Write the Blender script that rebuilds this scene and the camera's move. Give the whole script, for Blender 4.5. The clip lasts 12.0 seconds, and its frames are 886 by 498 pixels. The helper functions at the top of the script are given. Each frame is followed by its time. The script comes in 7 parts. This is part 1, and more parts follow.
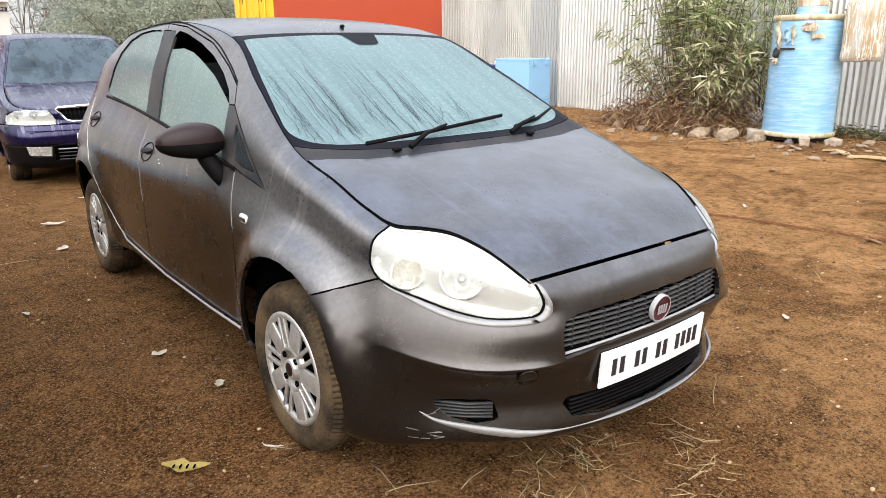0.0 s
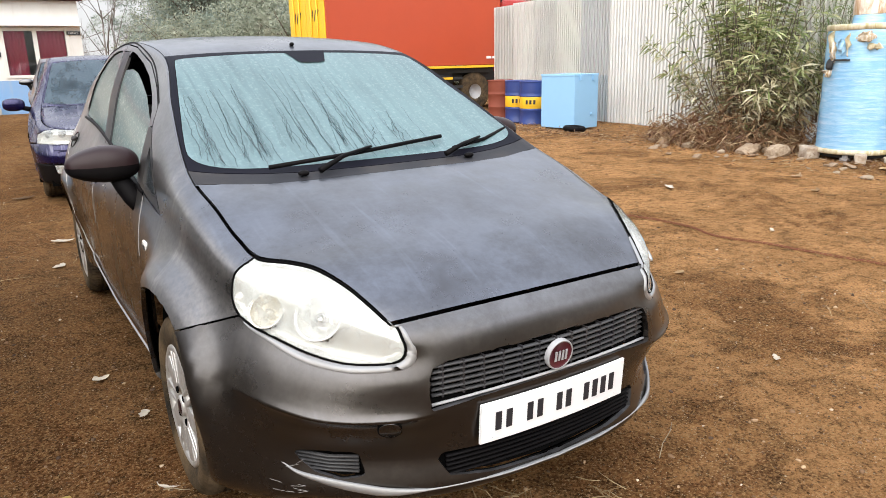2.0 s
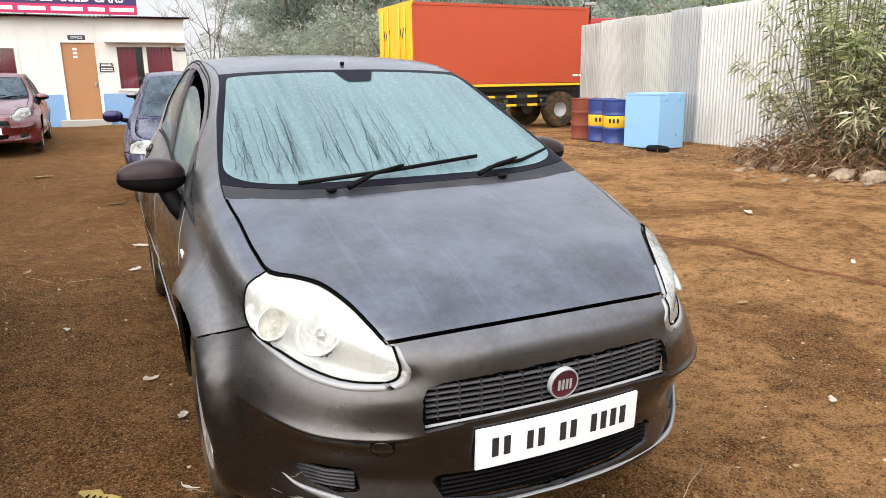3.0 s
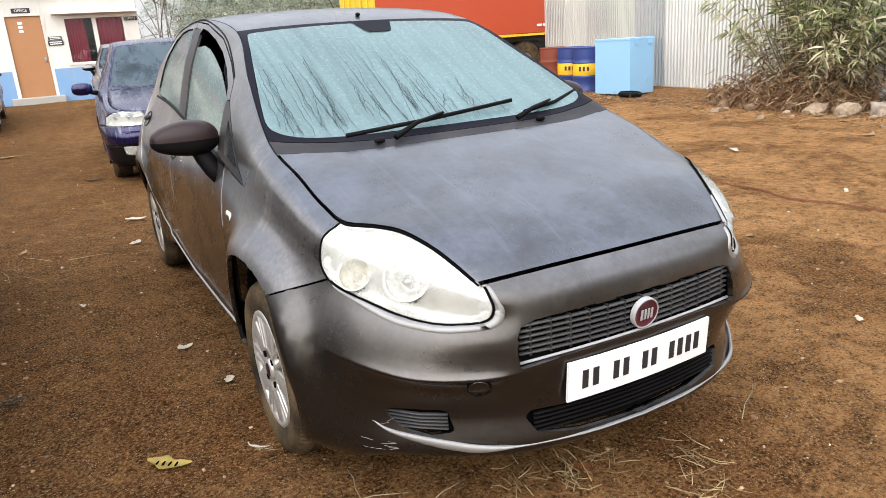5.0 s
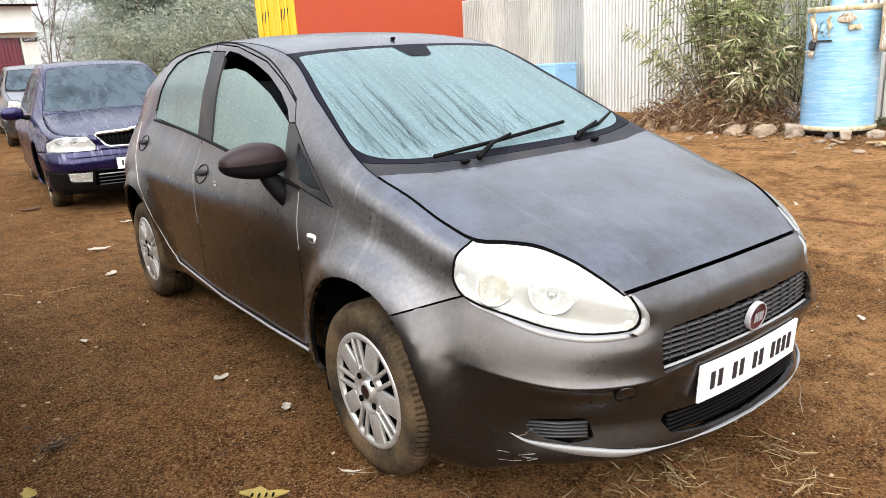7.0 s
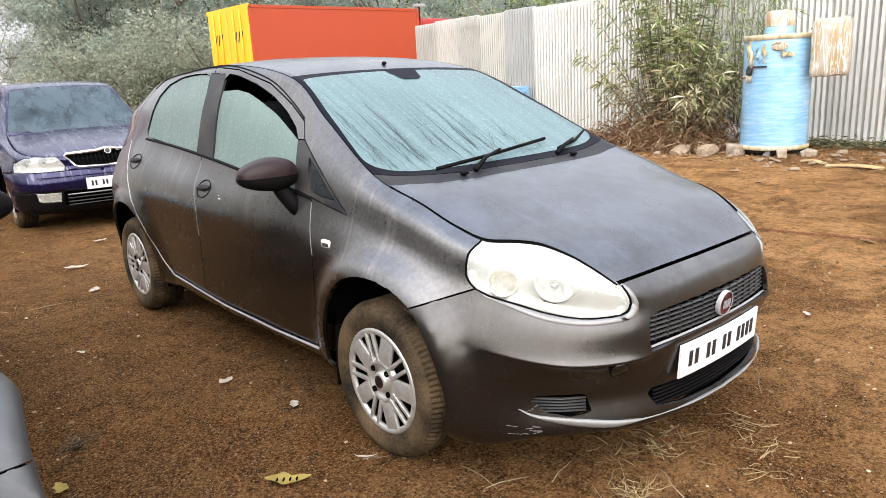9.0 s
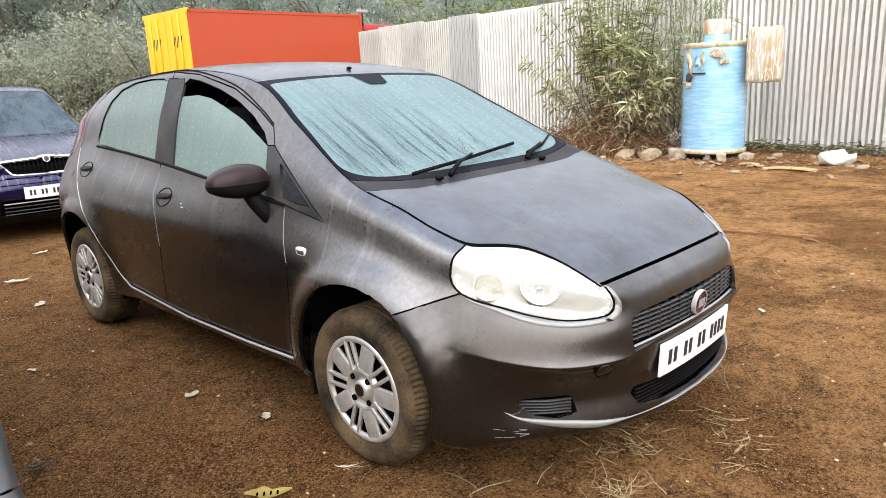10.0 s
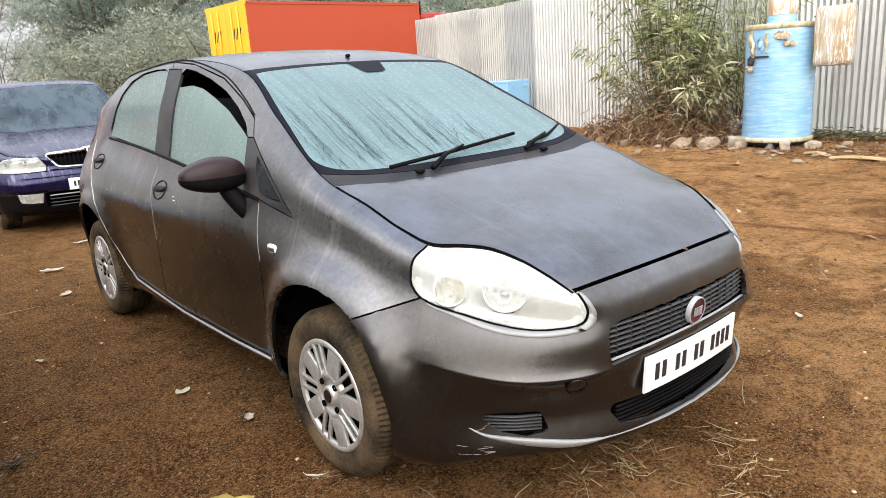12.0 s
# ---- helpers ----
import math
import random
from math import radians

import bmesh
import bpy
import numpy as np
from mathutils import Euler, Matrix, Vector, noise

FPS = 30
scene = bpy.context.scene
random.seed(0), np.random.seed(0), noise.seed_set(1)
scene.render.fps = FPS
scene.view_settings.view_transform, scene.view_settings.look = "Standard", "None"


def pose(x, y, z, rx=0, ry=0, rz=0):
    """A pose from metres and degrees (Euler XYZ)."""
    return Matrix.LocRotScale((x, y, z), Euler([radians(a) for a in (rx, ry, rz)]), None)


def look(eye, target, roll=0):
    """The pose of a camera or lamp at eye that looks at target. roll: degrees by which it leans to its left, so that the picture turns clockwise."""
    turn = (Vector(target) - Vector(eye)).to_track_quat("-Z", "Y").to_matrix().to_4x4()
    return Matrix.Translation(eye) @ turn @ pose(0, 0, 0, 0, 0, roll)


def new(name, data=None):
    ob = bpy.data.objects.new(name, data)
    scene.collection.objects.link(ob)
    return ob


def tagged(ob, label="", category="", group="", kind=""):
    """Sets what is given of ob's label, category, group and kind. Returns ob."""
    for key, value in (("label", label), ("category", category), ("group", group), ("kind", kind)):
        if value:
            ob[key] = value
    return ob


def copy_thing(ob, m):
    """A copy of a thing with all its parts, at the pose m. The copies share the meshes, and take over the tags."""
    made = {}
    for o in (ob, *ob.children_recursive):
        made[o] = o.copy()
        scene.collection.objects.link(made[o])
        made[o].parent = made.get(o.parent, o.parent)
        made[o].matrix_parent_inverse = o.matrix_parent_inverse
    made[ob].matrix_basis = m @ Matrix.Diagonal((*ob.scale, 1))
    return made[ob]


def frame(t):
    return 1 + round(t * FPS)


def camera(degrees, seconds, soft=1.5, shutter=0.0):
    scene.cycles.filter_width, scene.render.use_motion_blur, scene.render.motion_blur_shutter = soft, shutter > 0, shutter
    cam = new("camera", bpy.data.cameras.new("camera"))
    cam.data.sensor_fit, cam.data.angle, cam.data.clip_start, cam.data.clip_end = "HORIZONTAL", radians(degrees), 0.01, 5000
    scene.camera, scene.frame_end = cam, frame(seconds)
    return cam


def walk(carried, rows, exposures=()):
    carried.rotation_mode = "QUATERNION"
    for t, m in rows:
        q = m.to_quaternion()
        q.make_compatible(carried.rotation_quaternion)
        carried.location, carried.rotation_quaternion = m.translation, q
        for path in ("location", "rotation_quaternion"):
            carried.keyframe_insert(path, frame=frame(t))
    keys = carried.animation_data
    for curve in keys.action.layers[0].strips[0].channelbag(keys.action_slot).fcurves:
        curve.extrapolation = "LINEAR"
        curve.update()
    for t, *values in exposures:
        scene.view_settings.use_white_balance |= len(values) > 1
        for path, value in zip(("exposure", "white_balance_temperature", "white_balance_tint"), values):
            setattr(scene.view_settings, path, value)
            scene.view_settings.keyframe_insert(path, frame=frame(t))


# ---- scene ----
cam = camera(64.2, 12.0, soft=0.5)
PATH = [
    (0, (-1.722, -1.997, 1.316), (-0.533, -0.488, 0.758), -0.6),
    (0.5, (-1.604, -2.121, 1.311), (-0.419, -0.588, 0.817), -0.3),
    (1, (-1.477, -2.195, 1.3), (-0.375, -0.615, 0.762), -2.7),
    (1.5, (-1.335, -2.188, 1.292), (-0.359, -0.52, 0.779), -4.7),
    (2, (-1.178, -2.149, 1.308), (-0.142, -0.517, 0.795), -1.4),
    (2.5, (-1.064, -2.2, 1.313), (-0.196, -0.472, 0.804), -1.6),
    (2.7, (-1.002, -2.242, 1.319), (-0.172, -0.483, 0.855), -0.9),
    (4.3, (-0.983, -2.249, 1.285), (-0.138, -0.508, 0.779), -0.8),
    (4.5, (-1.088, -2.212, 1.28), (-0.173, -0.515, 0.749), -2.1),
    (5, (-1.265, -2.124, 1.285), (-0.364, -0.434, 0.707), -3.8),
    (5.5, (-1.351, -1.915, 1.271), (-0.45, -0.226, 0.694), -11.1),
    (6, (-1.496, -1.841, 1.297), (-0.497, -0.205, 0.725), -5.6),
    (6.5, (-1.713, -1.828, 1.311), (-0.655, -0.232, 0.733), -4.7),
    (7, (-1.808, -1.837, 1.318), (-0.667, -0.283, 0.787), -3.3),
    (7.2, (-1.79, -1.833, 1.297), (-0.608, -0.309, 0.769), -4.8),
    (8.8, (-2.074, -1.957, 1.328), (-0.828, -0.471, 0.839), -3.8),
    (9, (-2.123, -1.922, 1.329), (-0.858, -0.449, 0.85), -3.0),
    (9.5, (-2.205, -1.868, 1.33), (-0.899, -0.434, 0.842), -3.2),
    (10, (-2.209, -1.829, 1.331), (-0.824, -0.465, 0.86), -2.9),
    (10.5, (-2.163, -1.818, 1.319), (-0.804, -0.431, 0.839), -2.4),
    (11, (-2.053, -1.844, 1.321), (-0.736, -0.416, 0.843), -3.0),
    (11.5, (-1.955, -1.888, 1.314), (-0.683, -0.423, 0.831), -2.5),
    (12, (-1.865, -1.916, 1.305), (-0.623, -0.427, 0.815), -3.7),
]
walk(cam, [(t, look(eye, target, roll)) for t, eye, target, roll in PATH], [(0.0, 0.83), (2.0, 0.75), (4.5, 0.76), (7.0, 0.9), (9.5, 0.88), (12.0, 0.81)])

# world and light: hazy overcast morning
world = bpy.data.worlds.new("sky")
world.use_nodes = True
wn = world.node_tree.nodes
sky = wn.new("ShaderNodeTexSky")
sky.sky_type, sky.sun_disc = "NISHITA", False
sky.sun_elevation, sky.sun_rotation = radians(36), radians(224)
sky.air_density, sky.dust_density, sky.ozone_density = 1.0, 6.0, 1.0
wn["Background"].inputs["Strength"].default_value = 0.15
cloud = wn.new("ShaderNodeMix")  # a thick, even layer of bright haze over the clear sky
cloud.data_type = "RGBA"
cloud.inputs[0].default_value = 0.95
# an overcast sky is about three times as bright overhead as at the horizon
where, height, dome = wn.new("ShaderNodeTexCoord"), wn.new("ShaderNodeSeparateXYZ"), wn.new("ShaderNodeValToRGB")
dome.color_ramp.elements[0].position, dome.color_ramp.elements[0].color = 0.0, (0.42, 0.42, 0.42, 1)
dome.color_ramp.elements[1].position, dome.color_ramp.elements[1].color = 1.0, (0.92, 0.98, 1.1, 1)
gain = wn.new("ShaderNodeVectorMath")
gain.operation = "SCALE"
gain.inputs["Scale"].default_value = 8.2
world.node_tree.links.new(where.outputs["Generated"], height.inputs[0])
world.node_tree.links.new(height.outputs[2], dome.inputs[0])
world.node_tree.links.new(dome.outputs[0], gain.inputs[0])
world.node_tree.links.new(gain.outputs[0], cloud.inputs[7])
world.node_tree.links.new(sky.outputs[0], cloud.inputs[6])
world.node_tree.links.new(cloud.outputs[2], wn["Background"].inputs["Color"])
scene.world = world
sun = new("sun", bpy.data.lights.new("sun", "SUN"))
sun.data.energy, sun.data.angle, sun.data.color = 3.2, radians(100), (1.0, 0.96, 0.91)
sun.matrix_world = pose(0, 0, 30, 54, 0, -44)


# ---- helpers for meshes and materials ----
def part(name, bm, material, parent=None, label="", smooth=True):
    """Link a bmesh as one mesh object under a thing."""
    me = bpy.data.meshes.new(name)
    if smooth:
        for f in bm.faces:
            f.smooth = not f.tag
    bm.to_mesh(me)
    bm.free()
    ob = new(name, me)
    for m in material if isinstance(material, (list, tuple)) else [material]:
        me.materials.append(m)
    if parent is not None:
        ob.parent = parent
    if label:
        ob["label"] = label
    return ob


def thing(name, m, label, category, group="", kind=""):
    ob = new(name)
    ob.matrix_world = m
    ob.empty_display_size = 0.1
    return tagged(ob, label, category, group, kind)


def spline(knots, values, at):
    """Smooth curve through the values at the knots (natural tangents, limited against overshoot)."""
    k, v, at = np.asarray(knots, float), np.asarray(values, float), np.asarray(at, float)
    flat = v.ndim == 1
    if flat:
        v = v[:, None]
    d = np.diff(v, axis=0) / np.diff(k)[:, None]
    m = np.zeros_like(v)
    m[1:-1] = (d[:-1] * np.diff(k)[1:, None] + d[1:] * np.diff(k)[:-1, None]) / (k[2:] - k[:-2])[:, None]
    m[0], m[-1] = d[0], d[-1]
    i = np.clip(np.searchsorted(k, at, side="right") - 1, 0, len(k) - 2)
    h = (k[i + 1] - k[i])[:, None]
    t = ((at - k[i])[:, None]) / h
    out = (2 * t**3 - 3 * t**2 + 1) * v[i] + (t**3 - 2 * t**2 + t) * h * m[i] + (-2 * t**3 + 3 * t**2) * v[i + 1] + (t**3 - t**2) * h * m[i + 1]
    return out[:, 0] if flat else out


def grid_faces(bm, rows):
    """Quads between rows of vertices of one length."""
    out = []
    for a, b in zip(rows, rows[1:]):
        for p, q, r, s in zip(a, a[1:], b[1:], b):
            if len({p, q, r, s}) == 4:
                out.append(bm.faces.new((p, q, r, s)))
    return out


def box(bm, lo, hi, m=None, bevel=0.0):
    got = bmesh.ops.create_cube(bm, size=1.0)["verts"]
    for v in got:
        v.co = Vector([lo[i] if v.co[i] < 0 else hi[i] for i in range(3)])
    if bevel:
        edges = list({e for v in got for e in v.link_edges})
        made = bmesh.ops.bevel(bm, geom=edges, offset=bevel, segments=2, affect="EDGES", profile=0.5)
        got = list({v for f in made["faces"] for v in f.verts} | {v for v in got if v.is_valid})
    if m is not None:
        bmesh.ops.transform(bm, matrix=m, verts=got)
    return got


def lathe(bm, profile, n=32, axis="z", m=None, ends=False):
    """Turn (radius, height) pairs round an axis."""
    rows = []
    for r, h in profile:
        row = []
        for i in range(n):
            a = 2 * math.pi * i / n
            c = (r * math.cos(a), r * math.sin(a), h)
            if axis == "x":
                c = (h, c[0], c[1])
            row.append(bm.verts.new(c))
        rows.append(row + [row[0]])
    grid_faces(bm, rows)
    if ends:
        bm.faces.new(rows[0][:-1][::-1])
        bm.faces.new(rows[-1][:-1])
    got = [v for row in rows for v in row[:-1]]
    if m is not None:
        bmesh.ops.transform(bm, matrix=m, verts=got)
    return got


def tube(bm, points, radius, n=6):
    """A round tube along points; radius a number or a list."""
    pts = [Vector(p) for p in points]
    rad = radius if isinstance(radius, (list, tuple)) else [radius] * len(pts)
    rows = []
    for i, p in enumerate(pts):
        d = (pts[min(i + 1, len(pts) - 1)] - pts[max(i - 1, 0)]).normalized()
        a = d.orthogonal().normalized() if i == 0 else (side - d * side.dot(d)).normalized()
        side = a
        b = d.cross(a)
        row = [bm.verts.new(p + rad[i] * (math.cos(k * 2 * math.pi / n) * a + math.sin(k * 2 * math.pi / n) * b)) for k in range(n)]
        rows.append(row + [row[0]])
    grid_faces(bm, rows)
    bm.faces.new(rows[0][:-1][::-1])
    bm.faces.new(rows[-1][:-1])


class Mat:
    """A small builder of node materials."""

    def __init__(self, name, color=(0.5, 0.5, 0.5), rough=0.5, metal=0.0, **more):
        self.m = bpy.data.materials.new(name)
        self.m.use_nodes = True
        self.n, self.l = self.m.node_tree.nodes, self.m.node_tree.links
        self.p = self.n["Principled BSDF"]
        self.set("Base Color", (*color, 1))
        self.set("Roughness", rough)
        self.set("Metallic", metal)
        for k, v in more.items():
            self.set(k.replace("_", " "), v)

    def set(self, key, value):
        if hasattr(value, "is_output"):
            self.l.new(value, self.p.inputs[key])
        else:
            self.p.inputs[key].default_value = value
        return self

    def coords(self, scale=(1, 1, 1), kind="Object"):
        tc, mp = self.n.new("ShaderNodeTexCoord"), self.n.new("ShaderNodeMapping")
        mp.inputs["Scale"].default_value = scale if isinstance(scale, tuple) else (scale,) * 3
        self.l.new(tc.outputs[kind], mp.inputs["Vector"])
        return mp.outputs[0]

    def noise(self, scale, detail=4.0, rough=0.55, vec=None, distortion=0.0):
        nd = self.n.new("ShaderNodeTexNoise")
        nd.inputs["Scale"].default_value, nd.inputs["Detail"].default_value = scale, detail
        nd.inputs["Roughness"].default_value, nd.inputs["Distortion"].default_value = rough, distortion
        self.l.new(vec if vec is not None else self.coords(), nd.inputs["Vector"])
        return nd.outputs["Fac"]

    def voronoi(self, scale, vec=None, out="Distance", feature="F1"):
        nd = self.n.new("ShaderNodeTexVoronoi")
        nd.feature = feature
        nd.inputs["Scale"].default_value = scale
        self.l.new(vec if vec is not None else self.coords(), nd.inputs["Vector"])
        return nd.outputs[out]

    def ramp(self, fac, *stops):
        nd = self.n.new("ShaderNodeValToRGB")
        while len(nd.color_ramp.elements) < len(stops):
            nd.color_ramp.elements.new(0.5)
        for e, (pos, col) in zip(nd.color_ramp.elements, stops):
            e.position = pos
            e.color = (*col, 1) if isinstance(col, tuple) else (col, col, col, 1)
        self.l.new(fac, nd.inputs["Fac"])
        return nd.outputs["Color"]

    def mix(self, fac, a, b, mode="MIX"):
        nd = self.n.new("ShaderNodeMix")
        nd.data_type, nd.blend_type = "RGBA", mode
        for key, v in ((0, fac), (6, a), (7, b)):
            if hasattr(v, "is_output"):
                self.l.new(v, nd.inputs[key])
            else:
                nd.inputs[key].default_value = (*v, 1) if isinstance(v, tuple) else v
        return nd.outputs[2]

    def math(self, op, a, b=0.0):
        nd = self.n.new("ShaderNodeMath")
        nd.operation = op
        for i, v in enumerate((a, b)):
            if hasattr(v, "is_output"):
                self.l.new(v, nd.inputs[i])
            else:
                nd.inputs[i].default_value = v
        return nd.outputs[0]

    def bump(self, height, strength=0.3, distance=0.01):
        nd = self.n.new("ShaderNodeBump")
        nd.inputs["Strength"].default_value, nd.inputs["Distance"].default_value = strength, distance
        self.l.new(height, nd.inputs["Height"])
        return self.set("Normal", nd.outputs[0])

    def rand(self):
        return self.n.new("ShaderNodeObjectInfo").outputs["Random"]

    def island(self):
        return self.n.new("ShaderNodeNewGeometry").outputs["Random Per Island"]


# ---- materials ----
def car_paint(name, color, metal=0.5, rough=0.3, dust=0.35, dust_color=(0.27, 0.24, 0.2), streak=0.3, dew_sky_film=0.3, dew_sky_color=(0.34, 0.37, 0.43), coat=1.0, run_scale=(8.0, 52.0, 0.9), flat_runs=0.35):
    """Metallic paint under clear coat, with dust, dried water runs, dew and painted-in skylight on what faces up."""
    m = Mat(name, color, rough, metal, Coat_Weight=1.0, Coat_Roughness=0.15)
    broad = m.noise(2.2, 5, 0.6)
    fine = m.noise(70, 3, 0.6)
    runs = m.noise(1.0, 1, 0.5, m.coords(run_scale), 0.0)
    a = m.ramp(broad, (0.3, 0.45 * dust), (0.7, dust))
    b = m.ramp(runs, (0.54, 0.0), (0.66, streak))
    c = m.ramp(fine, (0.35, 0.7), (0.65, 1.0))
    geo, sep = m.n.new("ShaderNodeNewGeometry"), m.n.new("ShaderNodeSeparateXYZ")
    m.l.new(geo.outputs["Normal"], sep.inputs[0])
    # dust runs where panels lean, dew where they face up; skylight painted into both
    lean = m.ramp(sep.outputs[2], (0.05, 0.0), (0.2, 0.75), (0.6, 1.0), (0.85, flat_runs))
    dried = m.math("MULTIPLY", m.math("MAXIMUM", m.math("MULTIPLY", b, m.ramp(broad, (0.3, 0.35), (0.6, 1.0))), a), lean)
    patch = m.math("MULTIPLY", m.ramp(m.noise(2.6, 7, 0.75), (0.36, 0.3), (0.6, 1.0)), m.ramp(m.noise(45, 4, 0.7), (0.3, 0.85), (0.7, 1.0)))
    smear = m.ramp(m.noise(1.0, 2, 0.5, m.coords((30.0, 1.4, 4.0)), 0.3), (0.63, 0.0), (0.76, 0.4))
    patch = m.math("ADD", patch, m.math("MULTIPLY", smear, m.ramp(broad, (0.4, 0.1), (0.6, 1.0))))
    dew = m.math("MINIMUM", m.math("MULTIPLY", m.ramp(sep.outputs[2], (0.3, 0.0), (0.85, dew_sky_film)), patch), 1.0)
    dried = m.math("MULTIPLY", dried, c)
    col = m.mix(dew, m.mix(dried, color, dust_color), dew_sky_color)
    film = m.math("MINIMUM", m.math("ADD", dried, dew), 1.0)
    m.set("Base Color", col)
    m.set("Metallic", m.math("MULTIPLY", m.math("SUBTRACT", 1.0, film), metal))
    m.set("Roughness", m.math("ADD", m.math("MULTIPLY", film, 0.35), m.ramp(m.noise(3.7, 6, 0.7), (0.35, rough * 0.75), (0.65, rough * 1.3))))
    m.set("Coat Roughness", m.ramp(m.noise(1.5, 6, 0.7), (0.4, 0.24), (0.64, 0.06)))
    m.set("Coat Weight", m.math("SUBTRACT", coat, m.math("MULTIPLY", film, 0.7 * coat)))
    return m.m


def plastic(name, color, rough=0.5, scale=40, dust=0.15, gloss=0.3):
    m = Mat(name, color, rough, Specular_IOR_Level=gloss)
    n = m.noise(6, 5)
    m.set("Base Color", m.mix(m.ramp(n, (0.45, 0.0), (0.75, dust)), color, (0.24, 0.2, 0.16)))
    m.set("Roughness", m.math("ADD", m.math("MULTIPLY", n, 0.25), rough - 0.1))
    m.bump(m.noise(scale * 10, 2), 0.06, 0.002)
    return m.m


def fogged_glass(name, tint=(0.5, 0.68, 0.68), runs=0.5, run_scale=26.0, clear=0.25, dirs=(1.0, 0.06, 0.12)):
    """Glass fogged with dew: pale film, broken by clear runs of water."""
    m = Mat(name, tint, 0.16, 0.0, Coat_Weight=0.5, Coat_Roughness=0.05)
    co = m.coords((run_scale * dirs[0], run_scale * dirs[1], run_scale * dirs[2]))
    lines = m.noise(1.0, 3, 0.6, co, 0.2)
    where = m.noise(1.8, 3, 0.6)
    run = m.math("MULTIPLY", m.ramp(lines, (0.42, 0.0), (0.75, 1.0)), m.ramp(where, (0.35, 0.35 * runs), (0.65, runs)))
    drops = m.ramp(m.voronoi(170), (0.1, 0.25), (0.45, 0.0))
    speck = m.noise(75, 4, 0.7)
    col = m.mix(m.ramp(speck, (0.3, 0.0), (0.7, 0.3)), tint, tuple(min(1, 1.5 * c) for c in tint))
    col = m.mix(m.ramp(m.noise(1.6, 3), (0.35, 0.0), (0.7, 0.45)), col, tuple(0.62 * c for c in tint))
    m.set("Base Color", col)
    m.set("Roughness", m.math("ADD", m.math("MULTIPLY", speck, 0.3), 0.1))
    m.bump(m.voronoi(160), 0.15, 0.001)
    glass = m.n.new("ShaderNodeBsdfTransparent")
    glass.inputs[0].default_value = (0.55, 0.68, 0.68, 1)
    mix, veil, glow = m.n.new("ShaderNodeMixShader"), m.n.new("ShaderNodeMixShader"), m.n.new("ShaderNodeBsdfTranslucent")
    glow.inputs[0].default_value = (*[min(1, 2.2 * c) for c in tint], 1)
    veil.inputs[0].default_value = 0.3
    m.l.new(m.p.outputs[0], veil.inputs[1])
    m.l.new(glow.outputs[0], veil.inputs[2])
    m.l.new(m.math("MINIMUM", m.math("ADD", m.math("ADD", run, m.math("MULTIPLY", drops, 0.18)), clear), 0.95), mix.inputs[0])
    m.l.new(veil.outputs[0], mix.inputs[1])
    m.l.new(glass.outputs[0], mix.inputs[2])
    m.l.new(mix.outputs[0], m.n["Material Output"].inputs["Surface"])
    return m.m


def clear_pane(name, tint=(0.85, 0.9, 0.9), haze=0.12, rough=0.03):
    """Clear pane: lets light straight through, mirrors by Fresnel, with a faint haze."""
    m = Mat(name, (0.75, 0.78, 0.76), 0.5)
    tr, gl, fr = m.n.new("ShaderNodeBsdfTransparent"), m.n.new("ShaderNodeBsdfGlossy"), m.n.new("ShaderNodeFresnel")
    tr.inputs[0].default_value = (*tint, 1)
    gl.inputs["Roughness"].default_value = rough
    fr.inputs[0].default_value = 1.5
    a, b = m.n.new("ShaderNodeMixShader"), m.n.new("ShaderNodeMixShader")
    m.l.new(m.ramp(m.noise(25, 4), (0.3, haze * 0.5), (0.7, haze * 1.5)), a.inputs[0])
    m.l.new(tr.outputs[0], a.inputs[1])
    m.l.new(m.p.outputs[0], a.inputs[2])
    m.l.new(fr.outputs[0], b.inputs[0])
    m.l.new(a.outputs[0], b.inputs[1])
    m.l.new(gl.outputs[0], b.inputs[2])
    m.l.new(b.outputs[0], m.n["Material Output"].inputs["Surface"])
    return m.m


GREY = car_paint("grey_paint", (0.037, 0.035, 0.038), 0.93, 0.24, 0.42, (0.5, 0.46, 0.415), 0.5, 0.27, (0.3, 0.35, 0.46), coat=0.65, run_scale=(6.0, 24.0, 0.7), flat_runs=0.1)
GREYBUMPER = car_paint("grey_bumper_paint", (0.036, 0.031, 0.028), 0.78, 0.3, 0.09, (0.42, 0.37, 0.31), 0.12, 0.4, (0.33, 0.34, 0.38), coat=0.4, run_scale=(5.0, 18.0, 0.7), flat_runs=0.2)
NAVY = car_paint("navy_paint", (0.009, 0.007, 0.055), 0.6, 0.24, 0.05, (0.5, 0.5, 0.55), 0.28, 0.03, coat=0.3, run_scale=(34.0, 3.5, 4.0), flat_runs=0.9)
SILVER = car_paint("silver_paint", (0.15, 0.15, 0.152), 0.85, 0.3, 0.2)
RED = car_paint("red_paint", (0.13, 0.012, 0.017), 0.3, 0.28, 0.2)
BLACK = plastic("black_plastic", (0.005, 0.0045, 0.005), 0.5, dust=0.015, gloss=0.07)
PILLAR = plastic("dusty_black_pillar", (0.018, 0.018, 0.02), 0.38, dust=0.3, gloss=0.4)
# near-black for linings, and for shade painted into gaps, recesses and the room
DARK = Mat("dark_lining_and_shade", (0.004, 0.004, 0.004), 0.95, Specular_IOR_Level=0.02).m
SOFTBLACK = plastic("cowl_plastic", (0.02, 0.02, 0.024), 0.55, dust=0.15, gloss=0.2)
FRIT = Mat("black_glass_border", (0.006, 0.006, 0.011), 0.45, Specular_IOR_Level=0.05).m
TAIL = Mat("tail_lamp_red", (0.09, 0.02, 0.035), 0.15, Coat_Weight=0.5).m
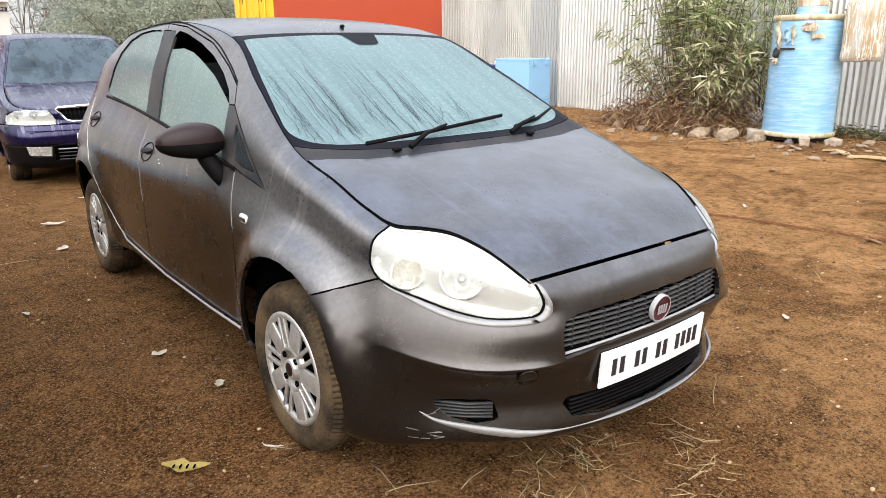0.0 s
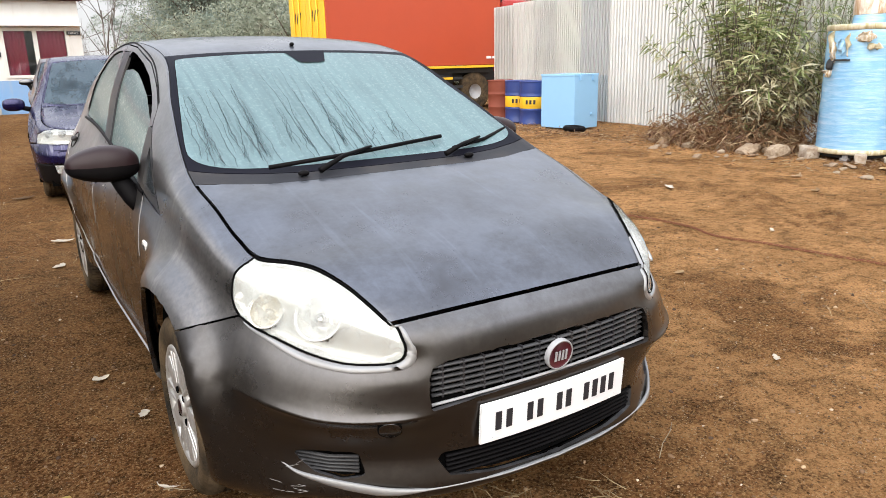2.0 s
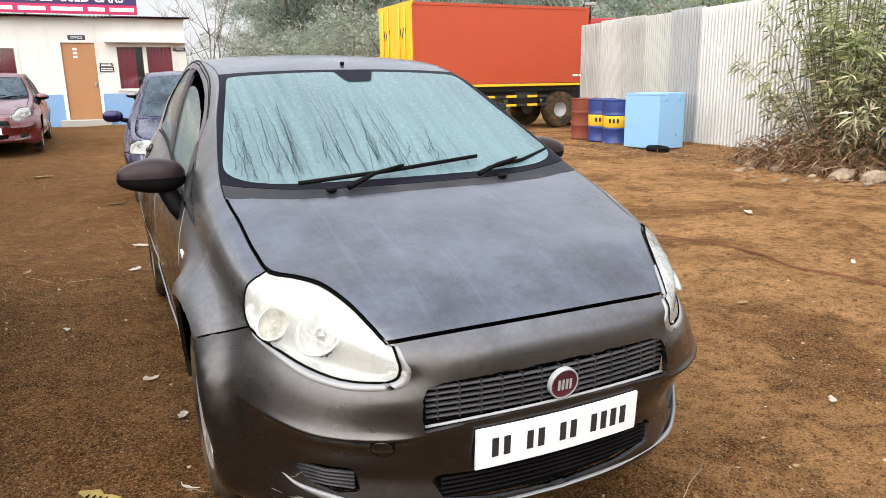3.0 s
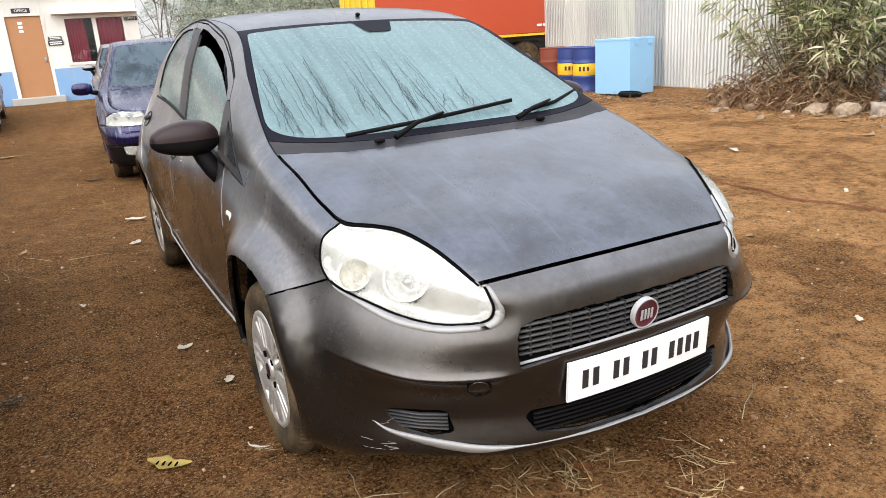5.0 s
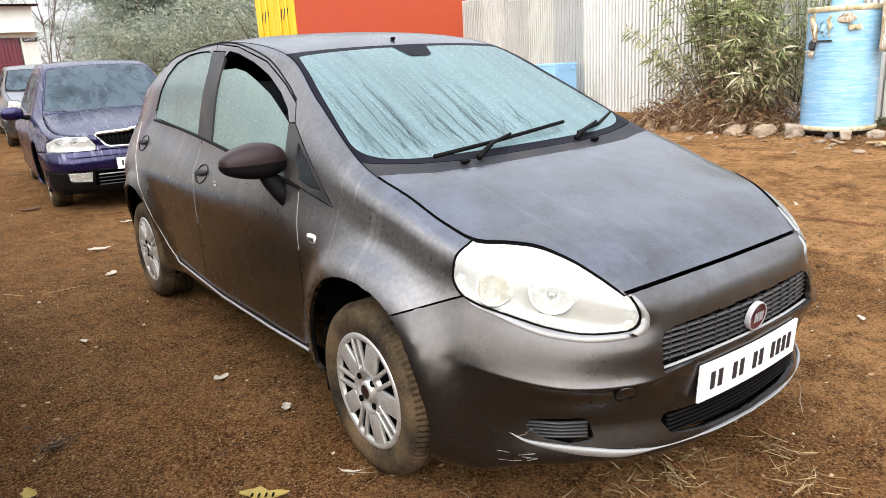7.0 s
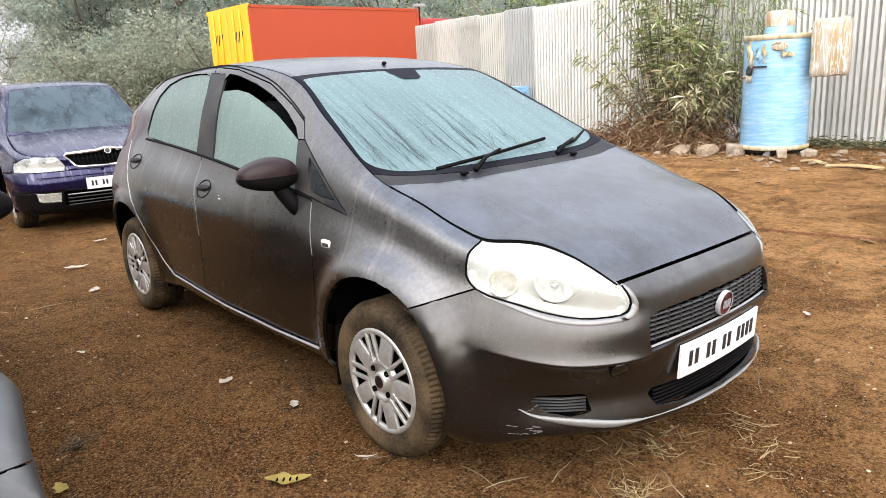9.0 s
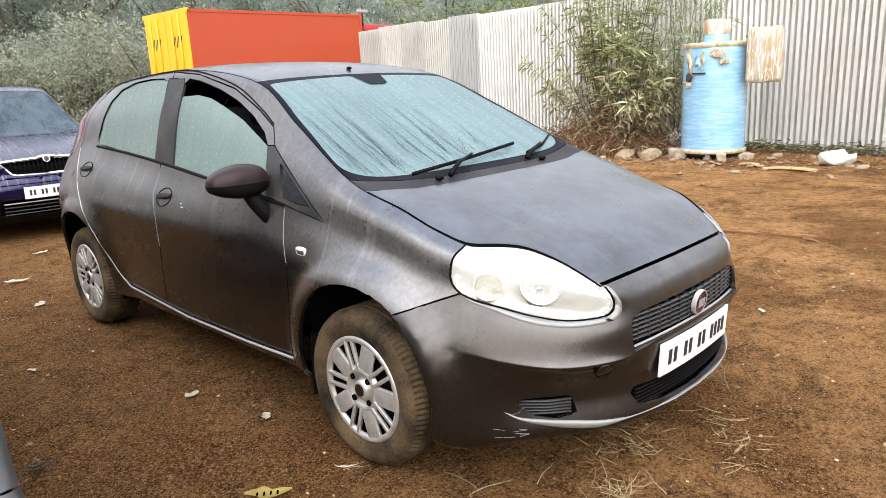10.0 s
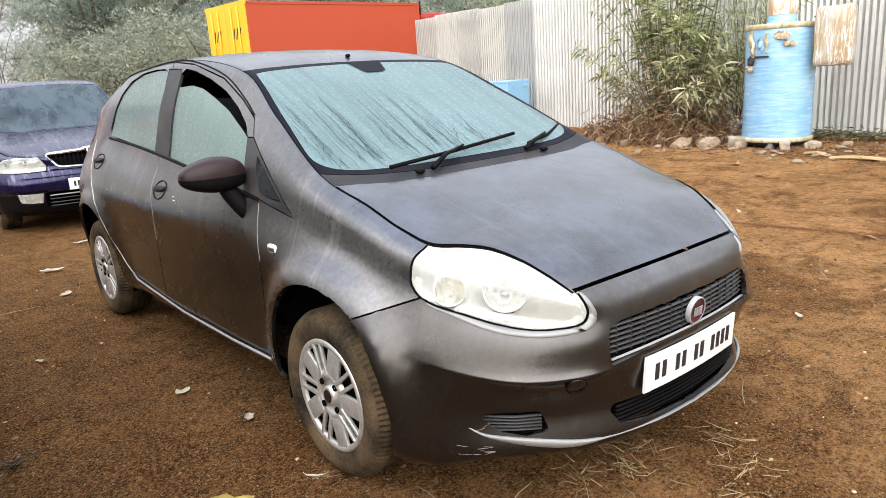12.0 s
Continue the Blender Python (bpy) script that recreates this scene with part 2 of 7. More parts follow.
MAROON = plastic("mirror_shell", (0.02, 0.009, 0.01), 0.3, dust=0.03, gloss=0.25)
SCREEN = fogged_glass("fogged_windscreen", (0.185, 0.295, 0.315), 0.3, 30.0, 0.06, (1.0, 0.05, 0.05))
SIDEGLASS = fogged_glass("fogged_side_glass", (0.25, 0.335, 0.31), 0.1, 16.0, 0.1, (0.2, 1.0, 0.05))
CABIN = fogged_glass("dewy_windscreen", (0.13, 0.19, 0.24), 0.5, 6.0, 0.4, (1.0, 0.5, 0.5))
SMOKED = fogged_glass("smoked_glass", (0.05, 0.055, 0.06), 0.4, 20.0, 0.3)
RUNS = Mat("wet_glass_run", (0.03, 0.052, 0.06), 0.35, Specular_IOR_Level=0.3, Alpha=0.5).m
SOFTRUNS = Mat("thin_wet_film", (0.035, 0.06, 0.068), 0.4, Specular_IOR_Level=0.3, Alpha=0.14).m
LENS = clear_pane("lamp_lens", (0.95, 0.95, 0.92), 0.26)
AMBER = Mat("amber_reflector", (0.74, 0.71, 0.63), 0.26, 0.7).m
LAMPWHITE = Mat("lamp_bezel", (0.7, 0.7, 0.68), 0.26, 0.6).m
CHROME = Mat("chrome", (0.8, 0.8, 0.82), 0.15, 1.0).m
LIP = car_paint("lip_and_highlight_paint", (0.24, 0.24, 0.24), 0.35, 0.4, 0.5)
PALE = plastic("edge_glint_pale", (0.5, 0.48, 0.45), 0.5)
EDGE = plastic("dull_edge", (0.2, 0.19, 0.18), 0.5)
SCUFF = plastic("scuff_white", (0.75, 0.74, 0.7), 0.6)
SATIN = plastic("satin_grey", (0.34, 0.34, 0.35), 0.35)
GRILLEBAR = plastic("grille_bar_grey", (0.05, 0.05, 0.052), 0.35, dust=0.08)
PLATE = plastic("plate_white", (0.82, 0.82, 0.82), 0.4, dust=0.06)
INK = Mat("plate_ink", (0.02, 0.02, 0.025), 0.5).m
EMBLEM = Mat("emblem_enamel", (0.07, 0.008, 0.016), 0.4, 0.0, Coat_Weight=0.2).m
INDICATOR = Mat("indicator_lens", (0.75, 0.72, 0.66), 0.2).m


def tyre_material():
    m = Mat("tyre_rubber", (0.02, 0.018, 0.016), 0.85, Specular_IOR_Level=0.1)
    n, g = m.noise(7, 7, 0.7), m.noise(110, 5, 0.7)
    col = m.mix(m.ramp(n, (0.38, 0.0), (0.62, 0.85)), (0.017, 0.015, 0.013), (0.075, 0.054, 0.03))
    col = m.mix(m.ramp(m.noise(3.2, 5, 0.65), (0.4, 0.0), (0.64, 0.8)), col, (0.165, 0.112, 0.064))
    col = m.mix(m.ramp(g, (0.36, 0.4), (0.5, 0.0)), col, (0.01, 0.009, 0.008))
    m.set("Base Color", m.mix(m.ramp(g, (0.55, 0.0), (0.72, 0.5)), col, (0.13, 0.1, 0.065)))
    m.bump(m.math("ADD", m.noise(120, 5), n), 0.5, 0.004)
    return m.m


def alloy_material():
    m = Mat("wheel_cover_silver", (0.5, 0.49, 0.47), 0.35, 0.55)
    n = m.noise(22, 6, 0.65)
    m.set("Base Color", m.mix(m.ramp(n, (0.45, 0.0), (0.75, 0.55)), (0.56, 0.55, 0.53), (0.22, 0.16, 0.1)))
    m.set("Roughness", m.math("ADD", m.math("MULTIPLY", n, 0.4), 0.18))
    return m.m


TYRE, ALLOY = tyre_material(), alloy_material()


# ---- car bodies: a shell lofted between rails ----
# Each rail runs from the middle of the nose round the side to the middle of the tail: sixteen stations of x, y, z,
# with x to the side, y back from the front axle, z up.
def rail(xs, ys, zs):
    return np.array([xs, ys, zs], float).T


HATCH = dict(
    top=rail((0, .25, .437, .463, .498, .536, .583, .635, .651, .661, .668, .612, .54, .54, .535, .515, .48, .45, .3, 0),
             (-.766, -.757, -.738, -.68, -.603, -.533, -.467, -.402, -.29, -.13, .13, .5, .86, 1.4, 2.0, 2.5, 2.85, 2.97, 3.03, 3.05),
             (.712, .709, .701, .741, .784, .811, .82, .824, .853, .912, .997, 1.185, 1.35, 1.425, 1.41, 1.36, 1.26, 1.15, 1.08, 1.06)),
    top_at=(0, 1, 2, 2.5, 3, 3.35, 3.7, 4, 4.4, 5, 6, 7, 8, 9, 10, 11, 12, 13, 14, 15),
    belt=rail((0, .25, .425, .60, .708, .75, .755, .757, .745, .715, .69, .68, .635, .56, .4, 0),
              (-.825, -.815, -.772, -.60, -.39, -.12, .17, .5, .9, 1.45, 2.0, 2.5, 2.85, 3.0, 3.07, 3.1),
              (.645, .64, .612, .64, .695, .775, .855, .905, .935, .972, 1.02, 1.07, 1.06, .98, .93, .92)),
    wide=rail((0, .25, .44, .63, .765, .83, .808, .80, .805, .81, .81, .82, .775, .69, .45, 0),
              (-.85, -.838, -.80, -.665, -.42, -.08, .25, .55, .9, 1.45, 2.0, 2.5, 2.85, 3.03, 3.12, 3.15),
              (.49, .487, .48, .485, .53, .63, .68, .70, .71, .73, .75, .77, .75, .72, .70, .70)),
    low=rail((0, .25, .42, .61, .765, .815, .795, .79, .79, .795, .79, .81, .76, .66, .42, 0),
             (-.83, -.818, -.755, -.603, -.412, -.08, .25, .55, .9, 1.45, 2.0, 2.5, 2.83, 3.02, 3.1, 3.13),
             (.355, .355, .352, .35, .36, .45, .37, .35, .345, .345, .36, .42, .42, .42, .42, .42)),
    lip=rail((0, .25, .43, .62, .735, .77, .765, .76, .755, .755, .755, .77, .73, .62, .40, 0),
             (-.845, -.828, -.76, -.60, -.38, -.08, .25, .55, .9, 1.45, 2.0, 2.5, 2.83, 2.98, 3.05, 3.07),
             (.245, .243, .237, .225, .17, .24, .25, .245, .24, .24, .245, .27, .28, .28, .28, .28)),
    bulge=(.006, .006, .012, .028, .022, .024, .02, .014, .012, .015, .015, .02, .03, .03, .03, .03),
    spine=rail((-.766, -.6, -.4, -.2, -.05, .05, .2, .5, .86, .95, 1.4, 1.8, 2.3, 2.7, 2.9, 3.05),
               (.712, .797, .861, .914, .945, .962, 1.03, 1.19, 1.368, 1.395, 1.45, 1.455, 1.43, 1.37, 1.27, 1.06), (0,) * 16),
    arch=2.4, corner=2.0, crease=.013, flared=((-.03, .335), (2.45, .34)))


def top_rail(c, at):
    """The bonnet's and roof's edge; where a corner is named, the two runs meet there at an angle."""
    k = np.asarray(c.get("top_at", range(16)), float)
    if "corner" not in c:
        return spline(k, c["top"], at)
    n = int(np.searchsorted(k, c["corner"]))
    front, rest = spline(k[:n + 1], c["top"][:n + 1], at), spline(k[n:], c["top"][n:], at)
    return np.where((np.asarray(at) <= c["corner"])[:, None], front, rest)


def shell(c, columns=124, steps=7, across=16):
    """One half (x < 0) of a body as a bmesh, with a face layer that tells the top (1) from the side (0)."""
    at = np.interp(np.linspace(0, 1, columns + 1), (0, .5, 1), (0, 5.5, 15))
    k = np.arange(16)
    if "corner" in c:
        at[np.abs(at - c["corner"]).argmin()] = c["corner"]
    rails = {n: top_rail(c, at) if n == "top" else spline(k, c[n], at) for n in ("top", "belt", "wide", "low", "lip")}
    bulge = spline(k, c["bulge"], at)
    out = rails["belt"] - rails["top"]
    way = np.stack([np.abs(out[:, 2]), 0 * at, np.hypot(out[:, 0], out[:, 1])], 1)
    flat = np.stack([rails["belt"][:, 0] * 1.2, rails["belt"][:, 1] - 1.2, 0 * at], 1)
    flat /= np.linalg.norm(flat, axis=1)[:, None]
    mid = (rails["top"] + rails["belt"]) / 2 + bulge[:, None] * (flat + np.array([0, 0, 0.9]))
    mid[:, 0][rails["top"][:, 0] < 1e-6] = 0
    under = rails["lip"].copy()
    under[:, 0] *= 0.9
    under[:, 1] = (under[:, 1] - 1.2) * 0.97 + 1.2
    under[:, 2] -= 0.03
    knots = np.array([0, 1, 2, 3.2, 4.2, 5.0, 5.5])
    stack = np.stack([rails["top"], mid, rails["belt"], rails["wide"], rails["low"], rails["lip"], under])
    down = np.concatenate([np.linspace(a, b, steps, endpoint=False) for a, b in zip(knots, knots[1:])] + [[knots[3] - .1], [knots[3] - .04], [knots[3] + .05], [knots[-1]]])
    down.sort()
    bm = bmesh.new()
    layer = bm.faces.layers.int.new("piece")
    side = []
    for i in range(columns + 1):
        pts = spline(knots, stack[:, i], down)
        pts[:, 0] = np.maximum(pts[:, 0], 0)
        # the bumper swells down to a crease and steps in below it
        if "crease" in c and at[i] < 4.6:
            u = down - knots[3]
            out = np.where(u <= 1e-6, np.clip(1 + u / .25, 0, 1) ** 2, np.clip(1 - u / .1, -.4, 1) * np.clip(1.2 - u, 0, 1)) + .9 * np.exp(-((u + .8) / .3) ** 2)
            out = out * c["crease"] * min(1, max(0, at[i] - 1.5) / .6) * min(1, max(0, 4.0 - at[i]) / 1.0)
            pts[:, :2] += out[:, None] * flat[i, :2]
            pts[:, 0] = np.maximum(pts[:, 0], 0)
        for wy, wz in c.get("flared", ()):
            d = np.hypot(pts[:, 1] - wy, pts[:, 2] - wz)
            s = np.clip((.435 - d) / .05, 0, 1) * .7 + np.clip((.462 - d) / .11, 0, 1) * .3
            pts[:, 0] += (.03 + .02 * np.clip((-.26 - pts[:, 1]) / .1, 0, 1)) * s * np.clip((pts[:, 1] + .6) / .1, 0, 1) * np.clip((pts[:, 2] - .16) / .06, 0, 1) * np.clip((pts[:, 0] - .5) / .1, 0, 1)
        side.append([bm.verts.new((-p[0], p[1], p[2])) for p in pts])
    grid_faces(bm, side)
    height = spline(c["spine"][:, 0], c["spine"][:, 1], rails["top"][:, 1])
    rows = []
    for i in range(columns + 1):
        x, y, z = rails["top"][i]
        row = [side[i][0]]
        for j in range(1, across + 1):
            s = 1 - j / across
            row.append(bm.verts.new((-x * s, y, height[i] + (z - height[i]) * s ** c["arch"])))
        rows.append(row)
    for f in grid_faces(bm, [r[::-1] for r in rows]):
        f[layer] = 1
    bmesh.ops.remove_doubles(bm, verts=bm.verts, dist=2e-4)
    bm.normal_update()
    for f in bm.faces:
        p = f.calc_center_median()
        out = Vector((0, 0, 1)) if f[layer] else p - Vector((0, min(max(p.y, .1), 2.4), .55))
        if f.normal.dot(out) < 0:
            f.normal_flip()
    bm.normal_update()
    return bm


from mathutils.bvhtree import BVHTree
from mathutils.interpolate import poly_3d_calc

X, Y, Z = Vector((1, 0, 0)), Vector((0, 1, 0)), Vector((0, 0, 1))


def loop(points, n=4):
    """A closed smooth curve through points."""
    p = np.array(points, float)
    out = []
    for i in range(len(p)):
        a, b, c, d = p[i - 1], p[i], p[(i + 1) % len(p)], p[(i + 2) % len(p)]
        for k in range(n):
            t = k / n
            out.append(0.5 * (2 * b + (c - a) * t + (2 * a - 5 * b + 4 * c - d) * t**2 + (3 * b - a - 3 * c + d) * t**3))
    return [tuple(v) for v in out]


def inside(poly, u, v):
    hit, j = False, len(poly) - 1
    for i in range(len(poly)):
        (a, b), (c, d) = poly[i], poly[j]
        if (b > v) != (d > v) and u < (c - a) * (v - b) / (d - b) + a:
            hit = not hit
        j = i
    return hit


def cut(bm, poly, a, b, test, ident):
    """Cut the faces that pass the test along an outline seen along a x b, and number those inside it."""
    layer = bm.faces.layers.int["piece"]
    us, vs = [p[0] for p in poly], [p[1] for p in poly]
    lo, hi = (min(us) - 0.03, min(vs) - 0.03), (max(us) + 0.03, max(vs) + 0.03)

    def span(f):
        u, v = [q.co.dot(a) for q in f.verts], [q.co.dot(b) for q in f.verts]
        return min(u), max(u), min(v), max(v)

    live = {}
    for f in bm.faces:
        if test(f):
            s = span(f)
            if s[1] > lo[0] and s[0] < hi[0] and s[3] > lo[1] and s[2] < hi[1]:
                live[f] = s
    for p, q in zip(poly, poly[1:] + poly[:1]):
        x0, x1, y0, y1 = min(p[0], q[0]), max(p[0], q[0]), min(p[1], q[1]), max(p[1], q[1])
        near = [f for f, s in live.items() if s[1] >= x0 and s[0] <= x1 and s[3] >= y0 and s[2] <= y1]
        if not near or (q[0] - p[0]) ** 2 + (q[1] - p[1]) ** 2 < 1e-10:
            continue
        geom = near + list({e for f in near for e in f.edges}) + list({w for f in near for w in f.verts})
        got = bmesh.ops.bisect_plane(bm, geom=geom, dist=1e-5, plane_co=a * p[0] + b * p[1], plane_no=b * (q[0] - p[0]) - a * (q[1] - p[1]))
        for f in near:
            live.pop(f, None)
        for f in got["geom"]:
            if isinstance(f, bmesh.types.BMFace):
                live[f] = span(f)
    for f in live:
        c = f.calc_center_median()
        if inside(poly, c.dot(a), c.dot(b)):
            f[layer] = ident


def take(bm, ids, mirror=False):
    """A new bmesh of the faces with these numbers."""
    layer, out, seen = bm.faces.layers.int["piece"], bmesh.new(), {}
    for f in bm.faces:
        if f[layer] in ids:
            vs = []
            for v in f.verts:
                if v not in seen:
                    seen[v] = out.verts.new(v.co)
                vs.append(seen[v])
            try:
                out.faces.new(vs)
            except ValueError:
                pass
    return out


def panel(bm, gap=0.0035, depth=0.014, sink=0.0):
    """Draw a panel's border in by a gap and fold it inwards, so that it has thickness."""
    bm.normal_update()
    border = [e for e in bm.edges if len(e.link_faces) == 1]
    verts = {v for e in border for v in e.verts}
    moves, normals = {}, {}
    for v in verts:
        c = sum((f.calc_center_median() for f in v.link_faces), Vector()) / len(v.link_faces)
        t = sum((((e.other_vert(v).co - v.co).normalized()) * (1 if k == 0 else -1) for k, e in enumerate([e for e in v.link_edges if len(e.link_faces) == 1][:2])), Vector())
        d = c - v.co
        if t.length > 1e-6:
            t.normalize()
            d -= t * d.dot(t)
        moves[v] = d.normalized() * gap if d.length > 1e-7 else Vector()
        normals[v] = v.normal.copy()
    for v, d in moves.items():
        v.co += d
    if sink:
        for v in bm.verts:
            v.co -= v.normal * sink
    for f in bm.faces:
        f.tag = False
    if depth:
        outer = set(bm.faces)
        got = bmesh.ops.extrude_edge_only(bm, edges=border)["geom"]
        fresh = [g for g in got if isinstance(g, bmesh.types.BMVert)]
        for v in fresh:
            old = min((e.other_vert(v) for e in v.link_edges if e.other_vert(v) in normals), key=lambda w: (w.co - v.co).length)
            v.co -= normals[old] * depth
        for f in bm.faces:
            f.tag = f not in outer
    return bm


# outlines on the hatchback's body
LAMP_A = Vector((0.72, -0.69, 0.0)).normalized()
LAMP_N = Vector((-0.55, -0.6, 0.58)).normalized()
LAMP_A = (LAMP_A - LAMP_N * LAMP_A.dot(LAMP_N)).normalized()
LAMP_B = LAMP_N.cross(LAMP_A)
HATCH_LAMP = [(-.706, -.374, .742), (-.69, -.37, .785), (-.662, -.385, .818), (-.628, -.395, .835), (-.58, -.448, .843), (-.53, -.525, .83), (-.49, -.595, .803), (-.452, -.672, .758),
              (-.430, -.735, .712), (-.416, -.757, .672), (-.412, -.768, .637), (-.43, -.762, .612), (-.475, -.735, .606), (-.545, -.69, .614), (-.606, -.616, .630), (-.648, -.527, .647),
              (-.688, -.455, .669), (-.703, -.403, .69), (-.7065, -.381, .715)]
REAR_WIN = [(1.613, 1.0), (1.622, 1.3), (1.64, 1.382), (1.72, 1.394), (1.88, 1.395), (2.06, 1.385), (2.24, 1.35), (2.325, 1.29), (2.355, 1.2), (2.365, 1.1), (2.35, 1.066)]
FRONT_WIN = [(1.40, .985), (1.43, 1.2), (1.455, 1.36), (1.42, 1.384), (1.31, 1.37), (1.13, 1.33), (.95, 1.275), (.79, 1.21), (.675, 1.15), (.625, 1.105), (.55, .92)]
DOOR_F = [(.63, 1.175), (.577, 1.11), (.487, .918), (.418, .888), (.402, .80), (.378, .68), (.385, .56), (.42, .30), (.75, .292), (1.27, .296), (1.49, .31),
          (1.455, .45), (1.432, .6), (1.45, .755), (1.515, .863), (1.535, .99), (1.56, 1.2), (1.60, 1.424), (1.33, 1.401), (1.01, 1.33), (.77, 1.239)]
DOOR_R = [(1.49, .31), (1.455, .45), (1.432, .6), (1.45, .755), (1.515, .863), (1.535, .99), (1.56, 1.2), (1.60, 1.424), (1.85, 1.428), (2.1, 1.415), (2.4, 1.37), (2.56, 1.28),
          (2.62, 1.15), (2.60, 1.03), (2.49, .91), (2.37, .772), (2.258, .677), (2.123, .534), (1.99, .37), (1.93, .335)]
TRIANGLE = [(.575, 1.105), (.40, 1.0), (.185, .858), (.33, .882), (.487, .912)]
QUARTER = [(.503, 1.043), (.40, .985), (.272, .902), (.36, .908), (.452, .924)]
SCREEN_OUT = [(0, .052), (-.30, .055), (-.48, .078), (-.60, .105), (-.70, .14), (-.75, .5), (-.70, .872), (-.54, .872), (-.25, .866), (0, .864)]
SCREEN_IN = [(.3, .098), (.1, .099), (-.2, .1), (-.42, .106), (-.54, .124), (-.61, .156), (-.642, .21), (-.63, .30), (-.602, .43), (-.573, .558), (-.545, .68), (-.52, .79), (-.498, .82), (-.40, .828), (-.2, .834), (.1, .836), (.3, .836)]
COWL = [(0, -.022), (-.33, -.018), (-.48, -.003), (-.60, .03), (-.75, .06), (-.75, .16), (-.60, .105), (-.48, .078), (-.30, .055), (0, .052)]
GRILLE = [(0.001, .609), (-.185, .608), (-.32, .604), (-.362, .592), (-.378, .56), (-.38, .505), (-.372, .494), (-.2, .504), (0.001, .507)]
LOWGRILLE = [(0.001, .348), (-.2, .35), (-.34, .352), (-.345, .335), (-.322, .296), (-.2, .279), (0.001, .270)]
VENT = [(-.643, .356), (-.58, .36), (-.518, .36), (-.508, .303), (-.56, .292), (-.606, .305), (-.633, .335)]


class Skin:
    """The uncut body, for smooth normals and for places on it."""

    def __init__(self, c):
        bm = shell(c)
        bmesh.ops.triangulate(bm, faces=bm.faces[:])
        bm.normal_update()
        bm.verts.index_update()
        self.v = [v.co.copy() for v in bm.verts]
        self.n = [Vector((0 if abs(v.co.x) < 1.5e-3 else v.normal.x, v.normal.y, v.normal.z)).normalized() for v in bm.verts]
        self.f = [tuple(v.index for v in f.verts) for f in bm.faces]
        self.tree = BVHTree.FromPolygons(self.v, self.f)
        bm.free()

    def normal_of(self, hit, face):
        a, b, c = self.f[face]
        w = poly_3d_calc([self.v[a], self.v[b], self.v[c]], hit)
        return (self.n[a] * w[0] + self.n[b] * w[1] + self.n[c] * w[2]).normalized()

    def normal(self, p):
        flip = p.x > 0
        hit, _, face, _ = self.tree.find_nearest(Vector((-abs(p.x), p.y, p.z)))
        n = self.normal_of(hit, face)
        return Vector((-n.x, n.y, n.z)) if flip else n

    def side(self, s, y, z):
        """Point and normal on the side at y, z."""
        hit, _, face, _ = self.tree.ray_cast(Vector((-2, y, z)), X)
        n = self.normal_of(hit, face)
        return Vector((-s * hit.x, y, z)), Vector((-s * n.x, n.y, n.z))

    def front(self, x, z):
        """Point and normal on the nose at x, z."""
        hit, _, face, _ = self.tree.ray_cast(Vector((-max(abs(x), 1e-4), -2, z)), Y)
        n = self.normal_of(hit, face)
        return Vector((x, hit.y, z)), Vector((n.x if x < 0 else -n.x, n.y, n.z))

    def smooth(self, ob):
        me = ob.data
        soft = [self.normal(v.co) for v in me.vertices]
        me.normals_split_custom_set([soft[v] if f.use_smooth else (0, 0, 0) for f in me.polygons for v in f.vertices])


HATCH_SKIN = Skin(HATCH)


def ribbon(bm, points, normals, w, lift=.0015):
    """A thin raised band along points on a surface."""
    rows = []
    for i, (p, n) in enumerate(zip(points, normals)):
        d = (points[min(i + 1, len(points) - 1)] - points[max(i - 1, 0)]).normalized()
        a = d.cross(n).normalized() * w / 2
        rows.append([bm.verts.new(q) for q in (p - a - n * .004, p - a * .7 + n * lift, p + a * .7 + n * lift, p + a - n * .004)])
    grid_faces(bm, rows)


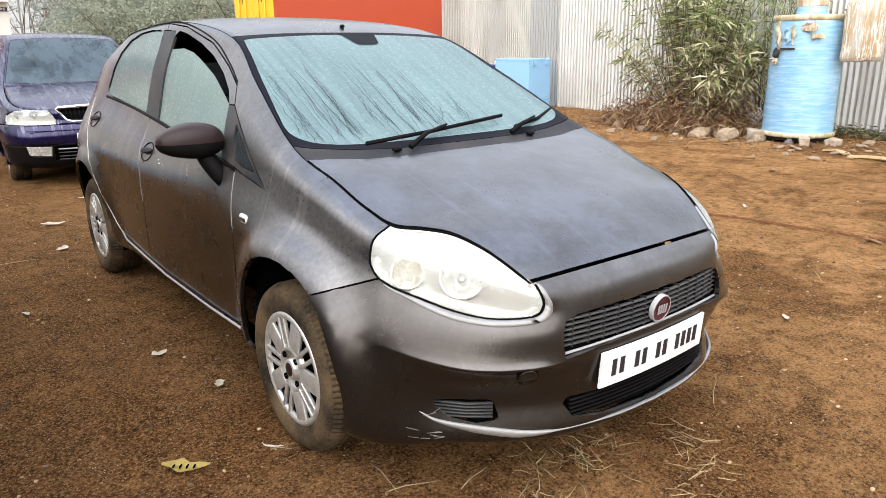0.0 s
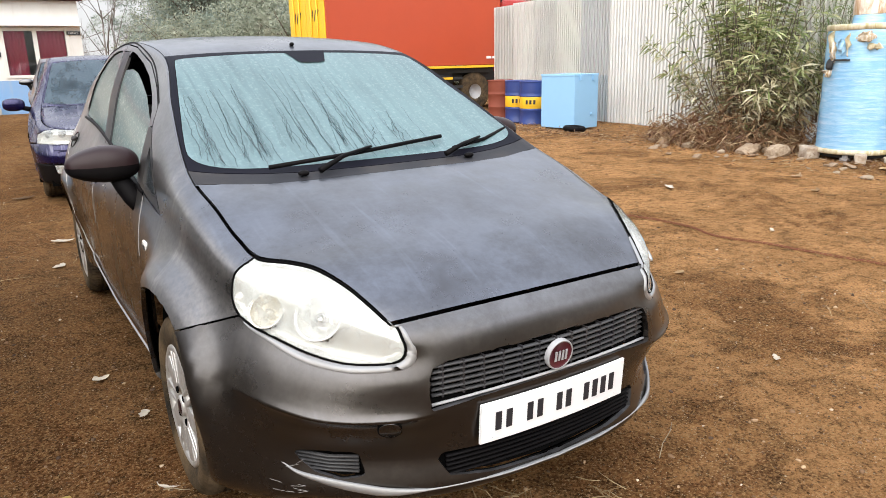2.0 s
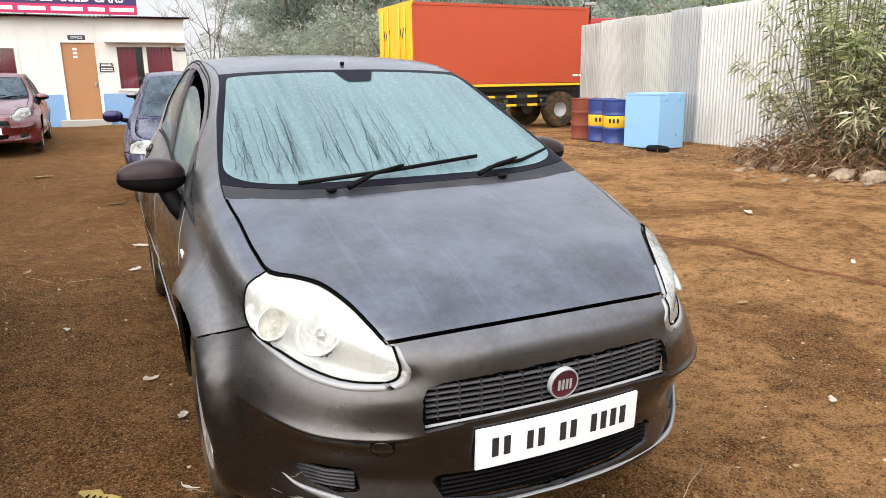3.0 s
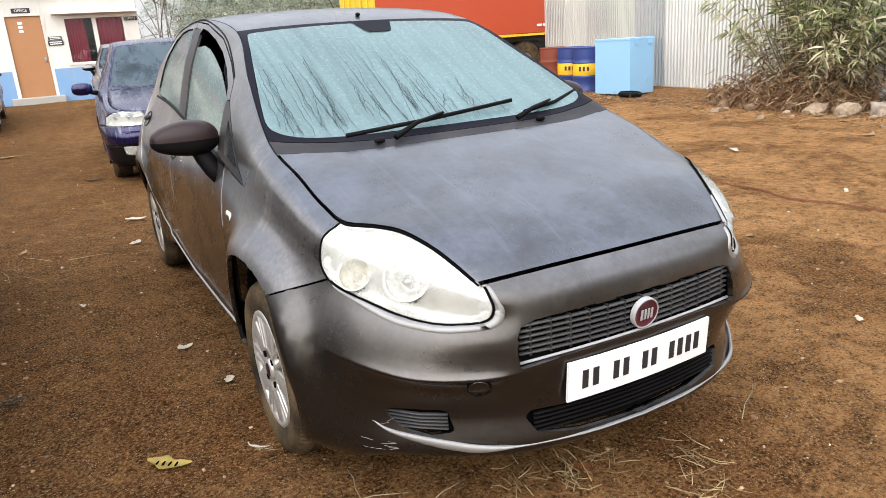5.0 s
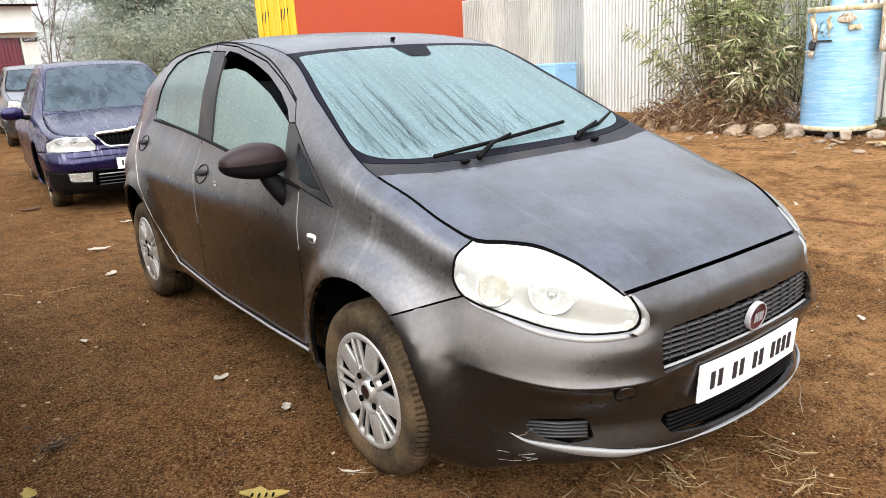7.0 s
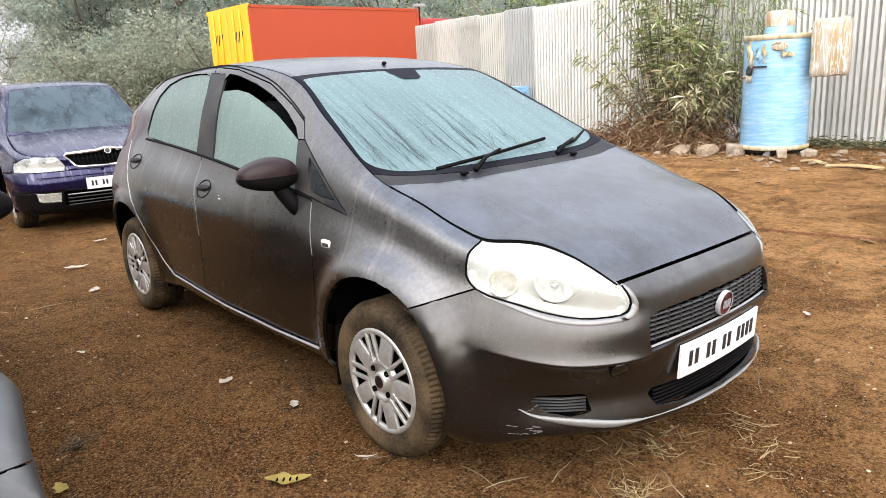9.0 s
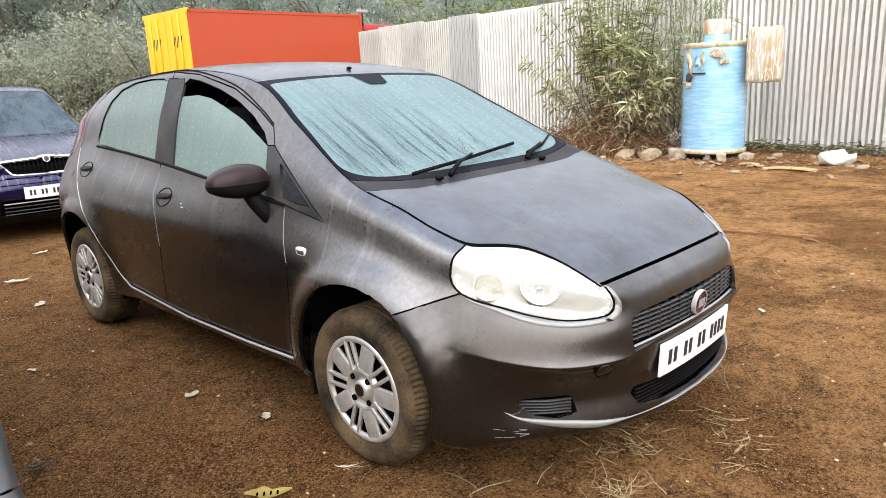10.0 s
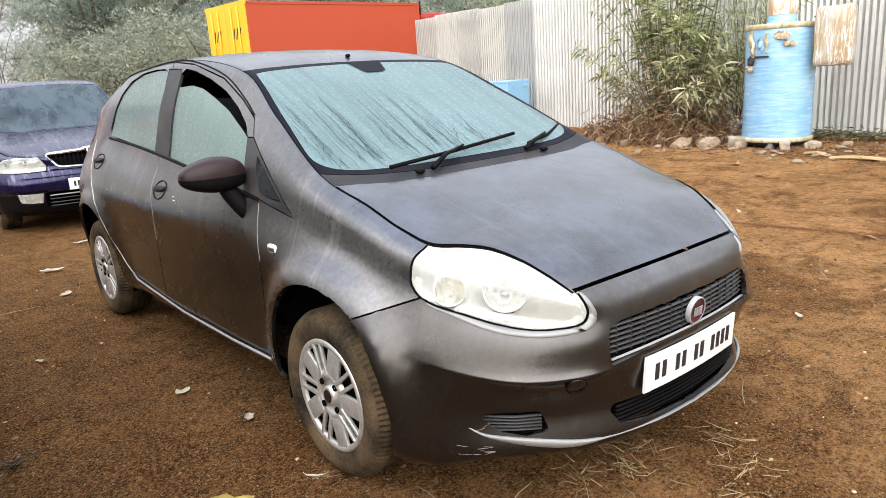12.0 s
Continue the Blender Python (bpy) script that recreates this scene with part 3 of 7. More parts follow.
def hatch_pieces(c=HATCH):
    """The hatchback's shell cut into its pieces, both halves."""
    bm = shell(c)
    L = bm.faces.layers.int["piece"]
    side = lambda f: f[L] in (0, 2, 3, 4)  # noqa: E731
    top = lambda f: f[L] in (1, 20, 21, 22)  # noqa: E731
    nose = lambda f: f[L] in (0, 2) and f.calc_center_median().y < -0.3  # noqa: E731
    # bumper
    cut(bm, [(-1, .05), (-1, .9), (-.5, .9), (-.43, .69), (-.405, .685), (-.315, .649), (-.2, .604), (-.2, .05)], Y, Z, lambda f: f[L] == 0, 2)
    cut(bm, [tuple((Vector(p).dot(LAMP_A), Vector(p).dot(LAMP_B))) for p in loop(HATCH_LAMP, 3)], LAMP_A, LAMP_B, lambda f: f[L] in (0, 2) and f.calc_center_median().y < -0.2, 10)
    cut(bm, GRILLE, X, Z, nose, 11)
    cut(bm, LOWGRILLE, X, Z, nose, 12)
    cut(bm, VENT, X, Z, nose, 13)
    # sides
    cut(bm, DOOR_F, Y, Z, lambda f: f[L] == 0, 3)
    cut(bm, DOOR_R, Y, Z, lambda f: f[L] == 0, 4)
    pillar = [(1.40, .985), (1.43, 1.2), (1.455, 1.36), (1.47, 1.386), (1.64, 1.392), (1.622, 1.3), (1.613, 1.0)]
    cut(bm, pillar[:4] + [(1.547, 1.389), (1.52, 1.1), (1.505, .993)], Y, Z, lambda f: f[L] == 3, 17)
    cut(bm, [(1.505, .993), (1.52, 1.1), (1.547, 1.389), (1.64, 1.392), (1.622, 1.3), (1.613, 1.0)], Y, Z, lambda f: f[L] in (3, 4), 17)
    cut(bm, REAR_WIN, Y, Z, lambda f: f[L] in (4, 17), 14)
    cut(bm, FRONT_WIN, Y, Z, lambda f: f[L] in (3, 17), 15)
    cut(bm, [(.625, 1.105), (.55, .92), (.487, .912), (.575, 1.105)], Y, Z, lambda f: f[L] in (0, 3), 18)
    cut(bm, TRIANGLE, Y, Z, lambda f: f[L] in (0, 3), 18)
    cut(bm, QUARTER, Y, Z, lambda f: f[L] == 18, 16)
    for y, z, r in c.get("arches", ((-.03, .335, .347), (2.45, .34, .355))):
        cut(bm, [(y + r * math.cos(i * math.pi / 20), z + r * math.sin(i * math.pi / 20)) for i in range(40)], Y, Z,
            lambda f: f[L] in (0, 2, 3, 4), 99)
    cut(bm, [(2.70, 1.02), (2.66, 1.1), (2.69, 1.27), (2.80, 1.30), (3.2, 1.30), (3.2, .95), (2.9, .93)], Y, Z, lambda f: f[L] == 0, 19)
    # top
    cut(bm, [(0, -1), (-.9, -1), (-.9, .06), (-.60, .03), (-.48, -.003), (-.33, -.018), (0, -.022)], X, Y, lambda f: f[L] == 1, 20)
    cut(bm, COWL, X, Y, lambda f: f[L] == 1, 23)
    cut(bm, SCREEN_OUT, X, Y, lambda f: f[L] == 1, 22)
    cut(bm, loop(SCREEN_IN, 3), X, Y, lambda f: f[L] == 22, 21)
    cut(bm, [(0.001, 2.62), (-.42, 2.64), (-.44, 2.9), (-.38, 2.99), (0.001, 3.0)], X, Y, lambda f: f[L] == 1, 24)
    bmesh.ops.delete(bm, geom=[f for f in bm.faces if f[L] == 99], context="FACES")
    for v in bm.verts:
        if abs(v.co.x) < 1.5e-3:
            v.co.x = 0
    got = bmesh.ops.duplicate(bm, geom=bm.verts[:] + bm.edges[:] + bm.faces[:])["geom"]
    for g in got:
        if isinstance(g, bmesh.types.BMVert):
            g.co.x *= -1
    fresh = [g for g in got if isinstance(g, bmesh.types.BMFace)]
    bmesh.ops.reverse_faces(bm, faces=fresh)
    for f in fresh:
        if f[L] in (0, 3, 4, 10, 13, 14, 15, 16, 17, 18, 19):
            f[L] += 100
    bmesh.ops.remove_doubles(bm, verts=[v for v in bm.verts if abs(v.co.x) < 1e-3], dist=1e-4)
    return bm


def offset(bm, d):
    bm.normal_update()
    for v, n in [(v, v.normal.copy()) for v in bm.verts]:
        v.co -= n * d
    return bm


def wheel_parts(parent, y, z, side, radius=0.29, rim=0.192, centre=True, name="wheel"):
    """A wheel with tyre, slotted cover and hub; side -1 faces -x."""
    bm = bmesh.new()
    w, r = 0.178, radius
    prof = [(rim - .012, .02), (rim + .006, .0), (rim + .02, -.004), (rim + .045, -.012), (r - .03, -.008), (r - .012, .004), (r - .004, .02)]
    for k in range(4):
        a = .03 + k * .034
        prof += [(r, a), (r, a + .022), (r - .007, a + .025), (r - .007, a + .031)]
    prof += [(r - .004, w - .018), (r - .012, w - .004), (r - .04, w + .006), (rim, w), (rim - .015, w - .03)]
    lathe(bm, prof, 180, "x")
    # tread blocks: notch the shoulder rows
    for v in bm.verts:
        rr = math.hypot(v.co.y, v.co.z)
        if rr > r - .014:
            a = math.atan2(v.co.z, v.co.y)
            if int((a + math.pi) / (2 * math.pi) * 180 + .5) % 2 == 0 and (v.co.x < .04 or v.co.x > w - .04):
                v.co.y *= 1 - .005 / rr
                v.co.z *= 1 - .005 / rr
    for f in bm.faces:
        f.tag = all(math.hypot(v.co.y, v.co.z) > r - .024 for v in f.verts)
    m = pose(-.797, y, z) if side < 0 else pose(.797, y, z, 0, 0, 180)
    for v in bm.verts:
        v.co.z = max(v.co.z, -z + .004) if z else v.co.z
    hub = part(name, bm, TYRE, parent, "muddy black rubber tyre")
    hub.matrix_local = m
    back = bmesh.new()
    lathe(back, [(.001, .03), (rim - .004, .03), (rim - .004, .06)], 40, "x")
    part("rim", back, DARK, hub)
    bm = bmesh.new()
    lathe(bm, [(rim - .02, .012), (rim - .018, .001), (rim - .006, -.004), (rim + .003, .0), (rim + .004, .02)], 48, "x")
    lathe(bm, [(.088, .016), (.084, .004), (.07, -.002), (.062, .004), (.05, .018), (.036, .018), (.034, -.002), (.028, -.006), (.001, -.006)], 36, "x")
    part("wheel_cover", bm, ALLOY, hub, "silver slotted wheel cover")
    wide = bmesh.new()
    box(wide, (.0, -.034, .078), (.014, .034, rim - .012), None, .004)
    wide = part("spoke", wide, ALLOY, hub)
    slim = bmesh.new()
    box(slim, (-.002, -.007, .07), (.012, .007, rim - .01), None, .003)
    slim = part("spoke", slim, ALLOY, hub)
    for k in range(5):
        a = 2 * math.pi * k / 5 + 0.32
        turns = [(wide, Matrix.Rotation(a, 4, "X"))]
        turns += [(slim, Matrix.Rotation(a + math.pi / 5, 4, "X") @ Matrix.Translation((0, s * .0145, 0)) @ Matrix.Rotation(-s * 0.03, 4, "X")) for s in (-1, 1)]
        for n, (ob, rot) in enumerate(turns):
            if k or n == 2:
                ob = new("spoke", ob.data)
                ob.parent = hub
            ob.matrix_local = rot
    bm = bmesh.new()
    lathe(bm, [(.001, -.009), (.022, -.008), (.025, -.004), (.025, .01)], 24, "x")
    part("hub_cap", bm, MAROON if centre else DARK, hub)
    lug = bmesh.new()
    lathe(lug, [(.001, .0035), (.0085, .0035), (.0105, .0005), (.0115, .006)], 14, "x")
    lug = part("lug_recess", lug, DARK, hub)
    for k in range(4):
        ob = new("lug_recess", lug.data) if k else lug
        ob.parent = hub
        ob.matrix_local = Matrix.Rotation(math.pi / 4 + k * math.pi / 2, 4, "X") @ pose(-.0035, 0, .056)
    return hub


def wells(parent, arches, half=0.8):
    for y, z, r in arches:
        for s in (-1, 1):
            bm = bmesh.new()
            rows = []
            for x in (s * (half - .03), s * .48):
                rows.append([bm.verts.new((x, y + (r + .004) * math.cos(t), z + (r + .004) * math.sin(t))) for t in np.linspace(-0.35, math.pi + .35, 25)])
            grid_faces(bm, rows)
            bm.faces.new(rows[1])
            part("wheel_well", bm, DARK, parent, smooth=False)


def plate(parent, m, width=0.5, height=0.112, glyphs=(1, 1, 0, 1, 1, 0, 1, 1, 0, 1, 1, 1, 1)):
    """A white number plate with plain dark bars in place of its characters."""
    bend = lambda x: .17 * x * x  # noqa: E731
    bm = bmesh.new()
    rows = []
    for x in np.linspace(-width / 2, width / 2, 17):
        rows.append([bm.verts.new((x, y + bend(x), z)) for y, z in ((.004, 0), (-.003, 0), (-.004, .002), (-.004, height - .002), (-.003, height), (.004, height), (.004, 0))])
    grid_faces(bm, rows)
    bm.faces.new(rows[0][:-1])
    bm.faces.new(rows[-1][:-1])
    bmesh.ops.remove_doubles(bm, verts=bm.verts[:], dist=1e-6)
    bmesh.ops.recalc_face_normals(bm, faces=bm.faces[:])
    ob = part("number_plate", bm, PLATE, parent, "white plate with dark bars", smooth=False)
    ob.matrix_local = m
    n = len(glyphs)
    step = width * 0.86 / n
    for k, g in enumerate(glyphs):
        if g:
            bm = bmesh.new()
            x = -width * 0.43 + step * (k + .5)
            box(bm, (x - step * .27, -.0062 + bend(x), height * .28), (x + step * .27, -.002 + bend(x), height * .74))
            part("bar", bm, INK, ob, smooth=False)
    return ob


def lamp_inside(parent, lens_bm, towards, bowls, back=0.075):
    """The reflectors behind a lens: a bright housing and round bowls with bulbs."""
    bm = lens_bm
    ahead = towards
    c = sum((v.co for v in bm.verts), Vector()) / len(bm.verts)
    bm.normal_update()
    for v, n in [(v, v.normal.copy()) for v in bm.verts]:
        # a dish: its edge meets the lens, its floor lies deeper
        deep = back * (.12 if v.is_boundary else 1)
        v.co = c + (v.co - c) * (.996 if v.is_boundary else .99) - n * deep * .75 - towards * deep * .25
    bmesh.ops.subdivide_edges(bm, edges=bm.edges[:], cuts=2, use_grid_fill=True)
    gone = []
    for f in bm.faces:
        for centre, r, mat in bowls:
            d = f.calc_center_median() - centre
            if (d - ahead * d.dot(ahead)).length < r * .94:
                gone.append(f)
                break
    bmesh.ops.delete(bm, geom=gone, context="FACES")
    part("lamp_housing", bm, LAMPWHITE, parent)
    for centre, r, mat in bowls:
        bm = bmesh.new()
        m = Matrix.Translation(centre) @ ahead.to_track_quat("Z", "Y").to_matrix().to_4x4()
        prof = [(r * 1.08, .004), (r * 1.02, .01), (r, .0), (r * .9, -.018), (r * .7, -.035), (r * .4, -.046), (.014, -.05), (.014, -.02), (.009, -.006), (.001, -.004)]
        lathe(bm, prof, 36, "z", m)
        bowl = part("reflector", bm, mat, parent)
        bm = bmesh.new()
        lathe(bm, [(r * 1.07, .011), (r * 1.09, .0115), (r * 1.1, .006)], 40, "z", m)
        part("reflector_rim", bm, LAMPWHITE, bowl)
        if mat is not AMBER:
            bm = bmesh.new()
            lathe(bm, [(.001, .0), (.013, -.002), (.016, -.008), (.016, -.03)], 20, "z", m)
            part("bulb_shield", bm, CHROME, bowl)


def blob(bm, centre, size, power=2.0, n=20, rings=12):
    """A superellipsoid."""
    rows = []
    for i in range(rings + 1):
        p = math.pi * i / rings - math.pi / 2
        row = []
        for k in range(n):
            t = 2 * math.pi * k / n
            s = lambda v: math.copysign(abs(v) ** (2 / power), v)  # noqa: E731
            row.append(bm.verts.new((centre[0] + size[0] * s(math.cos(p)) * s(math.cos(t)), centre[1] + size[1] * s(math.cos(p)) * s(math.sin(t)), centre[2] + size[2] * s(math.sin(p)))))
        rows.append(row + [row[0]])
    grid_faces(bm, rows)
    bmesh.ops.remove_doubles(bm, verts=bm.verts, dist=1e-5)


def strip(bm, points, w, h):
    """A bar of oval section along points, w across (level) and h high."""
    pts = [Vector(p) for p in points]
    ws, hs = [[q] * len(pts) if isinstance(q, (int, float)) else q for q in (w, h)]
    rows = []
    for i, p in enumerate(pts):
        d = (pts[min(i + 1, len(pts) - 1)] - pts[max(i - 1, 0)]).normalized()
        a = d.cross(Z).normalized()
        b = a.cross(d)
        w, h = ws[i], hs[i]
        row = [bm.verts.new(p + a * w / 2 * math.cos(t) + b * h / 2 * math.sin(t)) for t in np.linspace(0, 2 * math.pi, 8, endpoint=False)]
        rows.append(row + [row[0]])
    grid_faces(bm, rows)
    bm.faces.new(rows[0][:-1][::-1])
    bm.faces.new(rows[-1][:-1])


def front_y(x, z):
    return -.842 + .27 * x * x


def lamp_point(s, near, back=.019):
    """A place a little behind the lamp's lens."""
    p, n = HATCH_SKIN.tree.find_nearest(Vector(near))[:2]
    p = p - LAMP_N * back
    return Vector((-s * p.x, p.y, p.z))


def hatchback(name, m, paint, label, bare=False, glass=None, scale=(1, 1, 1), plated=True, group=""):
    """A five-door hatchback with all its parts."""
    car = thing(name, m @ Matrix.Diagonal((*scale, 1)), label, "car", group)
    bm = hatch_pieces()
    L = bm.faces.layers.int["piece"]
    if not bare:
        # the driver's window is partly lowered
        cut(bm, [(1.5, 1.305), (1.432, 1.308), (1.30, 1.312), (1.18, 1.295), (1.06, 1.261), (.88, 1.204), (.69, 1.128), (.60, 1.09), (.5, 1.5), (1.5, 1.5)], Y, Z, lambda f: f[L] == 15, 98)
    side_glass = glass or SIDEGLASS
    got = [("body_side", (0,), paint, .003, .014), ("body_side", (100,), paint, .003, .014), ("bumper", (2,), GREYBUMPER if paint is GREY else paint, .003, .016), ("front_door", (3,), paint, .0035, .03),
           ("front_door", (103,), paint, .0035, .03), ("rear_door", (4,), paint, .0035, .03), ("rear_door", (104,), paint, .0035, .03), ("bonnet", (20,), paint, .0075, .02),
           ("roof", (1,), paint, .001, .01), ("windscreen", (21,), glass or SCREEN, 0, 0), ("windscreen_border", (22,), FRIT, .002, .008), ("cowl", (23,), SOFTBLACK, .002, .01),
           ("rear_screen", (24,), FRIT, .003, .01), ("door_pillar", (17,), PILLAR, .002, .012), ("door_pillar", (117,), PILLAR, .002, .012),
           ("window_corner", (18,), PILLAR, .002, .012), ("window_corner", (118,), PILLAR, .002, .012), ("headlamp", (10,), LENS, .005, .012), ("headlamp", (110,), LENS, .005, .012),
           ("tail_lamp", (19,), TAIL, .003, .01), ("tail_lamp", (119,), TAIL, .003, .01), ("rear_window", (14,), side_glass, .002, 0), ("rear_window", (114,), side_glass, .002, 0), ("front_window", (15,), side_glass, 0, 0),
           ("front_window", (115, 198), side_glass, 0, 0), ("quarter_glass", (16,), SMOKED, .002, 0), ("quarter_glass", (116,), SMOKED, .002, 0)]
    parts = {}
    for nm, ids, mat, gap, depth in got:
        b = take(bm, ids)
        if nm == "bonnet":
            for v in b.verts:
                ax = abs(v.co.x)
                edge = -.766 + .028 * (ax / .437) ** 2 if ax < .437 else -.738 + (ax - .437) * 2.1
                pull = .011 * math.exp(-max(0, v.co.y - edge) / .06)
                v.co.y += pull
                v.co.z += pull * .38
                v.co.x *= .9885
            gap = .0
        sunk = .008 if nm in ("rear_window", "front_window", "quarter_glass") else 0.0
        ob = part(nm, panel(b, gap or 1e-5, depth, sunk) if gap or depth or sunk else b, mat, car)
        parts[nm, ids[0]] = ob
        HATCH_SKIN.smooth(ob)
        if mat is LENS or mat in (SCREEN, SIDEGLASS, CABIN):
            ob.visible_shadow = False
    # water runs down the fogged windscreen
    if not bare:
        rng = np.random.default_rng(17)
        for k in range(78):
            broad = k % 3 == 0
            x = rng.choice((-.54, -.43, -.36, -.24, -.17, -.07, .0, .07, .16)) + rng.normal() * .035
            y0, y1 = rng.uniform(.28, .62), rng.uniform(.105, .24)
            if k % 7 == 0:
                y0 = rng.uniform(.64, .81)
            if x > .05:
                y0 = rng.uniform(.25, .45)
            w, drift, b = rng.uniform(.004, .009) if broad else rng.uniform(.0008, .0026), rng.uniform(-.05, .015), bmesh.new()
            row = []
            for t in np.linspace(0, 1, 26):
                y = y0 + (y1 - y0) * t
                xx = x + drift * t + .011 * noise.noise((k * 3.7, t * 4, 0)) + .005 * noise.noise((k * 3.7, t * 14, 4))
                edge = float(np.interp(y, (.13, .5, .86), (.668, .612, .54)))
                h = float(spline(HATCH["spine"][:, 0], HATCH["spine"][:, 1], [y])[0])
                e = float(np.interp(y, (.13, .5, .86), (.997, 1.185, 1.35)))
                z = h + (e - h) * (min(abs(xx), edge * .96) / edge) ** 2.4 + (.0016 if broad else .0024)
                ww = w * (.35 + .9 * t) * (1 + .7 * noise.noise((k * 1.3, t * 9, 7))) * min(1, 8 * (1 - t) + .15)
                row.append((b.verts.new((xx - ww, y, z)), b.verts.new((xx + ww, y, z))))
            grid_faces(b, row)
            part("water_run", b, SOFTRUNS if broad else RUNS, parts["windscreen", 21])
    # black inner skins behind gaps and grilles, standing in for the shade there
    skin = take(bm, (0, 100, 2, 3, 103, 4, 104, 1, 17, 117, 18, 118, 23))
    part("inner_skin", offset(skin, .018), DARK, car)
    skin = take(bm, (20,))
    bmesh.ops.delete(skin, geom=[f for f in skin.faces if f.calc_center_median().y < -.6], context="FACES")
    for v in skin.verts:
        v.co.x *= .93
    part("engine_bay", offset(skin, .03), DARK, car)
    # black filler strip: the shade in the bonnet's front gap
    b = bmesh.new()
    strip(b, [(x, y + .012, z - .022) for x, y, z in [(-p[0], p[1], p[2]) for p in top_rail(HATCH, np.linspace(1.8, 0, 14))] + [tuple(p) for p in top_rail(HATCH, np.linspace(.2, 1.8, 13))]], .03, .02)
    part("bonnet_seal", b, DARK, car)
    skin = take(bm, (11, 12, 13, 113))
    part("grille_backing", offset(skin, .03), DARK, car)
    for ident, s in ((10, -1), (110, 1)):
        edge = take(bm, (ident,))
        nexts = {}
        for e in edge.edges:
            if len(e.link_faces) == 1:
                for v in e.verts:
                    nexts.setdefault(v, []).append(e.other_vert(v))
        walk_on = [next(iter(nexts))]
        while True:
            more = [v for v in nexts[walk_on[-1]] if v not in walk_on]
            if not more:
                break
            walk_on.append(more[0])
        rim = [(v.co.copy(), HATCH_SKIN.normal(v.co)) for v in walk_on]
        edge.free()
        rim.append(rim[0])
        b = bmesh.new()
        ribbon(b, [u[0] for u in rim], [u[1] for u in rim], .006, .0012)
        part("lamp_gasket", b, DARK, parts["headlamp", ident])
        # the bumper's ledge below the lamp; pale paint stands in for its sky highlight
        mid = sum((u[0] for u in rim[:-1]), Vector()) / (len(rim) - 1)
        low = [(u[0] - mid).dot(LAMP_B) < -.012 for u in rim[:-1]]
        first = next(i for i in range(len(low)) if low[i] and not low[i - 1])
        run = [rim[(first + i) % len(low)] for i in range(sum(low))]
        b, rows = bmesh.new(), []
        for i, (p, n) in enumerate(run):
            out = p - mid
            out = (out - n * out.dot(n)).normalized()
            w = .003 + .021 * math.sin(math.pi * i / (len(run) - 1)) ** .6
            rows.append([b.verts.new(q) for q in (p + out * .0045 - n * .004, p + out * .0045 + n * .0008, p + out * (.004 + w) + n * (.001 + w * .22), p + out * (.007 + w * 1.1) - n * .004)])
        grid_faces(b, rows)
        part("lamp_ledge", b, LIP, car)
        b = take(bm, (ident,))
        lamp_inside(parts["headlamp", ident], b, Vector((s * .55, -.6, .58)).normalized(),
                    [(lamp_point(s, (-.548, -.6, .712)), .056, LAMPWHITE), (lamp_point(s, (-.65, -.482, .712), .013), .043, AMBER)], .02)
    bm.free()
    # underside
    b = bmesh.new()
    box(b, (-.46, -.55, .2), (.46, 2.85, .26))
    box(b, (-.46, -.55, .26), (.46, .45, .6))
    part("underbody", b, DARK, car, smooth=False)
    wells(car, ((-.03, .335, .347), (2.45, .34, .355)))
    for y, z in ((0.0, .285), (2.5, .292)):
        for s in (-1, 1):
            wheel_parts(car, y, z, s)
    for s in (-1, 1):
        b = bmesh.new()
        box(b, (min(s * .6, s * .785), .3, .15), (max(s * .6, s * .785), .308, .4), Matrix.Translation((0, .016, 0)) @ Matrix.Rotation(radians(4), 4, "X"), .003)
        part("mud_flap", b, BLACK, car)
    # grilles
    for nm, z0, z1, half, rows, cols, dip in (("grille", .512, .602, .365, 6, 13, 0.0), ("lower_grille", .283, .346, .325, 5, 0, 0.0)):
        for k in range(rows):
            z = z0 + (z1 - z0) * (k + .5) / rows
            b = bmesh.new()
            strip(b, [(x, front_y(x, z) + .008 + (.01 if nm == "lower_grille" else 0), z) for x in np.linspace(-half, half, 15)], .016, .0075)
            part("slat", b, GRILLEBAR if nm == "grille" else BLACK, car)
        for k in range(cols):
            x = -half + 2 * half * (k + .5) / cols
            b = bmesh.new()
            box(b, (x - .0025, front_y(x, 0) + .0015, z0), (x + .0025, front_y(x, 0) + .02, z1))
            part("upright", b, SOFTBLACK, car, smooth=False)
    b = bmesh.new()
    strip(b, [(x, front_y(x, 0) - .002, .499 + .01 * (1 - (x / .37) ** 2)) for x in np.linspace(-.37, .37, 15)], .01, .007)
    part("grille_trim", b, SATIN, car)
    b = bmesh.new()
    lathe(b, [(.001, .0), (.036, -.002), (.038, .0)], 36, "z", pose(0, -.852, .556, 98, 0, 0) @ pose(0, 0, .006))
    badge = part("badge", b, EMBLEM, car, "round maroon badge")
    b = bmesh.new()
    lathe(b, [(.038, .0), (.0392, .004), (.042, .004), (.0432, .001), (.0432, -.012)], 36, "z", pose(0, -.852, .556, 98, 0, 0) @ pose(0, 0, .003))
    part("badge_ring", b, SATIN, badge)
    b = bmesh.new()
    for k in range(4):
        box(b, (-.021 + k * .0115, -.0145, 0), (-.0145 + k * .0115, .0145, .0024), pose(0, -.852, .556, 98, 0, 0) @ pose(0, 0, .007))
    part("badge_mark", b, SATIN, badge, smooth=False)
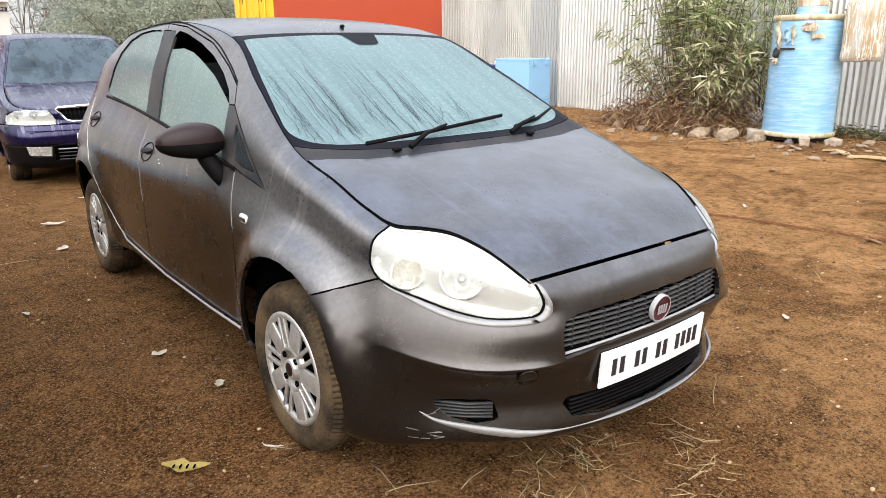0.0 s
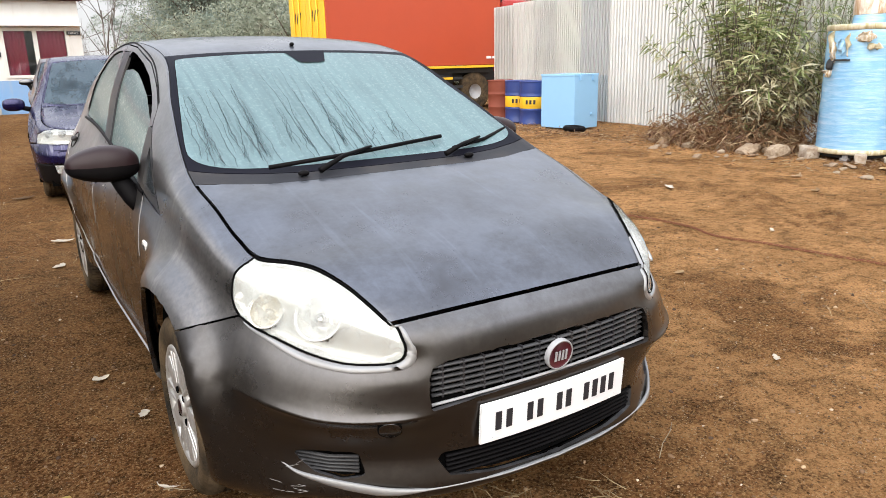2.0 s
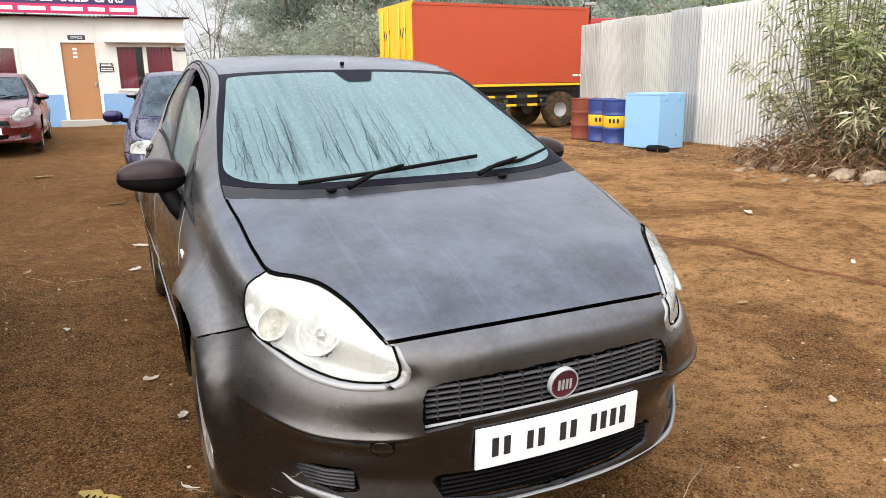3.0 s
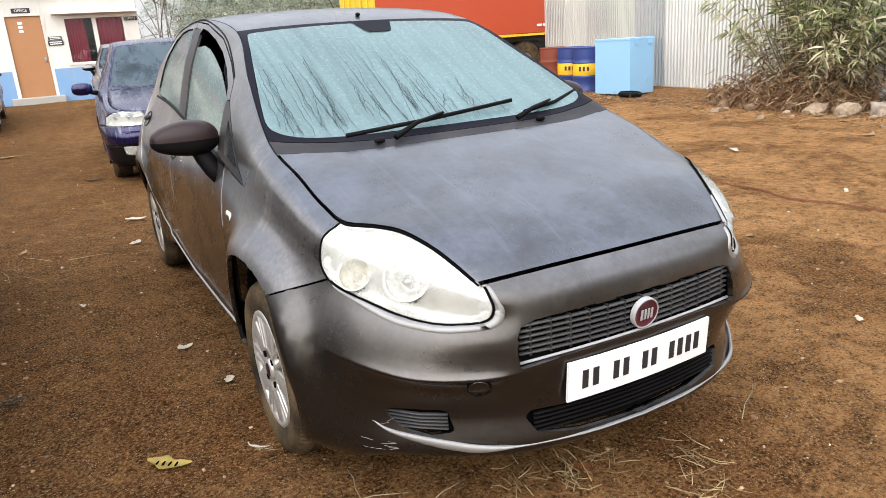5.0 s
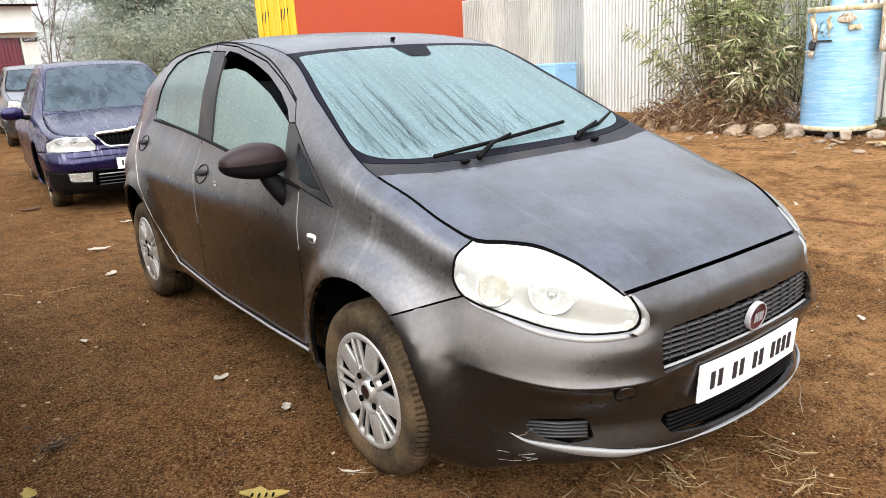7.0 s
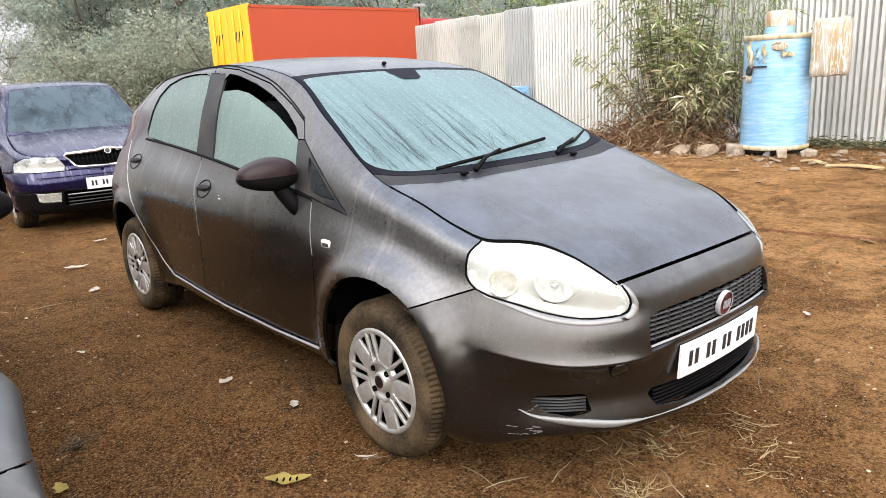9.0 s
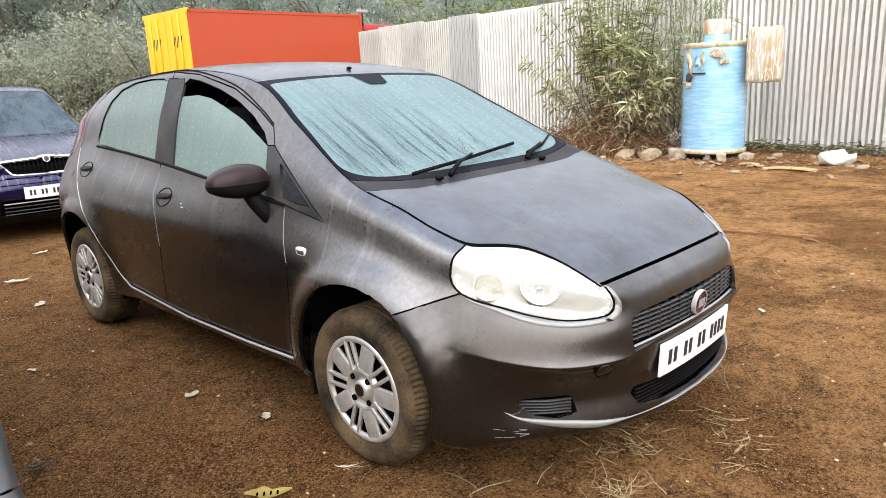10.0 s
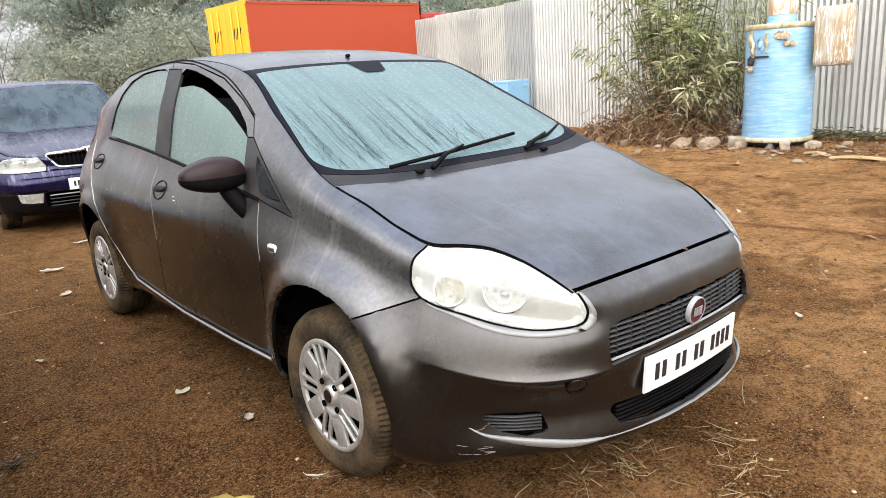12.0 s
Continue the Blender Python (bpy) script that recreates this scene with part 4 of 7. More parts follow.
    # vents, lip, tow cap
    for s in (-1, 1):
        for k in range(5):
            t = (k + .5) / 5
            z = .302 + .052 * t
            x0, x1 = -.62 - .018 * t, -.515
            b = bmesh.new()
            strip(b, [(s * -x, y + .012, z) for x, y in ((x0, -.595 + .025 * t), ((x0 + x1) / 2, -.65), (x1, -.695))], .014, .0065)
            part("vent_slat", b, GRILLEBAR, car)
    # the lip's highlight is put into its pale paint
    lip = [(-.665, -.54, .318), (-.63, -.592, .292), (-.53, -.70, .272), (-.42, -.779, .264), (-.2, -.842, .264), (0, -.855, .262)]
    lip = [tuple(p) for p in spline(range(6), lip, np.linspace(0, 5, 26))]
    line = lip + [(-x, y, z) for x, y, z in lip[-2::-1]]
    tall = [.006 + .022 * max(0, 1 - ((abs(p[0]) - .52) / .13) ** 2) for p in line]
    b = bmesh.new()
    strip(b, line, .014, tall)
    part("bumper_lip", b, LIP, car, "satin grey bumper lip, paled for its highlight")
    p, n = HATCH_SKIN.front(-.468, .449)
    flat = Matrix.Translation(p) @ n.to_track_quat("Z", "Y").to_matrix().to_4x4()
    b = bmesh.new()
    lathe(b, [(.001, .006), (.026, .006), (.0275, .0048), (.0275, -.008)], 32, "z", flat)
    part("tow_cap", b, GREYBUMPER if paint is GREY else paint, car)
    b = bmesh.new()
    lathe(b, [(.0278, .0045), (.0298, .0045), (.0306, -.006)], 32, "z", flat)
    part("tow_cap_seam", b, DARK, car)
    if plated:
        plate(car, pose(.0, -.848, .366, 4), .5, .112)
        b = bmesh.new()
        box(b, (-.22, -.845, .374), (.22, -.79, .47), None, .004)
        part("plate_holder", b, BLACK, car)
    # sides: sill dust line, indicators, handles, mirrors
    for s in (-1, 1):
        b = bmesh.new()
        strip(b, [(s * x, y, z) for x, y, z in ((.79, 1.99, .36), (.797, 1.9, .334), (.797, 1.27, .294), (.794, .75, .29), (.795, .41, .30))], .008, .012)
        part("sill_trim", b, SATIN, car, "pale sill line")
        b = bmesh.new()
        blob(b, (s * .793, .283, .745), (.009, .034, .017), 3.5)
        part("side_indicator", b, INDICATOR, car, "pale side indicator")
        b = bmesh.new()
        box(b, (-.003, -.022, -.008), (.003, .018, .006), pose(s * .8015, .283, .744, 0, 0, 0), .001)
        part("indicator_mark", b, GRILLEBAR, car)
        for y, z in ((1.395, .853), (2.37, .93)):
            p, n = HATCH_SKIN.side(s, y, z)
            flat = Matrix.Translation(p) @ Matrix((Y.cross(n).normalized(), Y, n)).transposed().to_4x4()
            turn = Matrix.Rotation(s * -.12, 4, "Z")
            b = bmesh.new()
            ring = [(.0, -.016), (.034, -.013), (.042, -.002), (.0445, .003), (.047, .0)]
            rows = [[b.verts.new((r * math.cos(t), (r + .024 * min(1, r / .03)) * math.sin(t), h)) for t in np.linspace(0, 2 * math.pi, 30, endpoint=False)] for r, h in ring[1:]]
            grid_faces(b, [r + [r[0]] for r in rows])
            b.faces.new(rows[0])
            for v in b.verts:
                v.co.z += .0035 if math.hypot(v.co.x, v.co.y * .6) < .04 else .0005
            bmesh.ops.recalc_face_normals(b, faces=b.faces[:])
            recess = part("handle_recess", b, BLACK, car)
            recess.matrix_local = flat @ turn
            b = bmesh.new()
            blob(b, (.004, 0, .009), (.014, .064, .009), 2.8)
            part("door_handle", b, SOFTBLACK, recess)
        # pale strips along shut lines; the rear door's paints the light its edge catches
        for nm, run in (("rear_door_edge", [(2.60, 1.035), (2.545, .965), (2.49, .91), (2.37, .772), (2.258, .677), (2.123, .534), (2.0, .38), (1.975, .352)]),
                        ("front_door_edge", [(1.53, .975), (1.515, .863), (1.45, .755), (1.434, .62)]),
                        ("wing_edge", [(.418, .885), (.402, .80), (.379, .69)])):
            q = [HATCH_SKIN.side(s, y, z) for y, z in spline(range(len(run)), run, np.linspace(0, len(run) - 1, 24))]
            b = bmesh.new()
            ribbon(b, [u[0] for u in q], [u[1] for u in q], .0055 if nm == "rear_door_edge" else .0016)
            part(nm, b, PALE if nm == "rear_door_edge" else EDGE, car)
        if s < 0 and not bare:
            for k, (y, z, wide) in enumerate(((1.215, .838, .007), (1.2, .824, .013))):
                q = [HATCH_SKIN.side(s, y + wide * t, z) for t in (-1, -.3, .3, 1)]
                b = bmesh.new()
                ribbon(b, [u[0] for u in q], [u[1] for u in q], .006)
                part("scuff", b, SCUFF, car, "small white scuff")
            rnd = random.Random(5)
            for k in range(10):
                x, z, run = rnd.uniform(-.70, -.64), rnd.uniform(.235, .33), rnd.uniform(.008, .03)
                slope = rnd.uniform(-.3, 1)
                q = [HATCH_SKIN.front(min(-.3, x + run * t), z + .012 * t * slope) for t in np.linspace(0, 1, 5)]
                b = bmesh.new()
                ribbon(b, [u[0] for u in q], [u[1] for u in q], rnd.uniform(.0008, .0018), .0006)
                part("scratch", b, EDGE, car)
        b = bmesh.new()
        blob(b, (0, 0, 0), (.12, .072, .069), 2.5, 28, 18)
        for v in b.verts:
            if v.co.z < -.02:
                v.co.z = -.02 + (v.co.z + .02) * .8
            v.co.z *= 1 - .25 * max(0, s * v.co.x / .12)
            if v.co.y > .04:
                v.co.y = .04
        under = b.copy()
        bmesh.ops.delete(b, geom=[f for f in b.faces if f.calc_center_median().z < -.004], context="FACES")
        bmesh.ops.delete(under, geom=[f for f in under.faces if f.calc_center_median().z >= -.004], context="FACES")
        mir = part("mirror_shell", b, MAROON if not bare else paint, car, "dark maroon mirror shell" if not bare else "")
        mir.matrix_local = pose(s * .853, .573, .985, 0, 0, s * 6)
        part("mirror_base_shell", under, BLACK, mir)
        b = bmesh.new()
        lathe(b, [(.001, 0), (.045, 0)], 20, "z", Matrix.Diagonal((2.2, 1.1, 1, 1)))
        g = part("mirror_glass", b, CHROME, mir)
        g.matrix_local = pose(0, .044, .005, -90)
        b = bmesh.new()
        tube(b, [(s * .815, .575, .95), (s * .795, .56, .91), (s * .775, .535, .865), (s * .757, .52, .822)], [.03, .034, .032, .022], 12)
        part("mirror_arm", b, BLACK, car)
        # window bottom strips
        b = bmesh.new()
        q = [HATCH_SKIN.side(s, .42 + 1.93 * t, .897 + .155 * t + .012 * math.sin(t * 3.1)) for t in np.linspace(0, 1, 16)]
        ribbon(b, [u[0] for u in q], [u[1] for u in q], .016, .005)
        part("window_strip", b, BLACK, car)
        b = bmesh.new()
        drip = [(.63, .635, 1.185), (.592, .78, 1.25), (.56, 1.01, 1.343), (.547, 1.33, 1.413), (.543, 1.6, 1.433), (.538, 2.0, 1.425), (.53, 2.3, 1.395), (.53, 2.5, 1.33)]
        q = [HATCH_SKIN.tree.find_nearest(Vector((-p[0], p[1], p[2]))) for p in spline(range(8), drip, np.linspace(0, 7, 40))]
        ribbon(b, [Vector((-s * h[0].x, h[0].y, h[0].z)) for h in q], [Vector((-s * h[1].x, h[1].y, h[1].z)) for h in q], .009, .002)
        part("door_seal", b, BLACK, car)
    b = bmesh.new()
    blob(b, (.017, .937, 1.398), (.009, .016, .008), 2.2, 12, 8)
    part("aerial_base", b, BLACK, car)
    # wipers
    for pts, arm in ((((-.43, .06, .992), (-.1, .115, 1.004), (.1, .138, 1.018), (.29, .158, 1.032)), ((-.27, .02, .972), (-.16, .075, 1.004), (-.03, .122, 1.022))),
                     (((.30, .09, .992), (.48, .14, 1.008), (.64, .215, 1.035)), ((.24, .045, .98), (.34, .085, 1.004), (.45, .128, 1.02)))):
        b = bmesh.new()
        strip(b, pts, .011, .015)
        w = part("wiper_blade", b, BLACK, car)
        b = bmesh.new()
        tube(b, arm, [.011, .008, .005], 8)
        part("wiper_arm", b, BLACK, w)
    b = bmesh.new()
    pts = [(-.06, .845), (.125, .845), (.085, .745), (.06, .735), (-.02, .735), (-.035, .75)]
    vs = [b.verts.new((x, y, float(spline(HATCH["spine"][:, 0], HATCH["spine"][:, 1], [y])[0]) + .004)) for x, y in pts]
    b.faces.new(vs)
    part("sensor_patch", b, FRIT, car)
    for x, y in ((-.33, .02), (.33, .03)):
        b = bmesh.new()
        blob(b, (x, y, .968), (.02, .014, .01), 2.2, 10, 6)
        part("washer_jet", b, BLACK, car)
    # cabin
    b = bmesh.new()
    box(b, (-.66, .25, .62), (.66, .62, .93), None, .06)
    dash = part("dashboard", b, DARK, car)
    b = bmesh.new()
    pts = [(.36 + .19 * math.cos(t), .70 + .06 * math.sin(t), .93 + .18 * math.sin(t)) for t in np.linspace(0, 2 * math.pi, 25)]
    tube(b, [(-x, y, z) for x, y, z in pts], .014, 8)
    part("steering_wheel", b, BLACK, car)
    for x in (-.36, .36):
        b = bmesh.new()
        box(b, (x - .25, 1.0, .42), (x + .25, 1.45, .58), None, .05)
        box(b, (x - .24, 1.38, .5), (x + .24, 1.54, 1.08), None, .06)
        box(b, (x - .12, 1.42, 1.08), (x + .12, 1.52, 1.24), None, .04)
        part("seat", b, SOFTBLACK, car)
    b = bmesh.new()
    box(b, (-.62, 2.0, .5), (.62, 2.4, .62), None, .05)
    box(b, (-.62, 2.35, .55), (.62, 2.5, 1.1), None, .05)
    part("rear_seat", b, SOFTBLACK, car)
    return car


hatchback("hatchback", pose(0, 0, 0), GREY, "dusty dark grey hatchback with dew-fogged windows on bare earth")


# ---- the second body: a saloon ----
def scaled(r, sx, z):
    out = r.copy()
    out[:, 0] *= sx
    out[:, 1] = (out[:, 1] - 1.3) * sx + 1.3
    out[:, 2] = z
    return out


SALOON = dict(
    top=rail((0, .30, .50, .665, .72, .725, .70, .625, .56, .555, .555, .54, .56, .58, .5, 0),
             (-.835, -.825, -.79, -.60, -.38, -.08, .32, .65, 1.02, 1.5, 2.1, 2.6, 3.0, 3.3, 3.55, 3.6),
             (.772, .766, .752, .77, .81, .86, .955, 1.175, 1.40, 1.46, 1.455, 1.38, 1.17, 1.0, .97, .97)),
    belt=rail((0, .30, .60, .755, .81, .825, .825, .82, .81, .79, .78, .77, .75, .70, .5, 0),
              (-.89, -.878, -.80, -.62, -.36, -.06, .32, .65, 1.0, 1.5, 2.1, 2.6, 3.0, 3.35, 3.6, 3.65),
              (.66, .655, .64, .65, .70, .76, .86, .90, .92, .94, .95, .955, .94, .92, .90, .90)),
    wide=rail((0, .30, .63, .79, .85, .88, .875, .87, .87, .87, .87, .875, .84, .76, .55, 0),
              (-.93, -.918, -.85, -.67, -.4, -.05, .3, .65, 1.0, 1.5, 2.1, 2.6, 3.0, 3.4, 3.65, 3.7),
              (.50, .50, .50, .51, .55, .6, .65, .66, .67, .68, .69, .70, .68, .65, .62, .62)),
    bulge=(.02, .02, .03, .03, .025, .02, .012, .012, .012, .015, .015, .02, .03, .03, .03, .03),
    spine=rail((-.835, -.6, -.3, 0, .2, .3, .5, .8, 1.0, 1.1, 1.5, 2.0, 2.5, 3.0, 3.3, 3.6),
               (.772, .835, .89, .935, .962, 1.0, 1.14, 1.32, 1.42, 1.445, 1.485, 1.48, 1.41, 1.19, 1.02, .97), (0,) * 16), arch=2.4)
SALOON["low"], SALOON["lip"] = scaled(SALOON["wide"], .985, .35), scaled(SALOON["wide"], .955, .22)


def saloon(name, m, paint, label):
    car = thing(name, m, label, "car")
    bm = shell(SALOON, 90, 6, 14)
    L = bm.faces.layers.int["piece"]
    nose = lambda f: f[L] in (0, 2) and f.calc_center_median().y < -.3  # noqa: E731
    cut(bm, [(-1.2, .05), (-1.2, .615), (-.5, .615), (-.28, .6), (-.28, .05)], Y, Z, lambda f: f[L] == 0, 2)
    cut(bm, [(-.80, .615), (-.785, .70), (-.72, .745), (-.60, .762), (-.455, .755), (-.40, .66), (-.41, .62)], X, Z, nose, 10)
    cut(bm, [(.001, .79), (-.2, .79), (-.36, .785), (-.388, .757), (-.31, .645), (-.27, .628), (.001, .625)], X, Z, nose, 11)
    cut(bm, [(.001, .422), (-.5, .424), (-1.2, .43), (-1.2, .1), (.001, .1)], X, Z, lambda f: f[L] == 2 and f.calc_center_median().y < -.5, 5)
    nose = lambda f: f[L] in (0, 2, 5) and f.calc_center_median().y < -.3  # noqa: E731
    cut(bm, [(.001, .415), (-.45, .418), (-.45, .27), (.001, .25)], X, Z, nose, 12)
    cut(bm, [(-.68, .418), (-.47, .413), (-.48, .318), (-.66, .33)], X, Z, nose, 13)
    cut(bm, [(.72, 1.06), (.62, .945), (1.53, .965), (1.53, 1.365), (1.2, 1.34), (1.0, 1.255)], Y, Z, lambda f: f[L] == 0, 15)
    cut(bm, [(1.60, .965), (1.60, 1.365), (2.1, 1.355), (2.45, 1.285), (2.68, 1.1), (2.5, .985)], Y, Z, lambda f: f[L] == 0, 14)
    arches = ((0, .33, .36), (2.58, .33, .36))
    for y, z, r in arches:
        cut(bm, [(y + r * math.cos(i * math.pi / 16), z + r * math.sin(i * math.pi / 16)) for i in range(32)], Y, Z, lambda f: f[L] in (0, 2), 99)
    cut(bm, [(.001, -1), (-1, -1), (-1, .30), (-.7, .27), (-.4, .16), (.001, .13)], X, Y, lambda f: f[L] == 1, 20)
    cut(bm, [(.001, .18), (-.4, .21), (-.62, .31), (-.68, .36), (-.52, 1.0), (-.3, 1.02), (.001, 1.025)], X, Y, lambda f: f[L] == 1, 21)
    bmesh.ops.delete(bm, geom=[f for f in bm.faces if f[L] == 99], context="FACES")
    for v in bm.verts:
        if abs(v.co.x) < 1.5e-3:
            v.co.x = 0
    got = bmesh.ops.duplicate(bm, geom=bm.verts[:] + bm.edges[:] + bm.faces[:])["geom"]
    for g in got:
        if isinstance(g, bmesh.types.BMVert):
            g.co.x *= -1
    fresh = [g for g in got if isinstance(g, bmesh.types.BMFace)]
    bmesh.ops.reverse_faces(bm, faces=fresh)
    for f in fresh:
        if f[L] in (0, 10, 13, 14, 15):
            f[L] += 100
    bmesh.ops.remove_doubles(bm, verts=[v for v in bm.verts if abs(v.co.x) < 1e-3], dist=1e-4)
    for nm, ids, mat, gap, depth in (("body_side", (0,), paint, .003, .014), ("body_side", (100,), paint, .003, .014), ("bumper", (2,), paint, .004, .016), ("lower_bumper", (5,), BLACK, .002, .016), ("bonnet", (20,), paint, .005, .02),
                                     ("roof", (1,), paint, .001, .01), ("windscreen", (21,), CABIN, .002, 0), ("headlamp", (10,), LENS, .004, .015), ("headlamp", (110,), LENS, .004, .015),
                                     ("fog_lamp", (13,), LENS, .003, .01), ("fog_lamp", (113,), LENS, .003, .01),
                                     ("front_window", (15,), CABIN, .003, 0), ("front_window", (115,), CABIN, .003, 0), ("rear_window", (14,), CABIN, .003, 0), ("rear_window", (114,), CABIN, .003, 0)):
        b = take(bm, ids)
        ob = part(nm, panel(b, gap, depth), mat, car)
        if mat in (LENS, CABIN):
            ob.visible_shadow = False
        if nm in ("headlamp", "fog_lamp"):
            back = take(bm, ids)
            s = 1 if ids[0] > 99 else -1
            lamp_inside(ob, back, Vector((s * .25, -.9, .3)).normalized(),
                        [(Vector((s * .56, -.71, .70)), .045, LAMPWHITE), (Vector((s * .68, -.61, .70)), .04, LAMPWHITE)] if nm == "headlamp" else [], .05 if nm == "headlamp" else .02)
    # black skins again put the shade into the gaps and the grille
    part("inner_skin", offset(take(bm, (0, 100, 2, 20)), .02), DARK, car)
    part("grille_backing", offset(take(bm, (11, 12)), .04), DARK, car)
    bm.free()
    b = bmesh.new()
    strip(b, [(x, -.915 + .2 * x * x, .385) for x in np.linspace(-.42, .42, 9)], .02, .012)
    part("intake_bar", b, SATIN, car)
    for z in (.285, .315, .35):
        b = bmesh.new()
        strip(b, [(x, -.905 + .2 * x * x, z) for x in np.linspace(-.42, .42, 9)], .02, .01)
        part("intake_bar", b, GRILLEBAR, car)
    b = bmesh.new()
    ring = [(0, .63), (.265, .634), (.31, .65), (.388, .75), (.365, .767), (.2, .774), (.085, .778), (.05, .79), (0, .794)]
    ring = ring + [(-x, z) for x, z in ring[-2:0:-1]]
    pts = [(x, -.885 + .25 * x * x + (z - .625) * .27, z) for x, z in ring + ring[:1]]
    tube(b, pts, .017, 8)
    part("grille_surround", b, CHROME, car, "chrome grille surround")
    for k in range(19):
        x = -.34 + k * .68 / 18
        top, low = .765, .64 + max(0, abs(x) - .27) * 1.4
        if top - low > .03:
            b = bmesh.new()
            tube(b, [(x, -.875 + .25 * x * x, low), (x, -.875 + .25 * x * x + (top - low) * .27, top)], .0055, 5)
            part("grille_bar", b, BLACK, car)
    b = bmesh.new()
    lathe(b, [(.001, .004), (.022, .004), (.024, 0), (.024, -.01)], 20, "z", pose(0, -.866, .768, 70))
    badge = part("badge", b, GRILLEBAR, car)
    b = bmesh.new()
    lathe(b, [(.023, .003), (.026, .007), (.031, .006), (.033, 0), (.033, -.01)], 24, "z", pose(0, -.866, .768, 70))
    part("badge_ring", b, CHROME, badge)
    plate(car, pose(0, -.945, .42, 3), .5, .11)
    b = bmesh.new()
    strip(b, [(x, -.945 + .22 * x * x, .565) for x in np.linspace(-.66, .66, 13)], .012, .01)
    part("bumper_line", b, NAVY, car)
    for s in (-1, 1):
        b = bmesh.new()
        blob(b, (s * .97, .55, .96), (.11, .06, .07), 2.6)
        part("mirror_shell", b, paint, car)
        b = bmesh.new()
        tube(b, [(s * .93, .55, .93), (s * .80, .55, .90)], [.02, .03], 8)
        part("mirror_arm", b, BLACK, car)
        for y in (0, 2.58):
            wheel_parts(car, y, .305, s, .305, .2, False)
    b = bmesh.new()
    box(b, (-.72, -.7, .2), (.72, 3.3, .26))
    part("underbody", b, DARK, car, smooth=False)
    wells(car, arches, .86)
    b = bmesh.new()
    box(b, (-.66, .5, .6), (.66, .8, .90), None, .06)
    part("dashboard", b, DARK, car)
    for x in (-.37, .37):
        b = bmesh.new()
        box(b, (x - .24, 1.45, .5), (x + .24, 1.62, 1.08), None, .06)
        box(b, (x - .12, 1.5, 1.08), (x + .12, 1.6, 1.24), None, .04)
        part("seat", b, SOFTBLACK, car)
    b = bmesh.new()
    blob(b, (0, .95, 1.29), (.10, .02, .03), 3)
    part("inside_mirror", b, BLACK, car)
    return car


def rise(x, y):
    s = lambda t: (lambda q: q * q * (3 - 2 * q))(min(max(t, 0.0), 1.0))  # noqa: E731
    return .24 * s((y - 9) / 9) * (1 - s((x - 3) / 3))


saloon("saloon_car", pose(.06, 6.45, 0, 0, 0, -3.5), NAVY, "navy blue saloon with chrome grille and dewy bonnet on bare earth")
hatchback("parked_hatchback", pose(.45, 13.5, rise(-.5, 13.6), 0, 0, -3), SILVER, "silver hatchback parked behind the blue saloon", True, CABIN)
hatchback("red_hatchback", pose(-2.85, 13.2, rise(-2.8, 13.8)), RED, "red hatchback parked in front of the office", True, CABIN)
close_car = hatchback("silver_hatchback", pose(-2.712, -.08, 0, 0, 0, -3.3), SILVER, "silver hatchback parked close beside the grey one", True, SMOKED, scale=(.97, .96, .97), plated=False)
for child in close_car.children:
    if child.name.startswith("mirror_"):
        child.location.z += .08
        for inner in (child, *child.children):
            if inner.name.startswith(("mirror_shell", "mirror_base")):
                inner.data.materials[0] = BLACK


